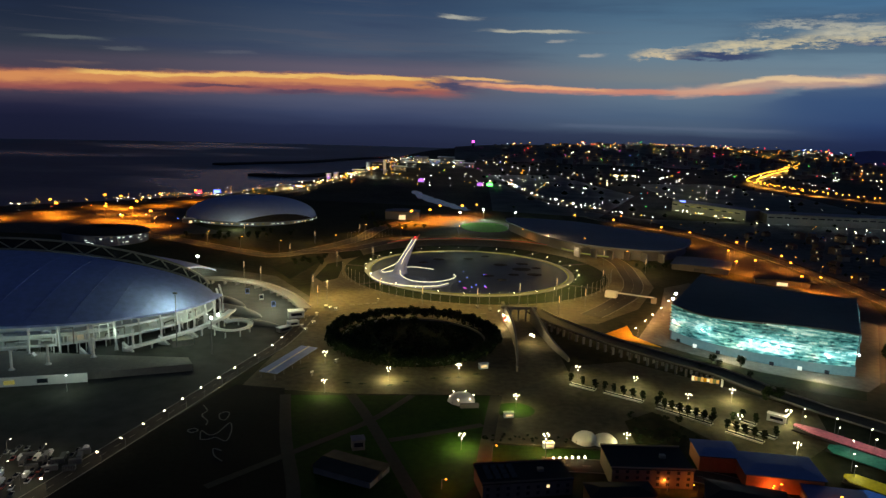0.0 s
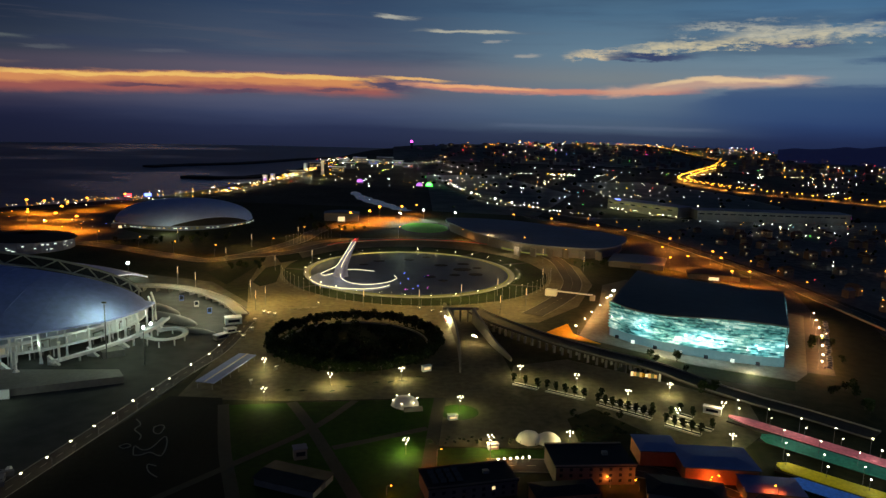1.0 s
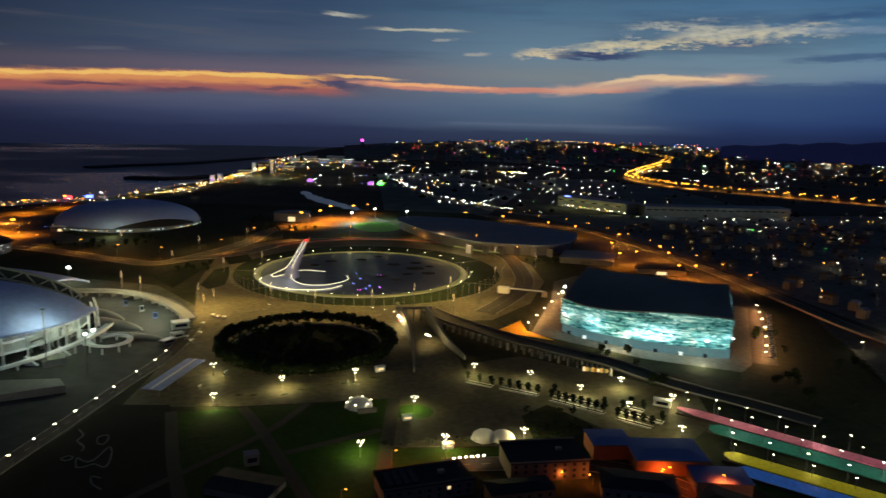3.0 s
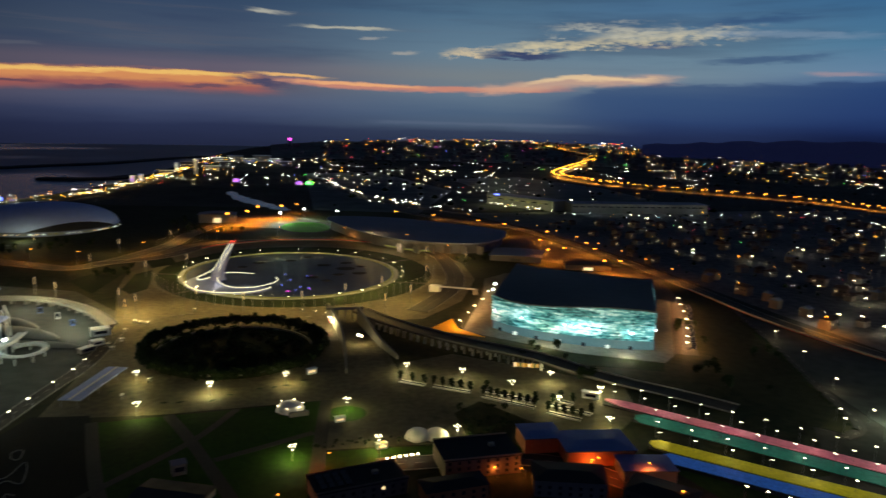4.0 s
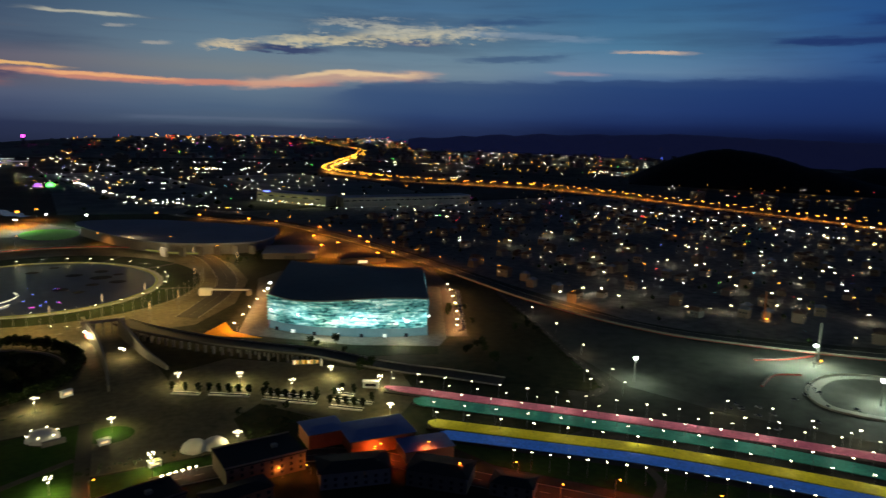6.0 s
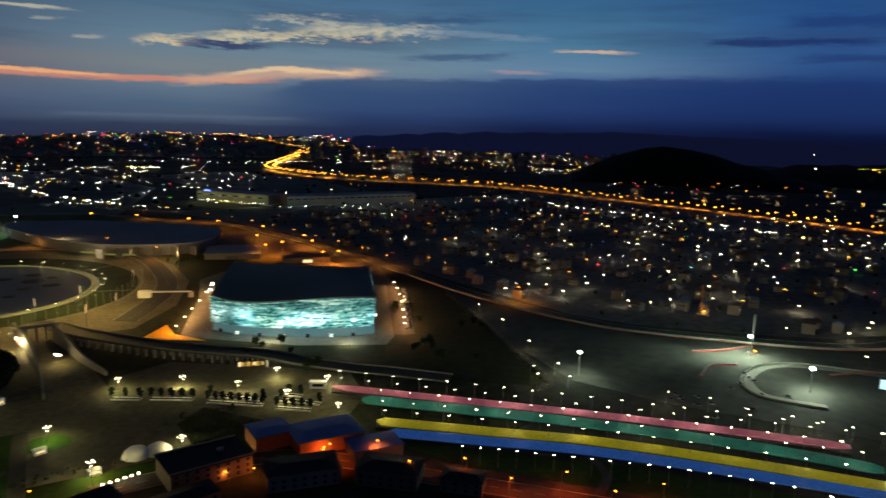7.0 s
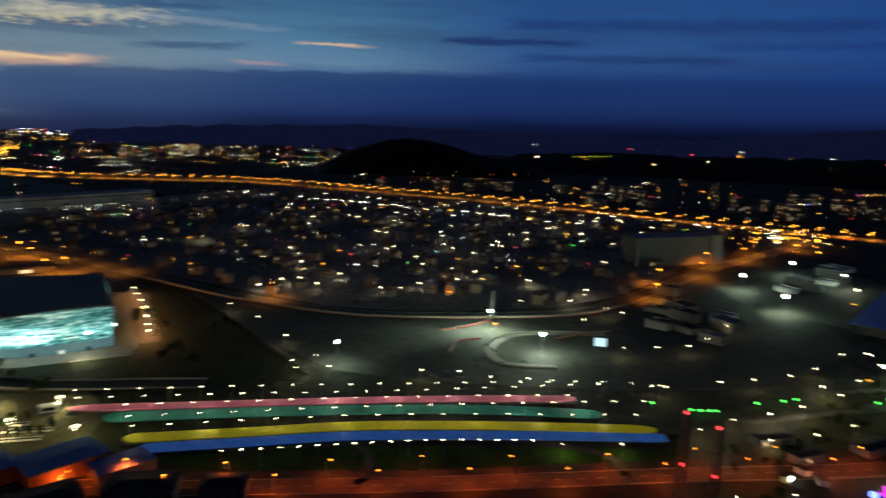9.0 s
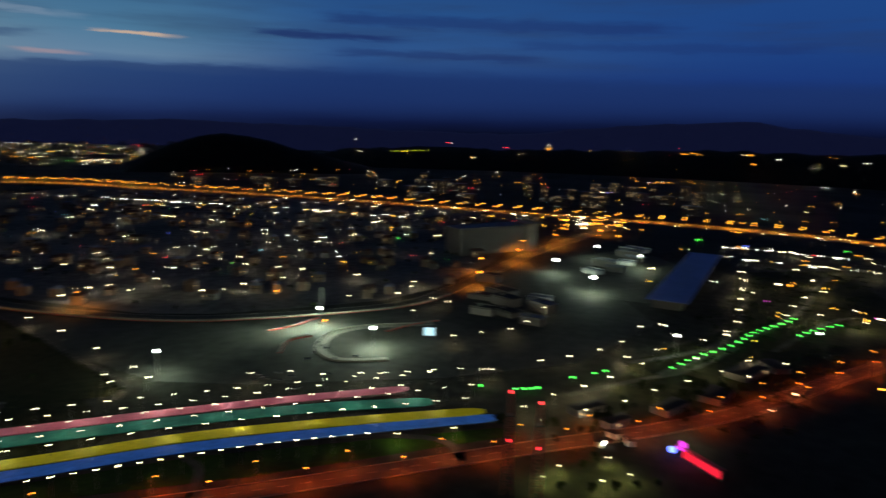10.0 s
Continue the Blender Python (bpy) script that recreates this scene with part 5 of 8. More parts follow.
for i in range(7):
    p = FRONT[4 + 5 * i]
    part("entrance_door", Geo().box((p[0] - 0.6, p[1] - 1.0, 1.6), (3.2, 0.3, 3.2), -38), S_WINDOW_COOL if i % 2 else M_GLASS, hall)

# lamps and cars round the hall
side = road_lamp(7, S_WARM, 15000, (1, 0.46, 0.15), "warm lamp on the terrace of the ice hall", "terrace lamps", 0.85, kind="terrace_lamp")
SIDE = [(256, 739), (240, 709), (223, 678), (207, 652), (193, 628), (178, 604), (428, 653), (415, 628), (402, 603), (388, 577), (371, 550), (356, 526), (345, 510)]
side.matrix_basis = pose(*SIDE[0], 0.16, 0, 0, 150)
for i, (x, y) in enumerate(SIDE[1:]):
    copy_thing(side, pose(x, y, 0.16, 0, 0, 150 if i < 5 else -30))
part("floodlight", Geo().ball((254, 736, 9), 1.4, 8, 5), S_FACADE, hall)
part("floodlight", Geo().ball((243, 712, 9), 1.3, 8, 5), S_FACADE, hall)


def car(label="parked car"):
    c = thing("car", label, "car", "parked cars")
    g = Geo().add([(-2.2, -0.9, 0.35), (2.2, -0.9, 0.35), (2.2, 0.9, 0.35), (-2.2, 0.9, 0.35), (-2.2, -0.9, 0.85), (2.2, -0.88, 0.8), (2.2, 0.88, 0.8), (-2.2, 0.9, 0.85)], [(3, 2, 1, 0), (4, 5, 6, 7), (0, 1, 5, 4), (1, 2, 6, 5), (2, 3, 7, 6), (3, 0, 4, 7)])
    part("body", g, M_CAR, c)
    g = Geo().add([(-1.9, -0.85, 0.85), (1.1, -0.85, 0.83), (1.1, 0.85, 0.83), (-1.9, 0.85, 0.85), (-1.4, -0.7, 1.45), (0.3, -0.7, 1.45), (0.3, 0.7, 1.45), (-1.4, 0.7, 1.45)], [(4, 5, 6, 7), (0, 1, 5, 4), (1, 2, 6, 5), (2, 3, 7, 6), (3, 0, 4, 7)])
    part("cabin", g, M_GLASS, c)
    for x in (-1.35, 1.35):
        for y in (-0.85, 0.85):
            w = part("wheel", Geo().cyl((0, 0, -0.1), 0.33, 0.2, 10), M_RUBBER, c)
            w.matrix_basis = pose(x, y, 0.33, 90)
            part("rim", Geo().cyl((0, 0, -0.12), 0.18, 0.24, 8), M_POLE, w)
    return c


random.seed(5)
cars = car("parked car on asphalt")
cars.matrix_basis = pose(352, 512, 0.12, 0, 0, 60)
for i in range(26):
    u = i / 25
    copy_thing(cars, pose(356 + 82 * u + random.uniform(-1, 1), 512 + 132 * u, 0.12, 0, 0, -28 + (180 if i % 3 else 0)))
# car park by the stadium: vans and cars of several colours
LOT = [cars]
for colour, tone in (("white", M_WHITE), ("dark red", M_CAR_RED), ("silver", M_CAR_SILVER)):
    c = car(colour + " parked car in a crowded yard")
    c.children[0].data.materials[0] = tone
    LOT.append(c)
van = thing("van", "white delivery van parked in a crowded yard", "van", "parked vans")
part("body", Geo().add([(-2.7, -1, 0.4), (2.7, -1, 0.4), (2.7, 1, 0.4), (-2.7, 1, 0.4), (-2.7, -1, 2.5), (1.5, -1, 2.5), (1.5, 1, 2.5), (-2.7, 1, 2.5), (2.7, -1, 1.3), (2.7, 1, 1.3)], [(3, 2, 1, 0), (4, 5, 6, 7), (0, 1, 8, 5, 4), (2, 3, 7, 6, 9), (1, 2, 9, 8), (3, 0, 4, 7), (5, 8, 9, 6)]), M_WHITE, van)
part("windscreen", Geo().add([(1.75, -0.85, 2.32), (2.55, -0.85, 1.5), (2.55, 0.85, 1.5), (1.75, 0.85, 2.32)], [(0, 1, 2, 3)]), M_GLASS, van)
for x in (-1.7, 1.7):
    for y in (-0.95, 0.95):
        w = part("wheel", Geo().cyl((0, 0, -0.12), 0.38, 0.24, 10), M_RUBBER, van)
        w.matrix_basis = pose(x, y, 0.38, 90)
LOT.append(van)
# these lamps are added so that the parked vehicles show
yard = road_lamp(8, S_WARM, 1000, (1, 0.86, 0.6), "dim added lamp over a crowded vehicle yard", "vehicle yard lamps", 0.3, kind="yard_lamp")
yard.matrix_basis = pose(-214, 330, 0.06)
for x, y in ((-205, 348), (-226, 352), (-198, 316)):
    copy_thing(yard, pose(x, y, 0.06, 0, 0, 50))
spot_list = [(x, y) for y in range(306, 364, 6) for x in range(-236, -182, 4) if x < np.interp(y, [306, 364], [-196, -182]) - 3 and x > -232 and random.random() < 0.62]
for k, (x, y) in enumerate(spot_list):
    m = pose(x + random.uniform(-0.5, 0.5), y + random.uniform(-0.8, 0.8), 0.06, 0, 0, random.choice((98, 100, 278)) + random.uniform(-4, 4))
    if 0 < k < len(LOT):
        LOT[k].matrix_basis = m
    else:
        copy_thing(random.choice(LOT), m)
for i in range(16):
    copy_thing(cars, pose(448 + random.uniform(-45, 60), 258 + random.uniform(-30, 40), 0.12, 0, 0, random.uniform(0, 360)))

# ---- large domed arena by the sea ----
dome = thing("domed_arena", "large silver-blue domed arena with a lit rim", "arena", loc=(-336, 1262, 0.1), rz=8)
rows = []
for j in range(13):
    v = j / 12
    rows.append([(112 * math.cos(math.asin(min(1, v)) * 0.97) * math.cos(6.2832 * i / 48), 100 * math.cos(math.asin(min(1, v)) * 0.97) * math.sin(6.2832 * i / 48), 7 + 34 * v) for i in range(49)])
part("shell", Geo().grid(rows), M_DOME, dome, "smooth silver shell", True)
part("wall", Geo().cyl((0, 0, 0), 98, 7, 48).prism(ring(0, 0, 113, 101, 48), 6.4, 7.2), M_ROOF_SLATE, dome)
rows = []
for j in range(7):
    row = []
    for i in range(25):
        a = radians(-97 + 76 * i / 24)
        v = 0.36 * j / 6 * math.sin(math.pi * i / 24) ** 0.8
        r = math.cos(math.asin(v) * 0.97) * 1.012
        row.append((112 * r * math.cos(a), 100 * r * math.sin(a), 7.3 + 34 * v))
    rows.append(row)
part("entrance_arch", Geo().grid(rows), M_ROOF_DARK, dome, "dark glazed lens-shaped opening", True)
part("arch_rim", Geo().tube(rows[-1], 0.9, 6), M_DOME, dome)
for i in range(40):
    a = radians(188 + 164 * i / 39)
    part("rim_light", Geo().box((114.5 * math.cos(a), 102.5 * math.sin(a), 4.2), (random.uniform(2.5, 6.2), 0.5, random.uniform(0.8, 2.0)), math.degrees(a) + 90), S_WINDOW_COOL if random.random() < 0.35 else S_RIM if random.random() < 0.5 else S_WINDOW, dome)
glow_lamp(dome, (-10, -135, 9), 20000, (0.9, 0.95, 0.55), 2)
small_hall = thing("small_arena", "dark low arena with white lit windows", "arena", loc=(-475, 1000, 0.1), rz=-10)
rows = []
for j in range(8):
    v = j / 7
    rows.append([(62 * (1 - 0.75 * v * v) * math.cos(6.2832 * i / 36), 52 * (1 - 0.75 * v * v) * math.sin(6.2832 * i / 36), 14 + 6 * v) for i in range(37)])
part("roof", Geo().grid(rows), M_ROOF_DARK, small_hall, "", True)
part("wall", Geo().cyl((0, 0, 0), 56, 14.2, 36), M_ROOF_SLATE, small_hall)
random.seed(3)
for i in range(15):
    a = radians(random.uniform(250, 372))
    part("lit_window", Geo().box((57 * math.cos(a), 57 * math.sin(a), random.uniform(4, 12)), (random.uniform(1.2, 4.5), 0.5, random.uniform(0.6, 1.6)), math.degrees(a) + 90), S_WINDOW_COOL, small_hall)

# ---- long speed-skating hall ----
oval = thing("skating_oval", "long low skating hall with a dark blue roof", "arena")
OUT = [(114, 1211), (140, 1120), (167, 1048), (200, 1003), (240, 975), (300, 960), (345, 990), (380, 1055), (372, 1100), (311, 1166), (228, 1239), (129, 1262)]
OUT = [p[:2] for p in smooth_line([(*p, 0) for p in OUT + OUT[:1]], 4)][:-1]
part("wall", Geo().prism([((x - 245) * 0.95 + 245, (y - 1105) * 0.95 + 1105) for x, y in OUT], 0, 14), M_PLASTER_GREY, oval)
part("roof", Geo().prism(OUT, 14, 16), M_ROOF_SLATE, oval)
for i in range(6):
    part("buttress", Geo().box((195 + 22 * i, 985 - 6 * i, 6), (2, 14, 12), 20), M_PLASTER_GREY, oval)
part("lit_band", Geo().slab([(180, 1026), (205, 990), (236, 970)], 0.6, 2.5, 4.5), S_RIM, oval)
glow_lamp(oval, (185, 985, 12), 12000, (1, 0.75, 0.4), 2)
glow_lamp(oval, (270, 930, 12), 13000, (1, 0.75, 0.4), 2)
for x, y, sx, sy, h, rz, roof, label in ((-70, 1320, 62, 34, 17, 0, M_ROOF_SLATE, "training hall with a curved grey roof"), (350, 925, 70, 60, 9, -25, M_ROOF_SLATE, "low service building behind the ice hall"), (420, 850, 60, 40, 8, -20, M_ROOF_DARK, "flat service building behind the ice hall"), (-420, 1190, 26, 16, 8, 10, M_WHITE, "white shed beside the parking lot")):
    b = thing("hall", label, "hall", "", (x, y, 0.1), rz)
    part("wall", Geo().box((0, 0, h * 0.42), (sx, sy, h * 0.84)), M_PLASTER_GREY, b)
    rows = [[(-sx * 0.52 + sx * 1.04 * i / 10, -sy * 0.53 + sy * 1.06 * j, h * 0.84 + h * 0.16 * math.sin(math.pi * i / 10)) for i in range(11)] for j in (0, 1)]
    part("roof", Geo().grid(rows, 0, 0.6), roof, b, "", True)
    part("door", Geo().box((0, -sy / 2 - 0.1, h * 0.25), (sx * 0.2, 0.2, h * 0.5)), S_WINDOW if sy < 50 else M_STEEL, b)

# ---- stadium ----
stad = thing("stadium", "large stadium with a pale shell roof over lit white concourses", "stadium")
SCX, SCY, SA, SB = -382, 616, 190, 142


def shell_point(u, v):
    """u: along from the tip (0) to the far end (1); v: from the eaves (0) to the ridge (1)."""
    a = math.pi * u
    ex, ey, ez = SCX + SA * math.cos(a), SCY - SB * math.sin(a) ** 0.9, 24 + 5.5 * math.sin(a)
    rx, ry, rz = SCX + (SA - 6) * math.cos(a), SCY - 6, 26 + 33 * math.sin(a) ** 1.25
    w = math.sin(v * math.pi / 2)
    return (ex + (rx - ex) * v, ey + (ry - ey) * v, ez + (rz - ez) * w)


part("roof", Geo().grid([[shell_point(i / 40, j / 14) for j in range(15)] for i in range(41)], 0, 1.6), M_ROOF_SHELL, stad, "pale blue-white membrane shell", True)
part("roof", Geo().grid([[(p[0], 2 * SCY + 30 - p[1], p[2] - 9) for p in (shell_point(i / 40, j / 14) for j in range(15))] for i in range(9, 33)], 0, 1.6), M_ROOF_SHELL, stad, "pale far shell", True)
for i in range(2, 40, 2):
    part("roof_rib", Geo().tube([(p[0], p[1], p[2] + 0.1) for p in (shell_point(i / 40, j / 14) for j in range(15))], 0.12, 4), M_ROOF_SHELL, stad)
arch_pts, low_pts = [], []
for i in range(33):
    a = math.pi * (0.02 + 0.96 * i / 32)
    arch_pts.append((SCX + (SA - 14) * math.cos(a), SCY + 10, 29 + 38 * math.sin(a) ** 1.2))
    low_pts.append((SCX + (SA - 16) * math.cos(a), SCY + 10, 23 + 34 * math.sin(a) ** 1.2))
for pts in (arch_pts, low_pts):
    part("truss_chord", Geo().tube(pts, 1.0, 6), M_KERB, stad, "grey steel arch chord")
for i in range(32):
    part("truss_strut", Geo().tube([arch_pts[i], low_pts[i + 1]] if i % 2 else [low_pts[i], arch_pts[i + 1]], 0.6, 5), M_KERB, stad)
panel = Geo()
for i in range(32):
    panel.add([arch_pts[i], arch_pts[i + 1], low_pts[i + 1], low_pts[i]], [(0, 1, 2, 3)])
    q = len(panel.v) - 4
    panel.v[q:] = [(p[0], p[1] + 1.2, p[2]) for p in panel.v[q:]]
part("truss_panel", panel, M_ROOF_DARK, stad, "dark cladding behind the arch truss")
part("bowl", Geo().prism(ring(SCX, SCY + 15, SA * 0.80, SB * 0.86, 60), 0, 19), M_WHITE, stad, "white inner bowl wall")
for z, k in ((7.0, 0.93), (13.5, 0.90)):
    part("concourse_floor", Geo().prism(ring(SCX, SCY + 8, SA * k, SB * k, 60), z - 0.7, z), M_WHITE, stad)
for z, k in ((7.0, 0.93), (13.5, 0.90)):
    rr = [(*p, 0) for p in ring(SCX, SCY + 8, SA * k, SB * k, 60, 190, 372)]
    part("balustrade", Geo().slab(rr, 0.3, z, z + 1.3), M_WHITE, stad)
random.seed(8)
for i in range(26):
    a = radians(205 + 6.6 * i)
    ca, sa = math.cos(a), math.sin(a)
    x, y = SCX + SA * 0.97 * ca, SCY + 4 + SB * 0.97 * sa
    part("column", Geo().cyl((x, y, 0), 1.5, 4, 8, 1.0).tube([(x, y, 4), (x, y, 15), (x - 3 * ca, y - 3 * sa, 26)], 0.9, 6), M_WHITE, stad, "white round column")
    if i % 2 == 0:
        xb, yb = SCX + SA * 0.80 * math.cos(a), SCY + 15 + SB * 0.86 * math.sin(a)
        part("lit_bay", Geo().box((xb + 0.8 * ca, yb + 0.8 * sa, random.choice((4.0, 10.2))), (7, 0.4, 2.6), math.degrees(a) + 90), S_WINDOW if random.random() < 0.3 else S_WINDOW_COOL, stad)
for a in (268, 285, 302, 318, 333, 347, 358):
    ca, sa = math.cos(radians(a)), math.sin(radians(a))
    glow_lamp(stad, (SCX + SA * 0.95 * ca, SCY + SB * 0.95 * sa, 15), 3100, (0.76, 1.0, 0.80), 1.0)
# this first lamp and its mast are added to brighten the roof tip
glow_lamp(stad, (-204, 545, 42), 25000, (0.80, 1.0, 0.70), 1.2)
glow_lamp(stad, (-172, 523, 30), 30000, (0.84, 1.0, 0.78), 1.2)
for x, y, h in ((-204, 537, 43), (-172, 523, 31)):
    part("flood_mast", Geo().cyl((x, y, 0), 0.5, h, 8, 0.3).box((x, y, h + 0.9), (3, 1.4, 1.0)), M_POLE, stad)
part("floodlight", Geo().ball((-172, 523, 29), 1.1), S_WHITE, stad)
# lamps on posts, added to brighten the podium wall
for x, y in ((-283, 412), (-350, 408), (-240, 440)):
    part("podium_lamp", Geo().cyl((x, y, 0), 0.15, 11, 6).ball((x, y, 11.3), 0.35, 6, 4), M_WHITE, stad)
    glow_lamp(stad, (x, y, 12.4), 3600, (0.80, 1.0, 0.78), 0.5)
part("floodlight", Geo().ball((-186, 584, 14), 1.3), S_WHITE, stad)
# frames, stairs and slabs of the open concourse
for i in range(70):
    a = radians(random.uniform(236, 366))
    k = random.uniform(0.84, 0.95)
    ca, sa = math.cos(a), math.sin(a)
    x, y, h, w = SCX + SA * k * ca, SCY + 6 + SB * k * sa, random.choice((6.5, 9, 13, 16)), random.uniform(5, 12)
    z0 = random.choice((0, 0, 7))
    g = Geo().box((x - w / 2 * sa, y + w / 2 * ca, z0 + h / 2), (0.7, 0.7, h)).box((x + w / 2 * sa, y - w / 2 * ca, z0 + h / 2), (0.7, 0.7, h)).box((x, y, z0 + h), (w + 0.7, 1.2, 0.9), math.degrees(a) + 90)
    part("frame" if i % 3 else "slab_frame", g, M_WHITE if i % 4 else M_CONCRETE, stad)
for i in range(12):
    a = radians(248 + 10 * i)
    x, y = SCX + SA * 1.0 * math.cos(a), SCY + 2 + SB * 1.0 * math.sin(a)
    part("stair", Geo().add([(x, y, 0), (x + 9, y - 2, 0), (x + 9, y + 1.5, 0), (x, y + 3.5, 0), (x, y, 7), (x, y + 3.5, 7)], [(0, 1, 4), (3, 5, 2), (4, 1, 2, 5), (0, 4, 5, 3), (0, 3, 2, 1)]), M_WHITE, stad)
for x, y in ((-290, 464), (-272, 477), (-249, 495), (-230, 518)):
    part("column", Geo().cyl((x, y, 5), 2.2, 1.6, 12, 1.0).cyl((x, y, 6.6), 0.9, 11, 10, 0.8).cyl((x, y, 17.6), 0.8, 2.2, 10, 1.6), M_WHITE, stad, "tall white column with a flared foot")
# podium with terraces, ramps and a spiral
part("podium", Geo().prism([(-640, 440), (-300, 446), (-240, 462), (-190, 480), (-174, 486), (-182, 500), (-250, 500), (-640, 520)], 0, 5.0), M_CONCRETE, stad, "concrete podium")
part("podium_wall", Geo().slab([(-420, 436), (-300, 441), (-236, 459)], 1.0, 0, 6.4), M_WHITE, stad, "white retaining wall")
for i, x in enumerate((-304, -292, -281, -262, -330, -345)):
    part("podium_window", Geo().box((x, 440.2 + max(0, (x + 300) * 0.28), 3.0), (6.5, 0.5, 2.8), 4 if x < -300 else 15), S_RIM if i in (1, 2) else M_GLASS, stad)
part("ramp", Geo().slab(smooth_line([(-236, 517, 0), (-215, 540, 0), (-196, 566, 0), (-186, 590, 0), (-182, 612, 0)], 6), 7, lambda u: 3.6 + 7 * u, lambda u: 4.4 + 7 * u), M_WHITE, stad, "long white ramp")
part("ramp_rail", Geo().slab(smooth_line([(-236, 517, 0), (-215, 540, 0), (-196, 566, 0), (-186, 590, 0), (-182, 612, 0)], 6), 0.3, lambda u: 4.4 + 7 * u, lambda u: 5.9 + 7 * u, 0, 3.4), M_WHITE, stad)
for x, y, h in ((-222, 533, 5), (-207, 551, 7), (-195, 569, 8.5), (-187, 588, 9.5)):
    part("ramp_pier", Geo().cyl((x, y, 0), 0.8, h, 8), M_WHITE, stad)
spiral = [(-174 + 15 * math.cos(radians(a)), 583 + 19 * math.sin(radians(a)), 0) for a in range(120, 500, 12)]
part("spiral_ramp", Geo().slab(spiral, 4.5, lambda u: 8.5 - 5.5 * u, lambda u: 9.4 - 5.5 * u), M_WHITE, stad, "white spiral ramp")
part("spiral_rail", Geo().slab(spiral, 0.3, lambda u: 9.4 - 5.5 * u, lambda u: 10.6 - 5.5 * u, 0, 2.2), M_WHITE, stad)
for a in range(0, 360, 45):
    part("ramp_pier", Geo().cyl((-174 + 15 * math.cos(radians(a)), 583 + 19 * math.sin(radians(a)), 0), 0.6, 4.5, 6), M_WHITE, stad)
part("service_block", Geo().box((-203, 545, 2.6), (16, 12, 5.2), 30), M_CONCRETE, stad)
for x, y, rx, ry, h, rz in ((-190, 648, 36, 9, 4.5, -35), (-166, 612, 30, 6, 3, -20), (-205, 680, 30, 7, 4, -45)):
    rows = [[(x + math.cos(radians(rz)) * rx * math.cos(b) * math.cos(c) - math.sin(radians(rz)) * ry * math.cos(b) * math.sin(c), y + math.sin(radians(rz)) * rx * math.cos(b) * math.cos(c) + math.cos(radians(rz)) * ry * math.cos(b) * math.sin(c), h * math.sin(b)) for c in [6.2832 * i / 24 for i in range(25)]] for b in [1.5708 * j / 6 for j in range(7)]]
    part("entrance_shell", Geo().grid(rows), M_CONCRETE, stad, "pale rounded entrance roof", True)
walk_over = thing("raised_walkway", "long curving pale raised walkway with rails", "walkway")
WK = smooth_line([(-300, 745, 0), (-265, 755, 0), (-222, 753, 0), (-188, 736, 0), (-160, 708, 0), (-140, 678, 0), (-124, 645, 0)], 7)
part("deck", Geo().slab(WK, 12, 4.6, 5.6), M_KERB, walk_over)
part("rail", Geo().slab(WK, 0.5, 5.6, 6.7, 0, 5.8), M_CONCRETE, walk_over)
part("rail", Geo().slab(WK, 0.5, 5.6, 6.7, 0, -5.8), M_CONCRETE, walk_over)
for x, y, a in spaced(WK, 14):
    part("pier", Geo().box((x, y, 2.3), (1.2, 7, 4.6), a), M_CONCRETE, walk_over)
# fill lights with no fixture, added to lift the forecourt
for x, y in ((-200, 720), (-165, 690), (-215, 735), (-150, 640), (-160, 655)):
    glow_lamp(walk_over, (x, y, 16), 15000, (0.9, 1.0, 0.72), 0.8)
for x, y, mt in ((-176, 690, M_WHITE), (-196, 712, M_ROOF_BLUE), (-158, 665, M_ROOF_BLUE)):
    s = thing("info_board", "upright information board on the forecourt", "sign", "forecourt boards", (x, y, 0.1), 20)
    part("board", Geo().box((0, 0, 3.2), (4, 0.5, 5.6)), mt, s)
    part("screen", Geo().box((0, -0.3, 3.6), (3.2, 0.1, 3.8)), M_GLASS, s)
    part("foot", Geo().box((0, 0, 0.2), (4.4, 1.2, 0.4)), M_CONCRETE, s)

# ---- four long coloured roofs beside the track ----
def long_roof(name, pts, width, z_lo, z_hi, mat, label, underside):
    s = thing("grandstand", label, "grandstand", "long coloured stands")
    line = smooth_line([(*p, 0) for p in pts], 10)
    P = [Vector(p[:2]) for p in line]
    rows = []
    for i, p in enumerate(P):
        d = (P[min(i + 1, len(P) - 1)] - P[max(i - 1, 0)]).normalized()
        side = Vector((d.y, -d.x))
        u = i / (len(P) - 1)
        w = width * min(1.0, 0.15 + u * (16 if name == "pink" else 60), 0.3 + (1 - u) * 20)
        rows.append([(p.x + side.x * w * (k / 5 - 0.5), p.y + side.y * w * (k / 5 - 0.5), z_hi + (z_lo - z_hi) * (k / 5) ** 1.2) for k in range(6)])
    part("roof", Geo().grid(rows, 0, 0.5), mat, s, label.split(" over")[0], True)
    for x, y, a in spaced(line, 16):
        part("support", Geo().cyl((x, y, 0), 0.35, (z_lo + z_hi) / 2 - 0.6, 6), M_POLE, s)
    part("seat_bank", Geo().slab(line, width * 0.7, 0, 1.0), underside, s)
    return s


PINK = [(224, 415), (278, 353), (333, 290), (383, 229), (431, 165)]
GREEN = [(231, 388), (285, 328), (333, 271), (380, 208), (419, 142)]
YELLOW = [(219, 350), (268, 299), (312, 253), (363, 184), (414, 105)]
BLUE = [(218, 335), (258, 294), (303, 247), (358, 173), (411, 95)]
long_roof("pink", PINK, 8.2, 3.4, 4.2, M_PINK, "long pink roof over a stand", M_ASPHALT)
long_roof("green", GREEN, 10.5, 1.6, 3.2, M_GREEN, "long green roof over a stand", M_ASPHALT)
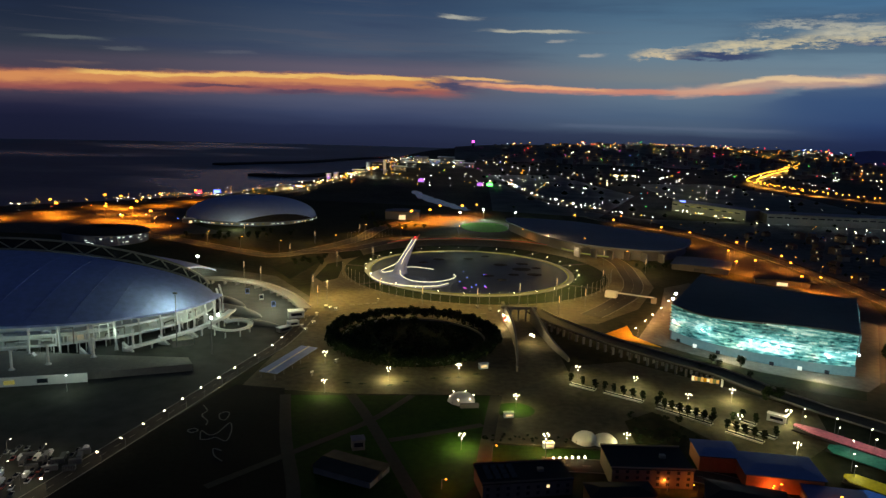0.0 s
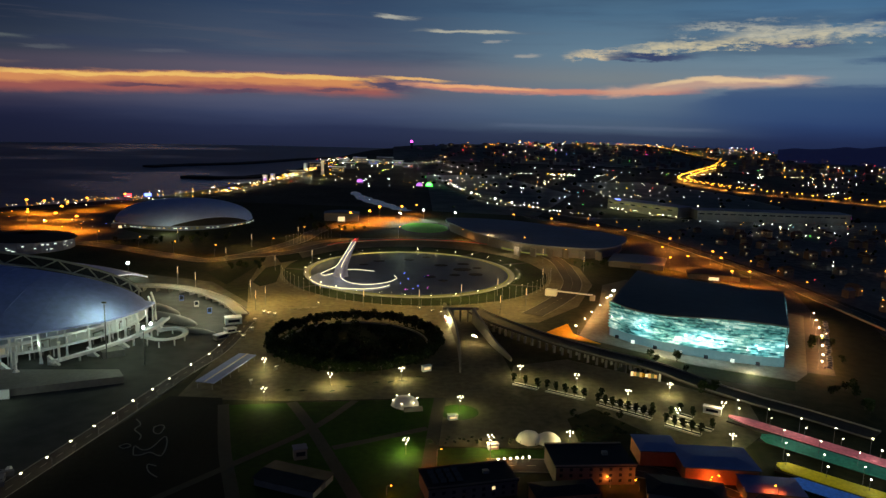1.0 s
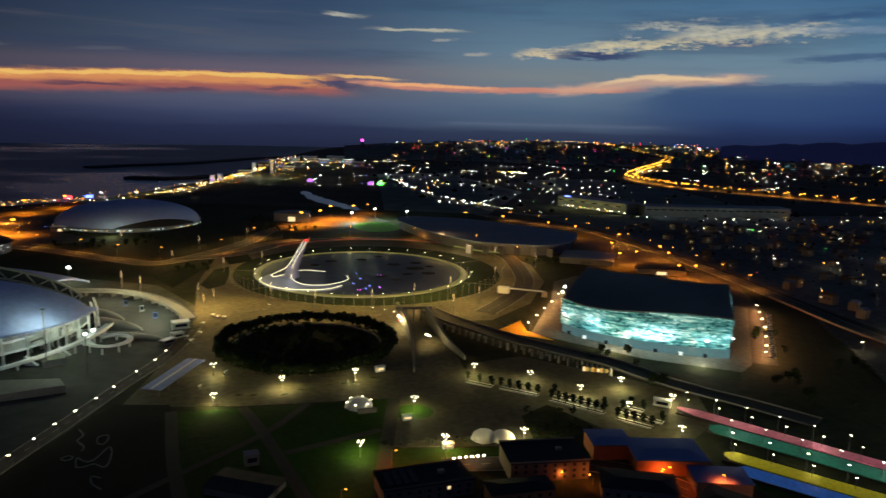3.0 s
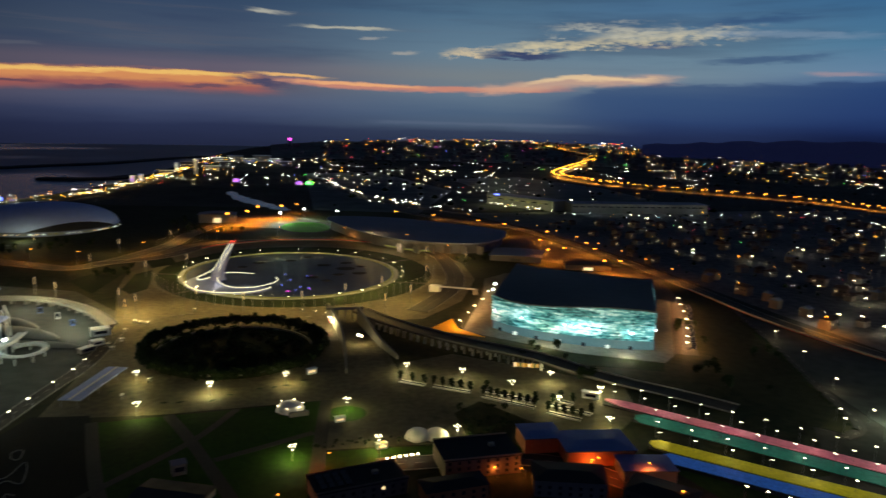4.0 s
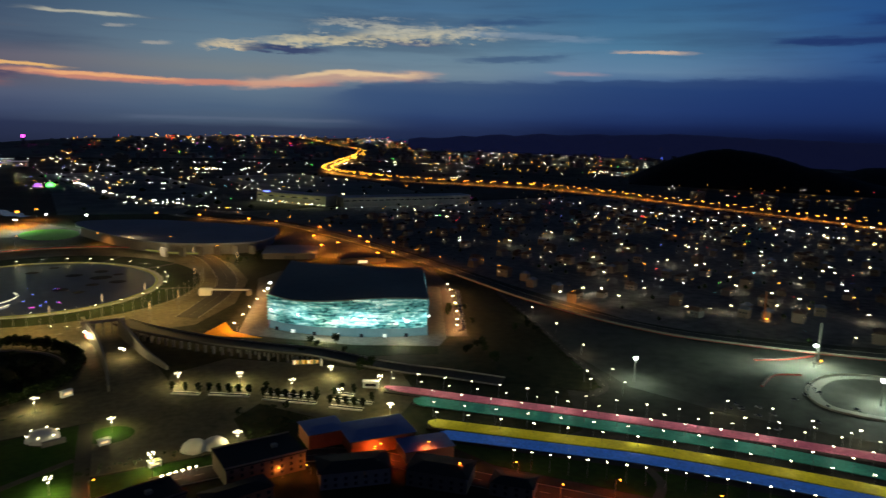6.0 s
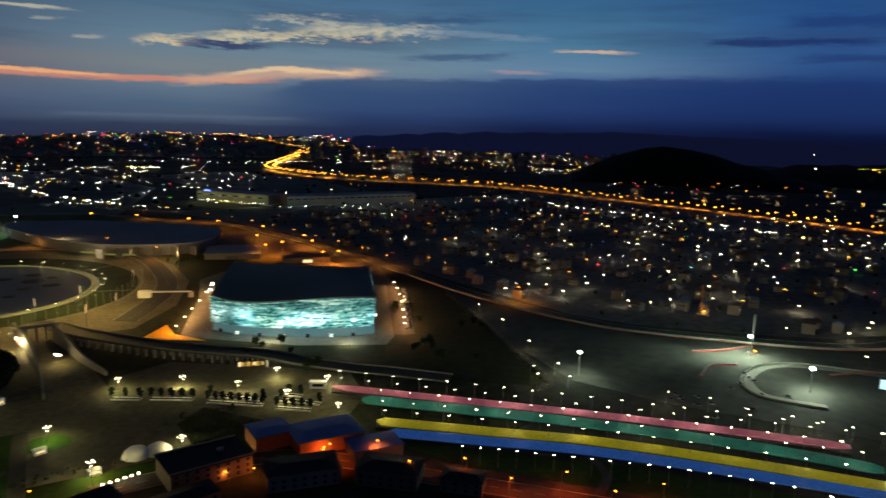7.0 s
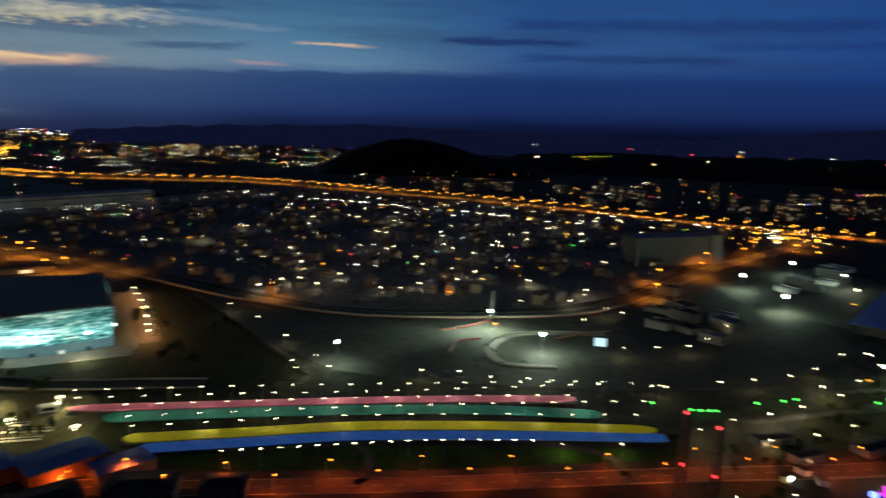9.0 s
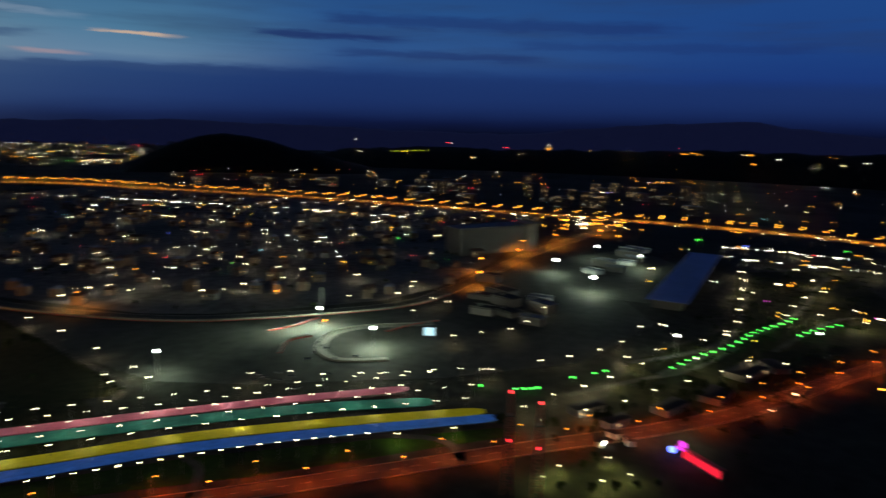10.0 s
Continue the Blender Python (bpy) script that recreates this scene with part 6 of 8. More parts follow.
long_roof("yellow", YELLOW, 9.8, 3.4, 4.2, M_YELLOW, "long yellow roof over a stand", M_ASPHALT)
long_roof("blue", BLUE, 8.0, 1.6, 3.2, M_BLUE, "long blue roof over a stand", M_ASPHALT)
stand_lamp = road_lamp(9, S_WARM, 800, (1, 0.93, 0.78), "white lamp in a row above the stands", "stand lamps", 0.50, kind="stand_lamp")
stand_lamp_dim = road_lamp(9, S_WARM, 0, (1, 0.93, 0.78), "white lamp in a row beside the stands", "stand lamps", 0.50, kind="stand_lamp")
first = True
for k, (line, off, gap, lit) in enumerate((([(234, 425), (298, 352), (358, 280), (450, 165), (475, 118)], 3, 19.5, False), ([(228, 412), (296, 334), (340, 280), (452, 155)], 0, 20, True), ([(239, 379), (291, 320), (346, 257), (425, 158)], 2, 20, True), ([(230, 362), (284, 304), (340, 242), (440, 120)], 1, 20, True), ([(223, 348), (278, 291), (330, 232), (424, 104)], 1, 20, True), ([(232, 283), (274, 239), (311, 198), (345, 150)], 0, 10, False))):
    for i, (x, y, a) in enumerate(spaced(smooth_line([(*p, 0) for p in line], 5), gap)):
        copy_thing(stand_lamp if lit and i % 2 == 0 else stand_lamp_dim, pose(x, y, 0, 0, 0, a + 90))
stand_lamp.matrix_basis, stand_lamp_dim.matrix_basis = pose(438, 186, 0), pose(470, 125, 0)

# ---- dark blocks with blue roofs near the camera ----
def block(x, y, sx, sy, h, rz, wall, roof, label, peak=0.0, lit=0, wmat=M_GLASS):
    b = thing("building", label, "building", "", (x, y, 0.05), rz)
    part("wall", Geo().box((0, 0, h / 2), (sx, sy, h)), wall, b)
    if peak:
        part("roof", Geo().add([(-sx * 0.53, -sy * 0.54, h), (sx * 0.53, -sy * 0.54, h), (sx * 0.53, sy * 0.54, h), (-sx * 0.53, sy * 0.54, h), (-sx * 0.3, 0, h + peak), (sx * 0.3, 0, h + peak)], [(0, 1, 5, 4), (2, 3, 4, 5), (0, 4, 3), (1, 2, 5), (3, 2, 1, 0)]), roof, b)
    else:
        part("roof", Geo().box((0, 0, h + 0.25), (sx + 1, sy + 1, 0.5)), roof, b)
        for y in (-sy / 2, sy / 2):
            part("parapet", Geo().box((0, y, h + 0.9), (sx + 1, 0.4, 0.9)), wall, b)
        part("roof_unit", Geo().box((sx * 0.2, 0, h + 1.3), (3, 2.4, 1.8)), M_POLE, b)
    if wmat is None:
        part("gutter", Geo().box((0, -sy * 0.54, h - 0.1), (sx * 1.06, 0.3, 0.3)), M_STEEL, b)
        return b
    n = max(2, int(sx / 5))
    for k in range(n):
        for z in [2.2 + 3.2 * q for q in range(int(h / 3.2))]:
            part("window", Geo().box((-sx / 2 + sx * (k + 0.5) / n, -sy / 2 - 0.06, z), (1.6, 0.14, 1.6)), S_WINDOW if random.random() < lit else wmat, b)
    return b


random.seed(21)
block(156, 366, 22, 20, 9, -5, M_BRICK, M_ROOF_BLUE, "brick block with a blue sheet roof", 0.4, 0, None)
block(182, 348, 38, 26, 9, -8, M_BRICK, M_ROOF_BLUE, "large brick block with a blue sheet roof", 0.5, 0, None)
block(199, 321, 28, 18, 7, -12, M_PLASTER_GREY, M_ROOF_BLUE, "grey block with a blue sheet roof", 0.4, 0, None)
block(113, 350, 42, 26, 10, 0, M_PLASTER, M_ROOF_DARK, "pale hotel block with a dark flat roof", 0, 0.0)
hotel = block(46, 334, 46, 20, 8, 10, M_PLASTER, M_ROOF_DARK, "pale hotel block with a dark flat roof and skylights", 0, 0.05)
for k in range(4):
    for y in (-4.5, 0.5, 5.5):
        part("skylight", Geo().prism([(-20 + 4.2 * k, y - 1.8), (-16.8 + 4.2 * k, y - 1.8), (-16.8 + 4.2 * k, y + 1.8), (-20 + 4.2 * k, y + 1.8)], 8.5, [8.9, 8.9, 9.5, 9.5]), M_GLASS, hotel)
block(152, 316, 36, 20, 9, -18, M_PLASTER_GREY, M_ROOF_DARK, "dark block with a low roof beside brick blocks", 1.2, 0.0)
block(190, 290, 32, 20, 9, -48, M_PLASTER_GREY, M_ROOF_DARK, "grey apartment block with a dark roof", 1.2, 0.0)
block(92, 320, 32, 14, 8, 5, M_BRICK, M_ROOF_DARK, "low brick block lit orange", 1.5, 0.1)
block(216, 262, 22, 14, 7, -50, M_PLASTER_GREY, M_ROOF_DARK, "small grey block beside the lower street", 1.2, 0.0)
low = road_lamp(11, S_SODIUM, 0, (1, 0.2, 0.03), "sodium lamp beside the lower street", "lower street lamps", 0.6)
LOW = [(62, 364), (32, 357)]
LOW += [(x + (7 if i % 2 else -7) * math.sin(radians(a)), y - (7 if i % 2 else -7) * math.cos(radians(a))) for i, (x, y, a) in enumerate(spaced(RED_ROAD, 25)) if 165 < x < 720]
glow_lamp(low, (2.2, 0, 10.4), 14500, (1, 0.11, 0.008), 0.4, 156)
low.matrix_basis = pose(*LOW[0], 0)
for i, (x, y) in enumerate(LOW[1:]):
    copy_thing(low, pose(x, y, 0, 0, 0, 50 * i))
dim = road_lamp(5, S_SODIUM, 1600, (1, 0.24, 0.03), "low sodium lamp between the brick blocks", "yard lamps", 0.5, kind="yard_lamp")
dim.matrix_basis = pose(170, 331, 0)
for x, y in ((134, 330), (212, 294), (5, 330), (176, 333), (120, 334)):
    copy_thing(dim, pose(x, y, 0, 0, 0, x))
for i in range(6):
    b = thing("wall_lamp", "warm globe lamp on a low wall", "lamp", "terrace globes", (66 + 3.5 * i, 361 + 0.4 * i, 0.1))
    part("post", Geo().cyl((0, 0, 0), 0.15, 2.6, 6), M_POLE, b)
    part("globe", Geo().ball((0, 0, 3), 0.6, 6, 4), S_WARM, b)

# ---- lattice towers with red lights ----
def lattice(x, y, h, rz):
    t = thing("lattice_tower", "dark steel lattice mast with red warning lights", "mast", "lattice masts", (x, y, 0), rz)
    corners = [(-1, -1), (1, -1), (1, 1), (-1, 1)]
    for cx, cy in corners:
        part("leg", Geo().tube([(cx * 2.6, cy * 2.6, 0), (cx * 1.1, cy * 1.1, h)], 0.36, 5), M_MAST, t)
    for k in range(int(h / 4)):
        z0, z1 = k * 4, k * 4 + 4
        w0, w1 = 2.6 - 1.5 * z0 / h, 2.6 - 1.5 * z1 / h
        for i in range(4):
            a, b = corners[i], corners[(i + 1) % 4]
            part("brace", Geo().tube([(a[0] * w0, a[1] * w0, z0), (b[0] * w1, b[1] * w1, z1)], 0.18, 4), M_MAST, t)
            part("tie", Geo().tube([(a[0] * w1, a[1] * w1, z1), (b[0] * w1, b[1] * w1, z1)], 0.18, 4), M_MAST, t)
    for z in (h * 0.52, h):
        part("warning_light", Geo().ball((0, 0, z + 0.4), 0.75, 6, 4), S_RED, t)
    part("platform", Geo().box((0, 0, h * 0.78), (4, 4, 0.4)), M_STEEL, t)
    return t


lattice(325, 69, 54, 15)
lattice(326, 54, 50, 15)
# neon-lit ride
S_NEON = shine("red_neon_glow", (1.0, 0.02, 0.05), 1.05)
S_NEON_PINK = shine("magenta_neon_glow", (0.9, 0.05, 0.85), 1.6)
ride = thing("neon_ride", "neon ride with red and magenta light walls", "ride", loc=(396, -20, 0.1), rz=44)
part("wall", Geo().box((-8, 0, 3.2), (34, 2.2, 6.4)), M_STEEL, ride)
for k in range(9):
    part("red_neon", Geo().box((-22 + 3.1 * k, 1.25, 3.6), (2.7, 0.3, 4.4)).box((-22 + 3.1 * k, -1.25, 3.6), (2.7, 0.3, 4.4)), S_NEON, ride)
part("roof_rail", Geo().box((-10, 0, 6.6), (28, 2.6, 0.4)), M_CAR_RED, ride)
part("magenta_neon", Geo().box((6, 0, 8), (5, 0.5, 3.2)).box((6, 1.0, 5.5), (6.5, 0.5, 1.6)).box((6, -0.8, 5.8), (4, 0.5, 1.2)), S_NEON_PINK, ride)
part("blue_neon", Geo().box((11, 3, 3.4), (3, 2.4, 2.6)), S_BLUE, ride)
glow_lamp(ride, (0, 6, 9), 2500, (1, 0.15, 0.4), 1)
for x, y, rz in ((407, 14, 20), (413, 24, 60), (399, 30, -10)):
    kiosk(x, y, 7, 4, 3.4, rz, M_WHITE, M_ROOF_DARK, "white funfair booth with a bright counter", S_WHITE)
glow_lamp(ride, (18, -14, 6), 5000, (1, 0.86, 0.6), 0.6)
for x, y, sx, sy, rz in ((505, -38, 26, 16, -20), (566, -62, 34, 18, -30), (590, -84, 22, 14, 30), (446, 44, 24, 10, -40), (432, 24, 20, 9, -35), (470, -8, 26, 12, -30)):
    block(x, y, sx, sy, 5, rz, M_PLASTER_GREY, M_ROOF_DARK, "low park pavilion with a dark roof", 0.8, 0.12)
for i in range(34):
    k = random.uniform(0.5, 0.95)
    u = random.random()
    copy_thing(yard_tree, pose(388 + 150 * u + random.uniform(-16, 16), 74 - 108 * u + random.uniform(-26, 26), 0.05, 0, 0, random.uniform(0, 360)) @ Matrix.Diagonal((k, k, k, 1)))
for x, y in ((352, 6), (346, 16), (358, -4), (340, 28), (336, 44), (364, 36), (376, 30)):
    copy_thing(yard_tree, pose(x, y, 0.05, 0, 0, 13 * x) @ Matrix.Diagonal((0.7, 0.7, 0.7, 1)))
funfair = road_lamp(5, S_WARM, 3200, (0.9, 0.95, 0.25), "small yellow-green lamp between funfair trees", "funfair lamps", 0.5, kind="funfair_lamp")
funfair.matrix_basis = pose(356, 10, 0.05)
for x, y in ((344, 22), (337, 52), (372, 22), (352, 46)):
    copy_thing(funfair, pose(x, y, 0.05, 0, 0, 30))
path_low = road_lamp(7, S_WARM, 2400, (1, 0.78, 0.42), "warm lamp on the lawn beside the lower street", "lower lawn lamps", 0.55, kind="lawn_lamp")
path_low.matrix_basis = pose(402, 66, 0.05)
for x, y in ((430, 42), (455, 20), (484, 2), (512, -20), (420, 80), (448, 66), (545, -44), (580, -66), (372, 112), (352, 140)):
    copy_thing(path_low, pose(x, y, 0.05, 0, 0, 30))
# big screen
scr = thing("video_screen", "bright pale blue video screen on legs", "screen", loc=(554, 193, 0), rz=-72)
part("screen", Geo().box((0, 0, 7), (9, 0.4, 7)), shine("screen_glow", (0.55, 0.90, 1.0), 1.3), scr)
part("frame", Geo().box((0, 0.5, 7), (10, 0.5, 8)), M_STEEL, scr)
for x in (-3.5, 3.5):
    part("leg", Geo().box((x, 0.5, 1.5), (0.5, 0.5, 3.2)), M_STEEL, scr)

# ---- high masts over the infield and paddock ----
def high_mast(x, y, h, watts, r, aim=None):
    m = thing("floodlight_mast", "tall mast with a glaring white floodlight head", "floodlight mast", "floodlight masts", (x, y, 0))
    part("pole", Geo().cyl((0, 0, 0), 0.4, h, 8, 0.25), M_POLE, m)
    part("head", Geo().ball((0, 0, h + 0.5), r, 8, 5, 0, 0.7), S_WHITE, m)
    part("crown", Geo().cyl((0, 0, h - 0.6), 1.2, 0.4, 10), M_POLE, m)
    glow_lamp(m, (0, 0, h - 2.4), watts * 2.2, (0.78, 1.0, 0.74), 0.8)
    if aim:
        beam = glow_lamp(m, (0, 0, h - 2.4), watts * 7, (0.78, 1.0, 0.74), 0.8, 74)
        beam.rotation_euler = Vector((aim[0] - x, aim[1] - y, -h)).to_track_quat("-Z", "Y").to_euler()


for x, y, w, r in ((546, 295, 80000, 1.8), (509, 226, 50000, 2.0), (393, 343, 16000, 1.5), (877, 139, 24000, 2.6), (791, 82, 36000, 2.6), (1008, 102, 22000, 2.2), (591, -10, 6000, 1.5), (-280, 810, 12000, 2.0), (37, 1291, 70000, 1.9), (83, 1347, 26000, 1.9), (140, 1313, 70000, 1.9), (960, 40, 18000, 1.5)):
    high_mast(x, y, 18, w, r, (485, 345) if x == 546 else None)
barrier = thing("track_barrier", "white and red safety barrier along the track bend", "barrier")
BL = [p for p in TRACK if 470 < p[0] < 720 and 225 < p[1] < 720]
part("barrier_wall", Geo().slab(BL, 1.1, 0.2, 2.4, 0, 10.5), M_KERB, barrier)
part("red_stripe", Geo().slab(BL, 0.7, 0.2, 0.9, 0, 10.7), M_RED, barrier)
LOOP = smooth_line([(600, 205, 0), (585, 226, 0), (563, 258, 0), (540, 272, 0), (515, 272, 0), (490, 262, 0), (476, 240, 0), (492, 206, 0)], 6)
setting("road_loop", Geo().slab(LOOP, 7, -0.1, 0.3), M_CONCRETE, "pale concrete loop of the infield", "road")
setting("kerb_loop", Geo().slab(LOOP, 0.8, 0.0, 1.4, 0, 5.2), M_KERB, "white barrier round the loop", "barrier")

# ---- town ----
def house(sx, sy, h, roof_h, wall, roof, lit):
    t = thing("house", "small plastered house with a pitched roof", "house", "houses of the district")
    part("wall", Geo().box((0, 0, h / 2), (sx, sy, h)), wall, t)
    part("roof", Geo().add([(-sx * 0.55, -sy * 0.56, h - 0.1), (sx * 0.55, -sy * 0.56, h - 0.1), (sx * 0.55, sy * 0.56, h - 0.1), (-sx * 0.55, sy * 0.56, h - 0.1), (-sx * 0.35, 0, h + roof_h), (sx * 0.35, 0, h + roof_h)], [(0, 1, 5, 4), (2, 3, 4, 5), (0, 4, 3), (1, 2, 5), (3, 2, 1, 0)]), roof, t)
    for k in range(3):
        part("window", Geo().box((-sx * 0.3 + sx * 0.3 * k, -sy / 2 - 0.06, h * 0.6), (1.4, 0.14, 1.5)), S_WINDOW if k < lit else M_GLASS, t)
    part("door", Geo().box((sx * 0.12, -sy / 2 - 0.06, 1.05), (1.0, 0.14, 2.1)), M_STEEL, t)
    return t


random.seed(33)
HOUSES = [house(12, 9, 6, 3, M_PLASTER, M_TILE, 0), house(14, 10, 7, 3, M_PLASTER_GREY, M_TILE, 1), house(10, 9, 9, 2.5, M_PLASTER, M_ROOF_SLATE, 0), house(16, 11, 10, 3, M_PLASTER, M_TILE, 1)]
for h in HOUSES:
    h.matrix_basis = pose(640 + 18 * HOUSES.index(h), 640, 0, 0, 0, 200)


def right_of_track(x, y):
    xt = np.interp(y, [225, 262, 322, 395, 445, 510, 590, 690, 850, 1040, 1225], [760, 650, 590, 535, 512, 498, 490, 492, 494, 478, 440])
    return x > xt + 30


def beside_highway(x, y):
    xh = np.interp(y, [-344, -204, 73, 315, 602, 870, 1180, 1560], [1365, 1430, 1462, 1470, 1490, 1490, 1465, 1430])
    return xh - x


town = []
tries = 0
while len(town) < 250 and tries < 6000:
    tries += 1
    x, y = random.uniform(520, 1400), random.uniform(240, 1250)
    if not right_of_track(x, y) or beside_highway(x, y) < 40 or y < 235 + (x - 650) * -0.02:
        continue
    if any(abs(x - a) + abs(y - b) < 20 for a, b in town):
        continue
    town.append((x, y))
    copy_thing(random.choice(HOUSES), pose(x, y, 0, 0, 0, 200 + random.choice((0, 90, 180)) + random.uniform(-12, 12)))


def apartment(floors, bays, wall, seed):
    random.seed(seed)
    a = thing("apartment_building", "grey apartment block with a few lit windows", "apartment building", "apartment blocks")
    w, h = bays * 4.2, floors * 3.0
    part("wall", Geo().box((0, 0, h / 2), (w, 13, h)), wall, a)
    part("roof", Geo().box((0, 0, h + 0.3), (w + 0.8, 13.8, 0.6)), M_ROOF_SLATE, a)
    part("lift_room", Geo().box((0, 0, h + 1.8), (5, 4, 2.6)), wall, a)
    dark = Geo()
    for k in range(bays):
        for f in range(floors):
            r = random.random()
            spot, size = (-w / 2 + 4.2 * (k + 0.5), -6.56, 1.7 + 3 * f), (2.0, 0.16, 1.5)
            if r < 0.08:
                part("lit_window", Geo().box(spot, size), S_WINDOW if r < 0.055 else S_WINDOW_COOL, a)
            else:
                dark.box(spot, size)
    tagged(part("facade_glazing", dark, M_GLASS, a), kind="stuff")
    return a


APTS = [apartment(9, 6, M_PLASTER_GREY, 1), apartment(12, 4, M_PLASTER, 2), apartment(7, 8, M_PLASTER_GREY, 3)]
random.seed(6)
n = 0
for i in range(400):
    if n >= 40:
        break
    a, r = random.uniform(52, 92), random.uniform(1620, 2150)
    x, y = r * math.sin(radians(a)), r * math.cos(radians(a))
    if beside_highway(x, y) > -50:
        continue
    n += 1
    m = pose(x, y, 0, 0, 0, -a + random.uniform(-25, 25))
    if n <= 3:
        APTS[n - 1].matrix_basis = m
    else:
        copy_thing(random.choice(APTS), m)
big = block(996, 262, 118, 40, 38, -39, M_PLASTER_GREY, M_ROOF_SLATE, "large grey slab building beside the road", 0, 0.0, None)
part("annex", Geo().box((66, -8, 20), (18, 34, 42)), M_CONCRETE, big)
# long blue-roofed pit building, paddock boxes, long lit halls
M_ROOF_NAVY = paint("navy_sheet_roof", (0.13, 0.19, 0.55), 0.5, grain=0.2, scale=0.1)
pit = thing("pit_building", "long building with a dark blue roof", "building", loc=(916, -22, 0.1), rz=-8)
part("wall", Geo().box((0, 0, 4), (330, 30, 8)), M_PLASTER_GREY, pit)
part("roof", Geo().box((0, 0, 8.4), (330, 42, 0.8)), M_ROOF_NAVY, pit, "dark blue flat roof")
for i in range(24):
    part("garage_door", Geo().box((-155 + 13.4 * i, 15.1, 2.5), (8, 0.3, 4.4)), M_STEEL, pit)
for i, (x, y, s) in enumerate(((661, 150, 16), (655, 172, 14), (700, 160, 18), (715, 190, 16), (740, 175, 20), (800, 205, 16), (905, 95, 14), (930, 70, 14), (960, 85, 18), (985, 60, 14), (1015, 50, 16), (1050, 60, 20), (1100, 55, 22), (640, 120, 14), (690, 120, 16), (730, 130, 14))):
    block(x, y, s * 1.6, s, 5 + (i % 3) * 2, 60 + 20 * (i % 2), M_WHITE if i > 5 and i % 3 == 0 else M_PLASTER_GREY, M_ROOF_DARK if i < 6 else M_ROOF_SLATE, "white paddock cabin under floodlights" if i > 5 else "low grey track building on asphalt", 0, 0.05)
for (x0, y0), (x1, y1), h, wall, label, power in (((542, 1600), (640, 1440), 22, M_CONCRETE, "long low shopping hall with lit front", 7000), ((655, 1430), (965, 1395), 20, M_CONCRETE, "long grey depot hall", 0)):
    L = math.hypot(x1 - x0, y1 - y0)
    b = thing("depot_hall", label, "hall", "", ((x0 + x1) / 2, (y0 + y1) / 2, 0.1), math.degrees(math.atan2(y1 - y0, x1 - x0)))
    part("wall", Geo().box((0, 0, h / 2), (L, 50, h)), wall, b)
    part("roof", Geo().box((0, 0, h + 0.4), (L + 2, 52, 0.8)), M_ROOF_SLATE, b)
    for i in range(int(L / 16)):
        part("window_band", Geo().box((-L / 2 + 16 * i + 8, -25.1, h * 0.7), (11, 0.2, 2.2)), S_RIM if power and i % 2 else M_GLASS, b)
    part("sign_box", Geo().box((-L * 0.35, -25.5, h + 2), (14, 0.8, 3)), S_BLUE if power else M_STEEL, b)
    for k in (-0.4, -0.15, 0.1, 0.4):
        glow_lamp(b, (L * k, -52, 14), power or 3500, (0.95, 1.0, 0.45) if power else (0.75, 0.95, 1.0), 1)
# hotels by the shore
S_DIM_BLUE = shine("blue_facade_light", (0.12, 0.20, 1.0), 1.2)
S_VIOLET = shine("violet_facade_light", (0.55, 0.18, 1.0), 1.4)
random.seed(33)
for i, (x, y, w, d, h, mt) in enumerate(((-154, 3060, 46, 30, 20, S_WINDOW_COOL), (-90, 3150, 60, 34, 24, S_WINDOW), (-30, 3050, 44, 26, 18, S_DIM_BLUE), (20, 3170, 70, 40, 26, S_WINDOW_COOL), (75, 3020, 40, 28, 20, S_VIOLET), (110, 2880, 40, 24, 18, S_DIM_BLUE), (-194, 2430, 9, 9, 46, S_WINDOW), (-265, 2570, 12, 12, 28, S_WINDOW_COOL), (-330, 2090, 12, 10, 20, S_VIOLET), (-318, 2150, 12, 10, 20, S_DIM_BLUE), (-270, 2330, 40, 20, 18, S_WINDOW), (-235, 2650, 50, 22, 26, S_WINDOW), (-150, 2560, 44, 22, 18, S_WINDOW), (-120, 2760, 40, 22, 22, S_WINDOW_COOL))):
    b = thing("hotel", "slim lit tower by the shore" if w < 15 else "shore hotel with light bands and pale roof", "hotel", "shore hotels", (x, y, 0), random.uniform(-14, 14))
    part("wall", Geo().box((0, 0, h / 2), (w, d, h)), M_PLASTER_GREY if w > 15 else M_WHITE, b)
    part("roof", Geo().box((0, 0, h + 0.6), (w + 3, d + 3, 1.2)), M_WHITE, b)
    n = max(1, int(w / 8))
    for k in range(n):
        for f in range(2 if w > 15 else 5):
            if w < 15 or random.random() < 0.55:
                part("light_band", Geo().box((-w / 2 + w * (k + 0.5) / n, -d / 2 - 0.3, h * (0.3 + (0.35 if w > 15 else 0.15) * f)), (w / n * random.uniform(0.4, 0.85), 0.4, 1.6)), mt if random.random() < 0.7 else S_WINDOW, b)
    if i % 2 == 0:
        glow_lamp(b, (0, -d / 2 - 14, h + 8), 26000 if i < 6 else 9000, (0.85, 1.0, 0.85) if i < 6 else (1, 0.9, 0.4), 2)
for x, y, mt in ((112, 2039, S_VIOLET), (140, 2045, S_GREEN), (-60, 2120, S_VIOLET)):
    b = thing("lit_pavilion", "small domed pavilion lit in colour", "pavilion", "lit pavilions", (x, y, 0))
    part("dome", Geo().ball((0, 0, 5), 9, 12, 8, 0, 0.8), mt, b)
    part("base", Geo().cyl((0, 0, 0), 10, 3, 16), M_CONCRETE, b)
tower = thing("sign_tower", "tall tower with a magenta lit top", "tower", loc=(190, 4420, 20))
part("shaft", Geo().box((0, 0, 18), (14, 14, 36)), M_STEEL, tower)
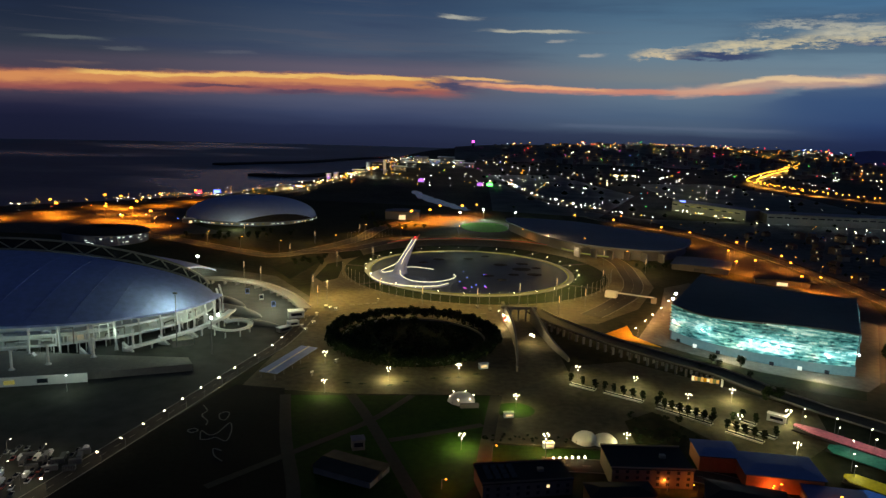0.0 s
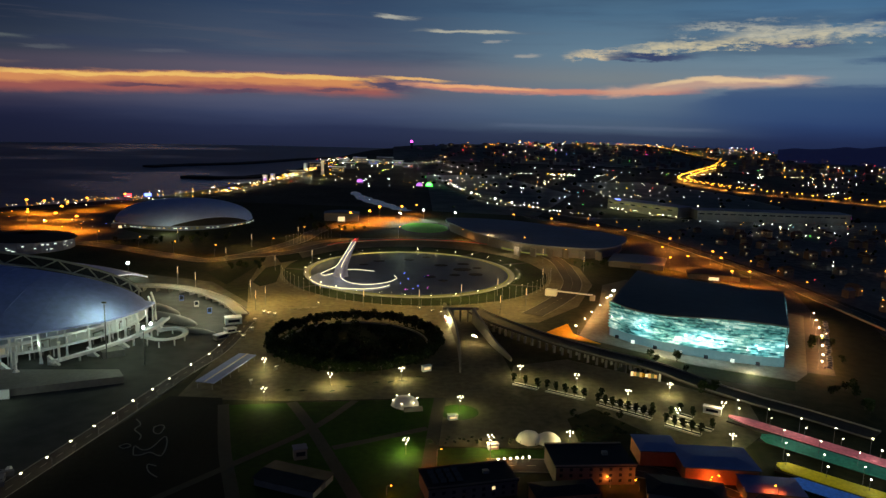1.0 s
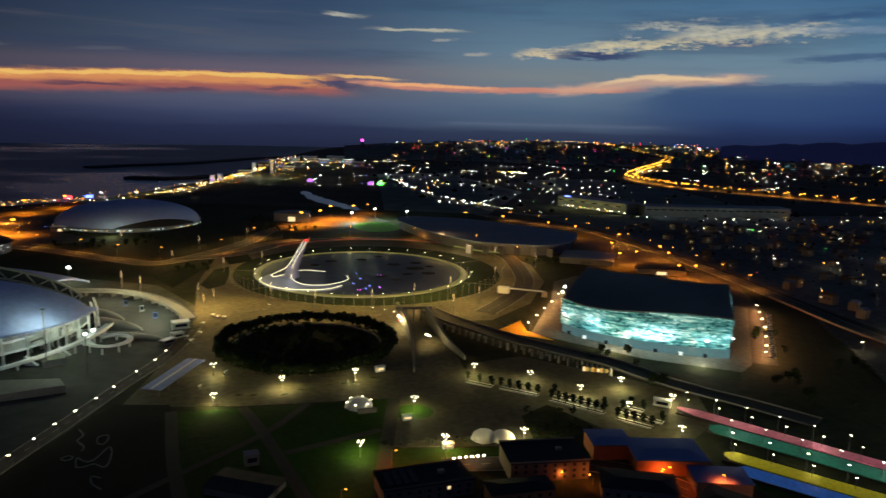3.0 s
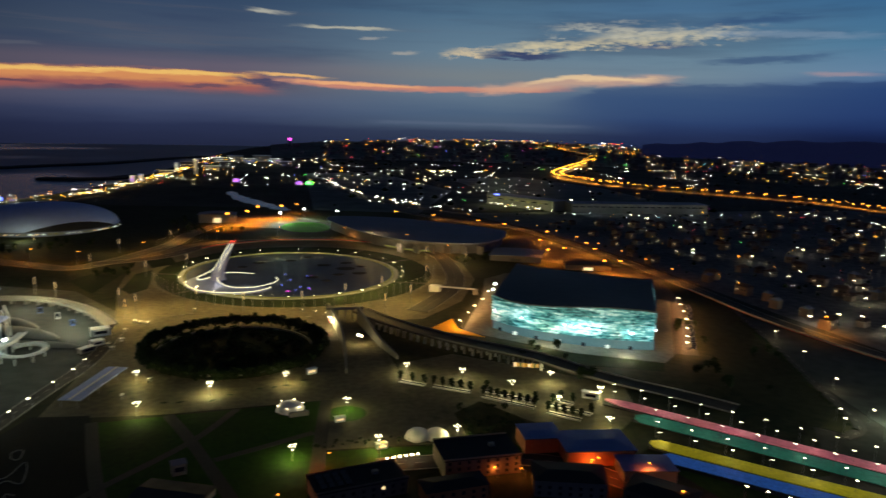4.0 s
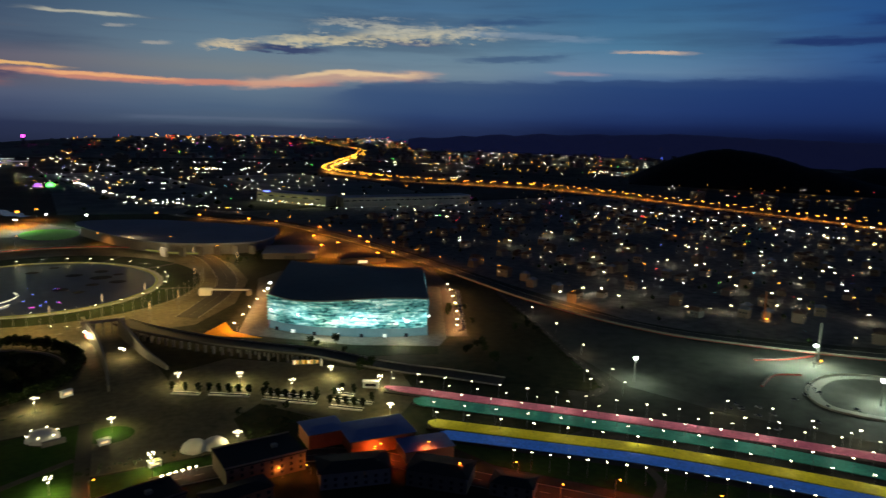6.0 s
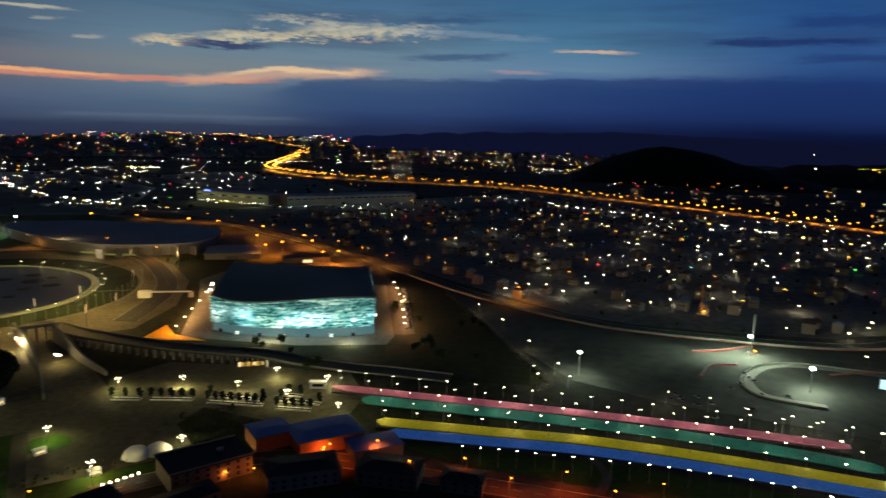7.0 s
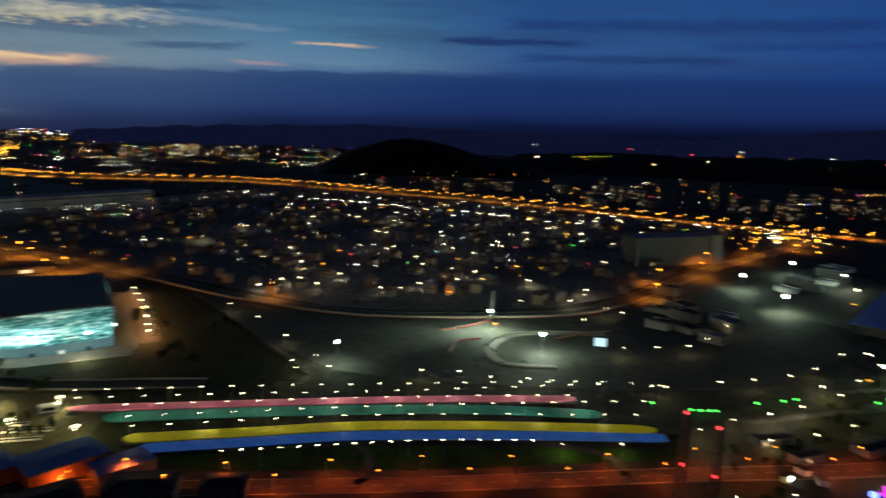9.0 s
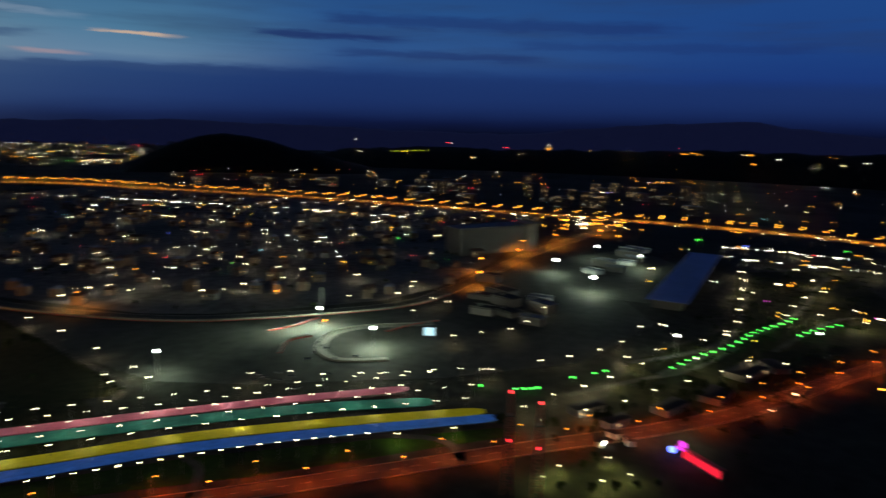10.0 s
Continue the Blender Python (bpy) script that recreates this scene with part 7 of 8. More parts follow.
part("lit_top", Geo().box((0, 0, 40), (13, 13, 22)), S_MAGENTA, tower)
for x, y, mt in ((-540, 1580, S_RED), (-505, 1600, S_BLUE), (560, 1560, S_BLUE)):
    b = thing("lit_board", "wide glowing advertising board", "sign", "glowing boards", (x, y, 0), 10)
    part("panel", Geo().box((0, 0, 10), (14, 1, 6)), mt, b)
    part("leg", Geo().box((-6, 0.4, 4), (1, 1, 8)), M_STEEL, b)
    part("leg", Geo().box((6, 0.4, 4), (1, 1, 8)), M_STEEL, b)
# construction cranes behind the bend
for x, y, h in ((640, 400, 30), (560, 300, 34)):
    c = thing("tower_mast", "thin upright mast lit from below", "mast", "site masts", (x, y, 0))
    part("shaft", Geo().box((0, 0, h / 2), (1.3, 1.3, h)), M_BRICK if x > 600 else M_RUBBER, c)
    part("lamp", Geo().ball((0, -3, 3), 0.9, 6, 4), S_SODIUM, c)
    part("foot", Geo().box((0, 0, 0.5), (6, 6, 1)), M_CONCRETE, c)
    glow_lamp(c, (0, -5, 4), 1800, (1, 0.6, 0.2), 0.5)

# ---- road lamps that light the highway and the left-hand lots ----
hw = road_lamp(13, S_GOLD, 0, (1, 0.38, 0.04), "tall highway lamp with a sodium head", "highway lamps", 1.35, kind="highway_lamp")
glow_lamp(hw, (3.5, 0, 11), 150000, (1, 0.34, 0.03), 0.5, 150)
many, far_glow = Geo(), []
spots = [p for p in spaced(HIGHWAY, 42)]
for i, (x, y, a) in enumerate(spots):
    c, s = math.cos(radians(a + 90)), math.sin(radians(a + 90))
    d = math.hypot(x, y)
    for side in (-1, 1):
        m = pose(x + side * 17 * c, y + side * 17 * s, 0.2, 0, 0, a + 90 * side + 180)
        if d < 2300 and side > 0:
            copy_thing(hw, m)
        else:
            q = m.translation
            many.cyl((q.x, q.y, 0.2), 0.2, 13, 5).ball((q.x, q.y, 13.5), 1.0 + d / 2800, 6, 4, 1 if i % 3 else 2, 0.6)
            if d >= 2300 and side > 0 and i % 2:
                far_glow.append((x, y))
hw.matrix_basis = pose(1444, -120, 0.2)
FAR_HW = setting("highway_lamps", many, [M_POLE, S_GOLD, S_SODIUM], "rows of tall golden highway lamps", "street lamps", "stuff")
for x, y in far_glow:
    glow_lamp(FAR_HW, (x, y, 16), 700000, (1, 0.42, 0.05), 1.0, 140)
sod = road_lamp(19, S_SODIUM, 0, (1, 0.30, 0.025), "tall road lamp with a large sodium head", "approach lamps", 1.7, kind="approach_lamp")
SOD = [(-596, 1255), (-604, 1333), (-552, 1391), (-508, 1473), (-511, 1173), (-490, 1086), (-543, 1260), (72, 1417), (249, 1295), (310, 1249), (369, 1173), (399, 1126), (375, 879), (447, 880), (441, 796), (0, 1340), (40, 1350), (-20, 1270), (-50, 1240), (-650, 1200), (-735, 1165), (-690, 1250), (-470, 1140), (-560, 1180), (760, 205), (840, 228), (920, 198), (1000, 208), (1080, 172), (1160, 172), (1250, 125), (1330, 135), (455, 930), (405, 890), (400, 960), (420, 800), (440, 1040)]
glow_lamp(sod, (2.2, 0, 17.4), 105000, (1, 0.28, 0.02), 0.5, 162)
sod.matrix_basis = pose(*SOD[0], 0)
lot = road_lamp(24, S_SODIUM, 0, (1, 0.32, 0.025), "tall car park lamp with a glaring sodium head", "car park lamps", 2.6, kind="car_park_lamp")
glow_lamp(lot, (2.2, 0, 22), 620000, (1, 0.26, 0.012), 0.5, 150)
lot.matrix_basis = pose(-640, 1346, 0)
for i, (x, y) in enumerate(SOD[1:]):
    copy_thing(lot if x < -400 or (-60 < x < 60 and y > 1200) else sod, pose(x, y, 0, 0, 0, 70 * i))
tr = road_lamp(9, S_WARM, 2400, (1, 0.84, 0.5), "warm lamp beside the race track", "track lamps", 0.62)
TR = [(400, 271), (414, 248), (418, 224), (431, 200), (453, 155), (477, 115), (512, 86), (532, 68), (558, 49), (587, 36), (640, 23), (583, 130), (612, 121), (667, 115), (562, 147), (544, 167), (606, 226), (660, 225), (655, 208), (446, 522), (428, 468), (403, 409), (360, 361), (379, 354), (366, 329), (350, 344), (956, -89), (911, -86), (853, -80), (798, -73), (748, -67), (696, -61), (657, -50), (618, -30), (573, 6), (532, 14), (626, -9), (564, -27)]
tr_dim = road_lamp(9, S_WARM, 0, name="warm lamp beside the race track", group="track lamps", size=0.62)
for i, (x, y) in enumerate(TR[2:]):
    copy_thing(tr if i % 2 else tr_dim, pose(x, y, 0, 0, 0, 33 * i))
tr.matrix_basis, tr_dim.matrix_basis = pose(*TR[0], 0), pose(*TR[1], 0)
sr = road_lamp(17, S_SODIUM, 0, name="sodium lamp beside the track road", group="track road lamps", size=0.8, kind="road_lamp")
glow_lamp(sr, (2.2, 0, 15.6), 42000, (1, 0.37, 0.06), 0.5, 160)
sr.matrix_basis = pose(508, 530, 0, 0, 0, 180)
for i, (x, y, a) in enumerate(spaced([q for q in TRACK if 700 < q[1] < 1330], 62)):
    copy_thing(sr, pose(x + 13 * math.sin(radians(a)), y - 13 * math.cos(radians(a)), 0, 0, 0, a + 90))
for x, y in ((-465, 1075), (-400, 1040), (-330, 998), (-273, 962), (-215, 940), (-150, 1000), (-118, 1110), (-60, 1090), (30, 1128), (130, 1112), (215, 1040), (252, 940)):
    copy_thing(sr, pose(x, y, 0, 0, 0, 40))
for pts in ([(520, 330), (545, 318), (575, 312)], [(560, 235), (590, 222), (612, 205)], [(470, 290), (500, 300), (520, 290)]):
    b = thing("tyre_wall", "low red and white tyre wall on asphalt", "barrier", "tyre walls")
    part("tyre_row", Geo().slab(smooth_line([(*p, 0) for p in pts], 5), 1.6, 0.1, 1.2), M_CAR_RED, b)
    part("cover", Geo().slab(smooth_line([(*p, 0) for p in pts], 5), 1.7, 1.2, 1.4), M_CONCRETE, b)
hl = road_lamp(8, S_WARM, 4200, (1, 0.90, 0.62), "white street lamp among houses", "district lamps", 0.95)
HL = [(515, 562), (551, 564), (569, 552), (617, 531), (728, 491), (731, 449), (731, 419), (729, 347), (724, 274), (666, 268), (871, 552), (592, 452), (637, 433), (564, 520), (640, 620), (700, 700), (780, 640), (820, 760), (900, 680), (840, 480), (940, 600), (1000, 480), (900, 380), (1080, 620), (1020, 760), (1150, 500), (1120, 820), (1240, 640), (1200, 360), (1290, 480), (960, 900), (800, 900), (680, 860), (1300, 820)]
hl.matrix_basis = pose(*HL[0], 0)
for i, (x, y) in enumerate(HL[1:]):
    copy_thing(hl, pose(x, y, 0, 0, 0, 47 * i))
pl = road_lamp(8, S_WARM, 7000, (1, 0.86, 0.5), "white lamp beside a park path", "park path lamps", 0.7, kind="park_path_lamp")
PL = [(900, -84), (847, -79), (791, -125), (747, -112), (765, -142), (795, -180), (746, -181), (944, -168), (1043, -209), (1042, -255), (841, -140), (879, -165), (1155, -176), (497, 32), (473, 48), (551, 27)]
pl.matrix_basis = pose(960, -84, 0)
for i, (x, y) in enumerate(PL):
    copy_thing(pl, pose(x, y, 0, 0, 0, 61 * i))
for pts, w in (([(560, 25), (620, -32), (700, -64), (850, -82), (1000, -94)], 7), ([(540, 0), (640, -52), (755, -112), (830, -140), (950, -172), (1060, -215)], 8), ([(470, 60), (520, 18), (560, -20), (640, -60)], 6), ([(640, -90), (760, -150), (800, -190), (760, -220)], 5), ([(330, 225), (370, 130), (350, 100)], 6), ([(300, 262), (290, 230), (262, 214)], 5)):
    setting("path", Geo().slab(smooth_line([(*p, 0) for p in pts], 6), w, 0.02, 0.2), M_ASPHALT_PALE, "worn park path under lamps", "path")
# green lamp rows of the park
gl = road_lamp(3, S_GREEN, 0, kind="path_light", name="low green light beside a park path", group="green lights", size=1.0)
GL = [(550 + 205 * i / 17, -8 - 110 * i / 17) for i in range(18)] + [(690 + 60 * i / 5, -115 - 45 * i / 5) for i in range(6)] + [(471 - 4 * i, 82 + 5 * i) for i in range(4)] + [(455, 120), (498, 60), (515, 45), (525, 38)]
for i, (x, y) in enumerate(GL[1:]):
    copy_thing(gl, pose(x, y, 0, 0, 0, 40 * i))
gl.matrix_basis = pose(*GL[0], 0)

# ---- countless small lights of the town ----
def sprinkle(name, label, n, where, weights, size, seed, mats=DOT_MATS):
    random.seed(seed)
    g = Geo()
    tries = made = 0
    while made < n and tries < n * 30:
        tries += 1
        p = where()
        if p is None:
            continue
        x, y, z = p
        r = math.hypot(x, y)
        g.gem((x, y, z), size * random.choice((0.7, 0.9, 1.1, 1.4, 2.0)) * (0.5 + r / 2100), random.choices(range(len(DOT_MATS)), weights)[0], 0.75)
        made += 1
    setting(name, g, mats, label, "lights", "stuff")


def streets(a0, a1, r0, r1, count, z=(4, 10)):
    """Points along short streets, most of them running across the view."""
    out = []
    for _ in range(count):
        x, y, _z = polar(a0, a1, r0, r1)
        h = math.atan2(-x, y) + random.gauss(0, 0.45) + (1.5708 if random.random() < 0.2 else 0)
        gap = random.uniform(22, 46)
        for k in range(random.randrange(3, 16)):
            px, py = x + math.cos(h) * gap * k + random.gauss(0, 3), y + math.sin(h) * gap * k + random.gauss(0, 3)
            a, r = math.degrees(math.atan2(px, py)), math.hypot(px, py)
            if r0 < r < r1 and a0 - 1 < a < a1 + 1:
                out.append((px, py, land_z(px, py) + random.uniform(*z)))
    random.shuffle(out)
    return out


def polar(a0, a1, r0, r1, z=(3, 10)):
    a, r = random.uniform(a0, a1), math.sqrt(random.uniform(r0 * r0, r1 * r1))
    x, y = r * math.sin(radians(a)), r * math.cos(radians(a))
    return x, y, land_z(x, y) + random.uniform(*z)


def in_district():
    x, y = random.uniform(500, 1460), random.uniform(235, 1500)
    return (x, y, random.uniform(4, 9)) if right_of_track(x, y) and beside_highway(x, y) > 30 else None


random.seed(71)
ROWS = [p for p in streets(30, 84, 620, 1560, 120, (4, 8)) if right_of_track(p[0], p[1]) and beside_highway(p[0], p[1]) > 30 and p[1] > 240]
sprinkle("district_lights", "small window and street lights among houses", 250, lambda: random.choice(ROWS), (7, 5, 2.8, 2.8, 1.4, 0.4, 0.6, 0.4, 0.1), 0.58, 41)
sprinkle("window_lights", "scattered house windows of the district", 300, in_district, (6, 3, 4, 3, 1.6, 0.4, 0.8, 0.3, 0.1), 0.42, 141, DIM_MATS)
FIELD = streets(3, 34, 1450, 3300, 40, (5, 9))
sprinkle("field_lights", "scattered white lights over dark fields", 380, lambda: random.choice(FIELD), (5, 7, 0.8, 0.8, 0.2, 0.2, 0.25, 0.1, 0.1), 0.46, 42)
random.seed(77)
FAR = streets(4, 50, 3400, 4850, 150, (5, 20)) + streets(8, 36, 4250, 4850, 90, (5, 26))
sprinkle("far_town_lights", "dense coloured lights of the far town", 600, lambda: random.choice(FAR), (1.6, 1.6, 5, 4, 2.6, 0.2, 0.7, 0.3, 0.4), 0.48, 43)
HALO = streets(28, 50, 3600, 4600, 26, (6, 12))
sprinkle("far_street_lights", "rows of white lights on far streets", 80, lambda: random.choice(HALO), (3, 6, 1, 2, 0, 0, 0, 0, 0), 0.6, 143)
random.seed(78)
SUBURB = streets(28.5, 49, 2700, 3900, 40, (5, 12))
sprinkle("suburb_lights", "scattered coloured lights before the far town", 210, lambda: random.choice(SUBURB), (3, 3, 4, 4, 2.4, 0.4, 0.8, 0.3, 0.4), 0.55, 144)
sprinkle("town_lights", "lights of the town beyond the highway", 230, lambda: (lambda p: p if beside_highway(p[0], p[1]) < -25 or p[1] > 1500 else None)(polar(50, 106, 1400, 2500, (4, 22))), (3, 3, 6, 3, 1.2, 0.2, 0.25, 0.2, 0.15), 0.44, 44)
sprinkle("hill_lights", "few lights on the far slope", 46, lambda: polar(62, 106, 2700, 3150, (40, 110)), (4, 3, 4, 3, 1, 0, 0, 0, 0), 0.8, 45)


def by_shore():
    p = random.choice(COAST[17:42])
    return p[0] + random.uniform(15, 150), p[1] + random.uniform(-60, 60), random.uniform(5, 14)


sprinkle("shore_lights", "warm lights along the shore promenade", 240, by_shore, (4, 3, 3.5, 5, 0.5, 0.3, 0.5, 0.2, 0.3), 0.46, 46)


def by_beach():
    u = random.random()
    return -790 + 260 * u + random.uniform(-8, 14), 1300 + 285 * u + random.uniform(-14, 8), 7


sprinkle("beach_lights", "row of lamps along the beach", 34, by_beach, (4, 2, 5, 3, 0, 0, 0, 0, 0), 0.40, 47)
sprinkle("junction_lights", "bright lights of a road junction", 70, lambda: (1330 + random.gauss(0, 70), 150 + random.gauss(0, 60), random.uniform(8, 14)), (2, 1, 4, 6, 0.3, 0, 0, 0, 0), 0.75, 49)
sprinkle("park_lights", "small lights among park buildings", 60, lambda: polar(88, 108, 480, 1250, (4, 9)), (5, 2, 2, 3, 0.4, 1.0, 0.2, 0.2, 0.1), 0.8, 50)
COAST_ST = smooth_line([(-371, 1695, 0), (-338, 1871, 0), (-300, 2107, 0), (-270, 2340, 0), (-240, 2600, 0)], 12)
sprinkle("shore_street_lights", "two rows of golden lamps along the shore street", 110, lambda: (lambda p: (p[0] + random.choice((-9, 9)) + random.gauss(0, 2), p[1] + random.gauss(0, 8), 9))(random.choice(COAST_ST)), (3, 0, 1, 6, 0, 0, 0, 0, 0), 0.62, 51)
sprinkle("resort_lights", "mixed lights among the shore hotels", 200, lambda: (random.uniform(-300, 330), random.uniform(1950, 3300), random.uniform(4, 14)), (4, 5, 1, 4, 0.5, 0.4, 0.8, 0.2, 0.3), 0.5, 52)
BOUL = smooth_line([(195, 2153, 0), (219, 1867, 0), (265, 1675, 0), (326, 1530, 0), (420, 1390, 0)], 10)
sprinkle("boulevard_lights", "lamps along the curving boulevard", 26, lambda: (lambda p: (p[0] + 8, p[1], 8))(random.choice(BOUL)), (3, 6, 0, 2, 0, 0, 0, 0, 0), 0.9, 53)
sprinkle("car_park_lights", "lamps and signals over the shore car park", 24, lambda: (random.uniform(-900, -430), random.uniform(1120, 1420), random.uniform(6, 12)), (2, 2, 6, 3, 0.6, 0, 0.3, 0, 0), 0.42, 54)
sprinkle("depot_lights", "yellow lights in front of the shopping hall", 34, lambda: (lambda u: (535 + 100 * u + random.gauss(-18, 8), 1570 - 160 * u + random.gauss(-30, 12), 7))(random.random()), (6, 2, 1, 4, 0.3, 0.2, 0, 0, 0), 0.5, 55)
sprinkle("highway_edge_lights", "white lamp rows beside the highway", 56, lambda: (lambda q: (q[0] - random.choice((48, 66, 92)) + random.gauss(0, 3), q[1] + random.uniform(-40, 40), 8))(random.choice([q for q in HIGHWAY if -320 < q[1] < 900])), (5, 6, 0, 4, 0, 0, 0, 0, 0), 0.55, 56)
sprinkle("yard_row_lights", "white lamps along the rail yard", 44, lambda: (lambda u: (random.choice((1180, 1082)) + random.gauss(0, 5) - 30 * u, -70 - 190 * u, 6))(random.random()), (3, 7, 0, 2, 0.3, 0, 0, 0, 0), 0.7, 57)
# lamps in regular rows
def lamp_row(name, label, line, gap, z, weights, size, seed, jitter=2.0, double=0.0, mats=DOT_MATS):
    random.seed(seed)
    g = Geo()
    for x, y, a in spaced(line, gap):
        for side in ((-1, 1) if double else (0,)):
            px, py = x + side * double * math.sin(radians(a)) + random.gauss(0, jitter), y - side * double * math.cos(radians(a)) + random.gauss(0, jitter)
            g.gem((px, py, land_z(px, py) + z), size * random.choice((0.9, 1.15, 1.4)) * (0.5 + math.hypot(px, py) / 2100), random.choices(range(len(mats)), weights)[0], 0.7)
    setting(name, g, mats, label, "lights", "stuff")


def bearing(a, r):
    return r * math.sin(radians(a)), r * math.cos(radians(a)), 0


GOLD_ONLY, WHITE_ONLY = (0, 0, 1, 8, 0, 0, 0, 0, 0), (4, 7, 0, 1, 0, 0, 0, 0, 0)
lamp_row("far_road_lights", "double row of golden lamps on the far highway", FAR_ROAD, 24, 14, GOLD_ONLY, 0.46, 81, 3, 15)
lamp_row("highway_bend_lights", "double row of golden lamps round the highway bend", [q for q in HIGHWAY if 2050 < q[1] < 3560], 24, 14, GOLD_ONLY, 0.60, 82, 2, 15)
lamp_row("yard_lights", "row of white lamps before the highway", smooth_line([(1165, 1340, 0), (1190, 1150, 0), (1215, 900, 0), (1228, 667, 0), (1236, 480, 0)], 6), 22, 8, WHITE_ONLY, 1.0, 83, 7)
lamp_row("yard_lights", "second row of white lamps before the highway", smooth_line([(1290, 1180, 0), (1330, 900, 0), (1345, 620, 0), (1340, 420, 0)], 6), 46, 8, (6, 4, 0, 3, 0, 0, 0, 0, 0), 0.62, 84, 8)
lamp_row("far_avenue_lights", "straight row of bright white lamps on a far avenue", [bearing(a, 4560) for a in (26.8, 30, 34, 38)], 70, 12, (0, 1, 0, 0, 0, 0, 0, 0, 0), 1.2, 85, 4)
lamp_row("far_avenue_lights", "row of mixed lamps along a far avenue", [bearing(a, 4250 + 10 * (a - 30)) for a in (27.5, 32, 38, 44)], 52, 10, (2, 2, 2, 6, 0.5, 0, 0, 0, 0), 0.8, 86, 16)
lamp_row("far_avenue_lights", "row of golden lamps under the hill", [bearing(a, 4480 - 9 * (a - 36)) for a in (36, 40, 44, 48)], 52, 12, (1, 1, 3, 6, 0.3, 0, 0, 0, 0), 0.8, 87, 16)
lamp_row("far_avenue_lights", "row of golden lamps along a far ridge street", [bearing(a, 4780) for a in (15, 18, 21, 24)], 40, 14, (0.5, 0, 3, 6, 0, 0, 0, 0, 0), 0.55, 88, 14)
lamp_row("far_avenue_lights", "row of mixed lamps on a street across the far town", [bearing(a, 3900 + 14 * (a - 30)) for a in (28, 32, 38, 43)], 60, 10, (4, 4, 2, 5, 1.5, 0.3, 0.6, 0.6, 0), 0.75, 96, 26)
lamp_row("far_avenue_lights", "row of mixed lamps on a lane across the far town", [bearing(a, 3500 + 8 * (a - 30)) for a in (29, 33, 37, 41)], 80, 8, (4, 4, 2, 4, 1.5, 0.5, 0.6, 0.6, 0), 0.75, 97, 40)
lamp_row("boulevard_row_lights", "row of lamps along the curving boulevard", smooth_line([(195, 2153, 0), (219, 1867, 0), (265, 1675, 0), (326, 1530, 0), (420, 1390, 0)], 8), 48, 8, (5, 4, 1, 2, 0, 0, 0, 0, 0), 0.5, 89, 4)
lamp_row("field_row_lights", "row of lamps along a road over dark fields", smooth_line([(190, 2180, 0), (330, 2350, 0), (520, 2420, 0), (720, 2300, 0), (900, 2080, 0)], 8), 56, 8, WHITE_ONLY, 0.55, 90, 5)
lamp_row("field_row_lights", "row of lamps along a second field road", smooth_line([(330, 1560, 0), (480, 1760, 0), (700, 1840, 0), (930, 1800, 0)], 8), 46, 8, WHITE_ONLY, 0.5, 91, 5)
lamp_row("depot_row_lights", "row of lamps before the grey depot hall", smooth_line([(640, 1330, 0), (780, 1310, 0), (960, 1290, 0), (1120, 1270, 0)], 6), 30, 7, (5, 5, 0.4, 1, 0.2, 0.4, 0, 0, 0), 0.55, 92, 12)
lamp_row("beach_row_lights", "row of small lamps along the beach", smooth_line([(-1000, 1140, 0), (-860, 1265, 0), (-700, 1400, 0), (-560, 1545, 0)], 6), 24, 7, (6, 2, 1, 1, 0, 0, 0, 0, 0), 0.38, 93, 4)
lamp_row("slope_strip_lights", "yellow-green lit strip high on the wooded slope", [bearing(a, 2960 + 60 * (a - 67.5)) for a in (67.5, 69, 70.5, 72)], 11, 64, (1,), 0.62, 94, 3, 0.0, [shine("lime_strip_light", (0.72, 0.85, 0.03), 3.0)])
lamp_row("hill_village_lights", "cluster of orange lamps on the dark slope", [bearing(a, 2200 + 30 * (a - 87)) for a in (87, 89, 91, 92.5)], 16, 26, (0, 0.4, 8, 2, 0.4, 0, 0, 0, 0), 0.55, 95, 40)
VIOLET_SPOTS = ((1000, 3900), (1290, 4080), (613, 2541))
sprinkle("violet_signs", "violet and blue signs in the far town", 16, lambda: (lambda u: (VIOLET_SPOTS[0][0] + u * (VIOLET_SPOTS[1][0] - VIOLET_SPOTS[0][0]), VIOLET_SPOTS[0][1] + u * (VIOLET_SPOTS[1][1] - VIOLET_SPOTS[0][1]) + random.gauss(0, 30), random.uniform(14, 30)))(random.random()), (0, 0, 0, 0, 1, 0, 6, 0, 3), 0.85, 58)
sprinkle("pitch_lights", "yellow lights round a far pitch", 18, lambda: (VIOLET_SPOTS[2][0] + random.uniform(0, 90), VIOLET_SPOTS[2][1] + random.uniform(-60, 60), 9), (5, 1, 0, 4, 0, 1, 0, 0, 0), 0.7, 59)
random.seed(66)
g = Geo()
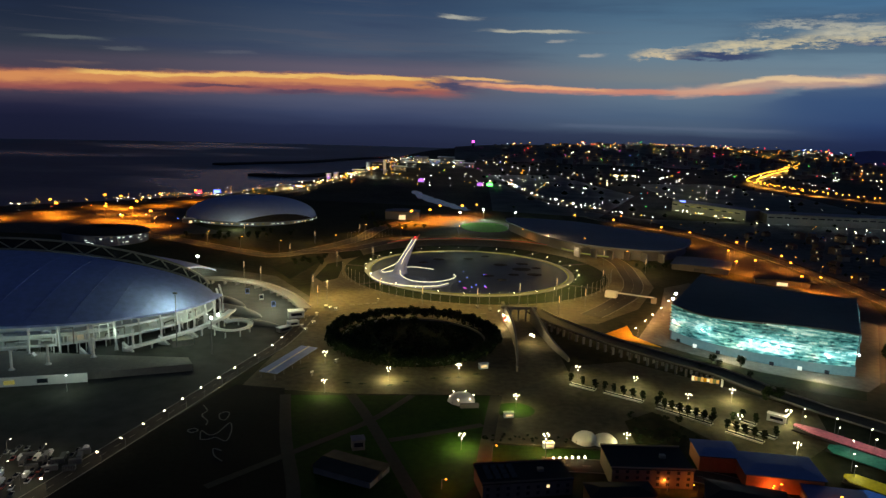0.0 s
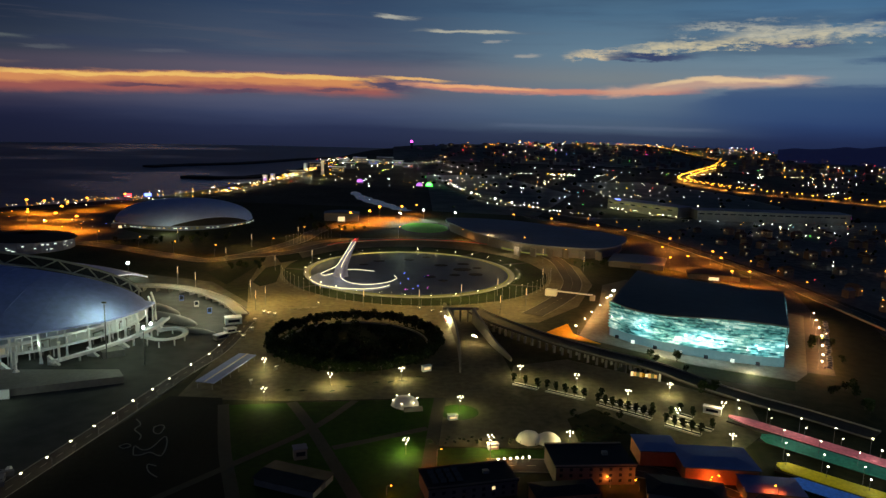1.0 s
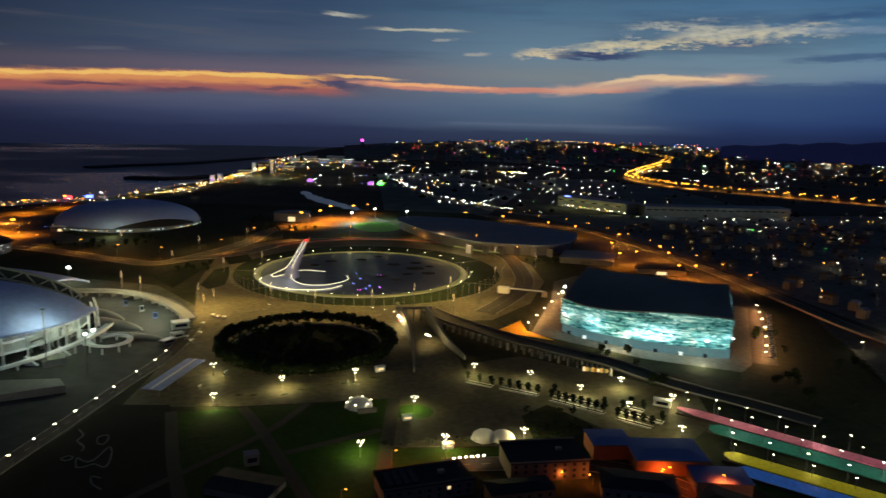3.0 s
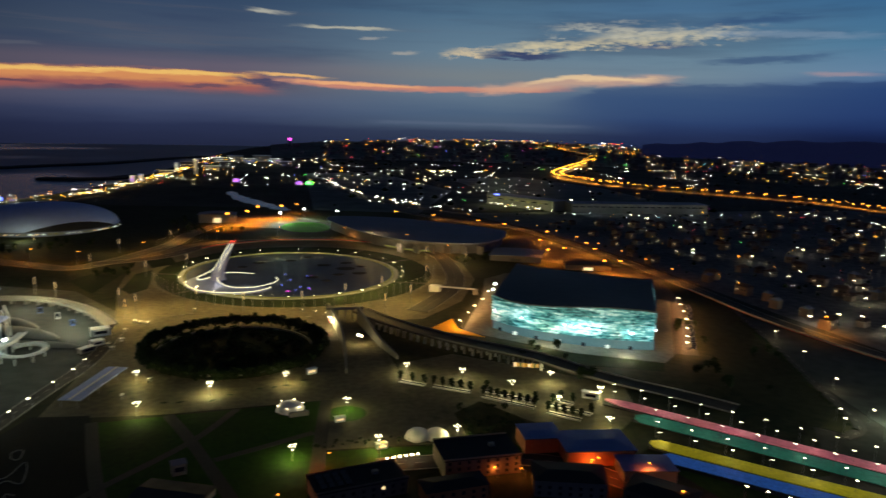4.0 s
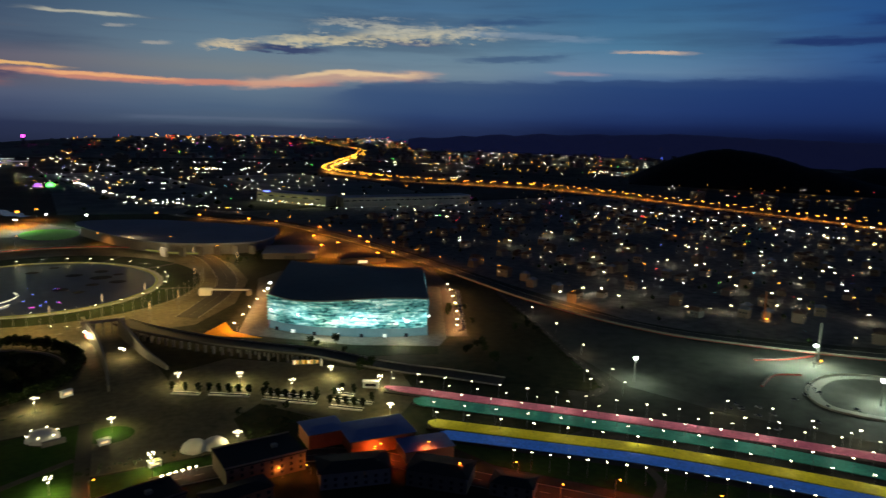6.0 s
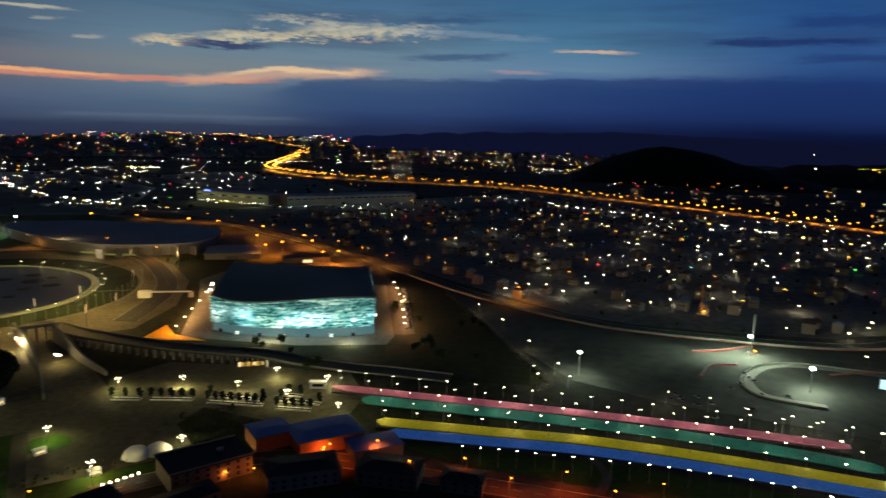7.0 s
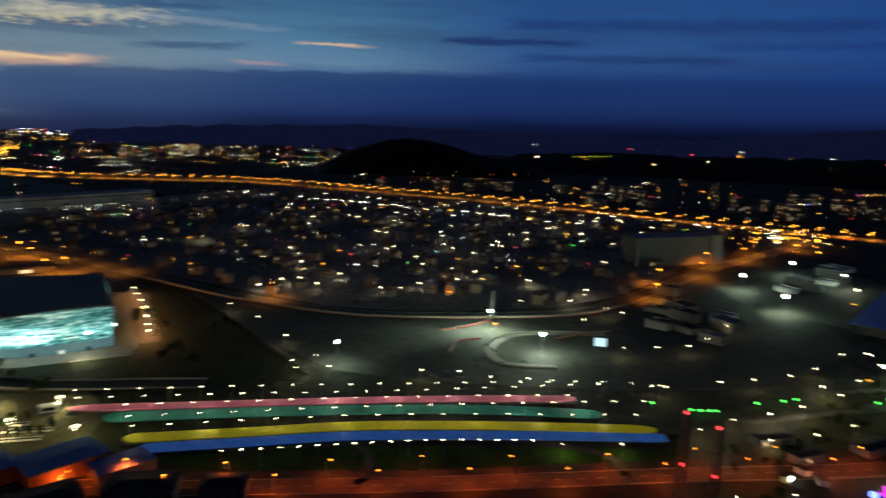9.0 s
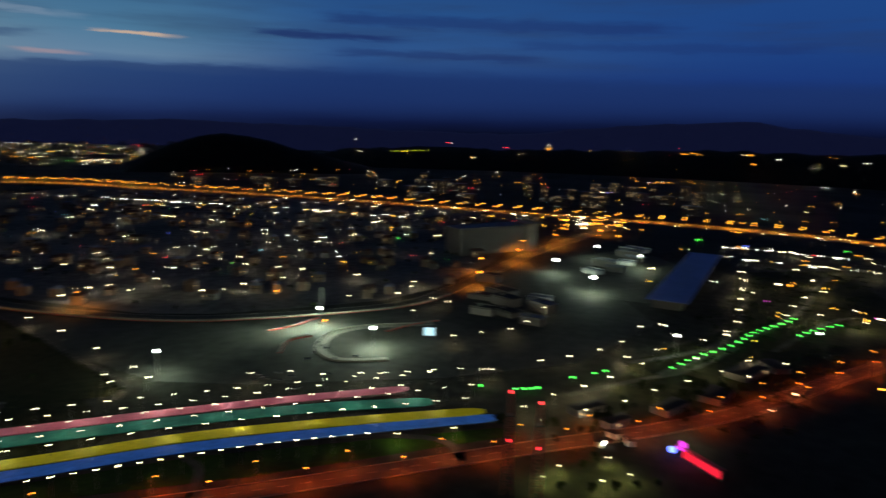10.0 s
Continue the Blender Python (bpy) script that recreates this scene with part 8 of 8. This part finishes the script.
for i in range(260):
    u = random.random()
    x, y = 430 + 620 * u + random.uniform(-30, 30), -10 - 170 * u + random.uniform(-75, 60)
    if 60 < x < 2000 and y < 30 - 0.1 * (x - 430):
        s = random.uniform(1.5, 3.5)
        for k in range(22):
            c = Vector((x + random.gauss(0, s * 0.6), y + random.gauss(0, s * 0.6), abs(random.gauss(0, s * 0.6))))
            v = Vector((random.gauss(0, 1), random.gauss(0, 1), random.gauss(0, 1))).normalized() * 0.9
            w = v.cross(Vector((random.gauss(0, 1), random.gauss(0, 1), random.gauss(0, 1)))).normalized() * 0.6
            g.add([c - v, c + w, c + v, c - w], [(0, 1, 2, 3)])
setting("park_shrubs", g, M_LEAF, "low dark shrubs among park paths", "shrubs", "stuff")
random.seed(61)
g = Geo()
for i in range(420):
    x, y, z = polar(2 + 3 * random.random(), 52, 3300, 4850, (0, 1))
    g.box((x, y, z + 6), (random.uniform(14, 40), random.uniform(12, 18), random.choice((8, 10, 14, 18, 24)) if math.hypot(x, y) > 4200 else random.choice((10, 14, 18, 30, 40))), random.uniform(0, 180))
setting("far_buildings", g, M_PLASTER_GREY, "dim blocks of the far town", "buildings", "stuff")
g = Geo()
for i in range(140):
    x, y, z = polar(3, 48, 1500, 3300, (0, 1))
    g.gem((x, y, 3), random.uniform(4, 11), 0, 0.7)
for i in range(320):
    x, y = random.uniform(500, 1450), random.uniform(240, 1450)
    if right_of_track(x, y) and beside_highway(x, y) > 30:
        g.gem((x, y, 2.0), random.uniform(2.0, 4), 0, 0.9)
setting("far_trees", g, M_LEAF, "dark far trees and hedges", "trees", "stuff")

# ---- facade tiles of the ice hall, one by one ----
n_tiles, rest = 0, Geo()
for x, y, z, a, w, h, tilt, pick in PIECES:
    if pick or n_tiles >= 300 or not 250 < x < 312:
        rest.box((x + 0.9 * math.sin(radians(a)) * (1 + tilt), y - 0.9 * math.cos(radians(a)) * (1 + tilt), z), (w, 0.35, h), a)
        continue
    n_tiles += 1
    key = (round(w, 1), round(h, 1))
    if key not in tile_mesh:
        tile_mesh[key] = mesh_of("tile", Geo().box((0, 0, 0), (w, 0.35, h)), M_TILE_GLOW)
    ob = new("tile", tile_mesh[key])
    ob.parent = hall
    ob.matrix_basis = pose(x + 0.9 * math.sin(radians(a)) * (1 + tilt), y - 0.9 * math.cos(radians(a)) * (1 + tilt), z, 6 * tilt, 0, a)
tagged(part("facade_tiles", rest, M_TILE_GLOW_FAR, hall, "backlit glass tiles"), kind="stuff")
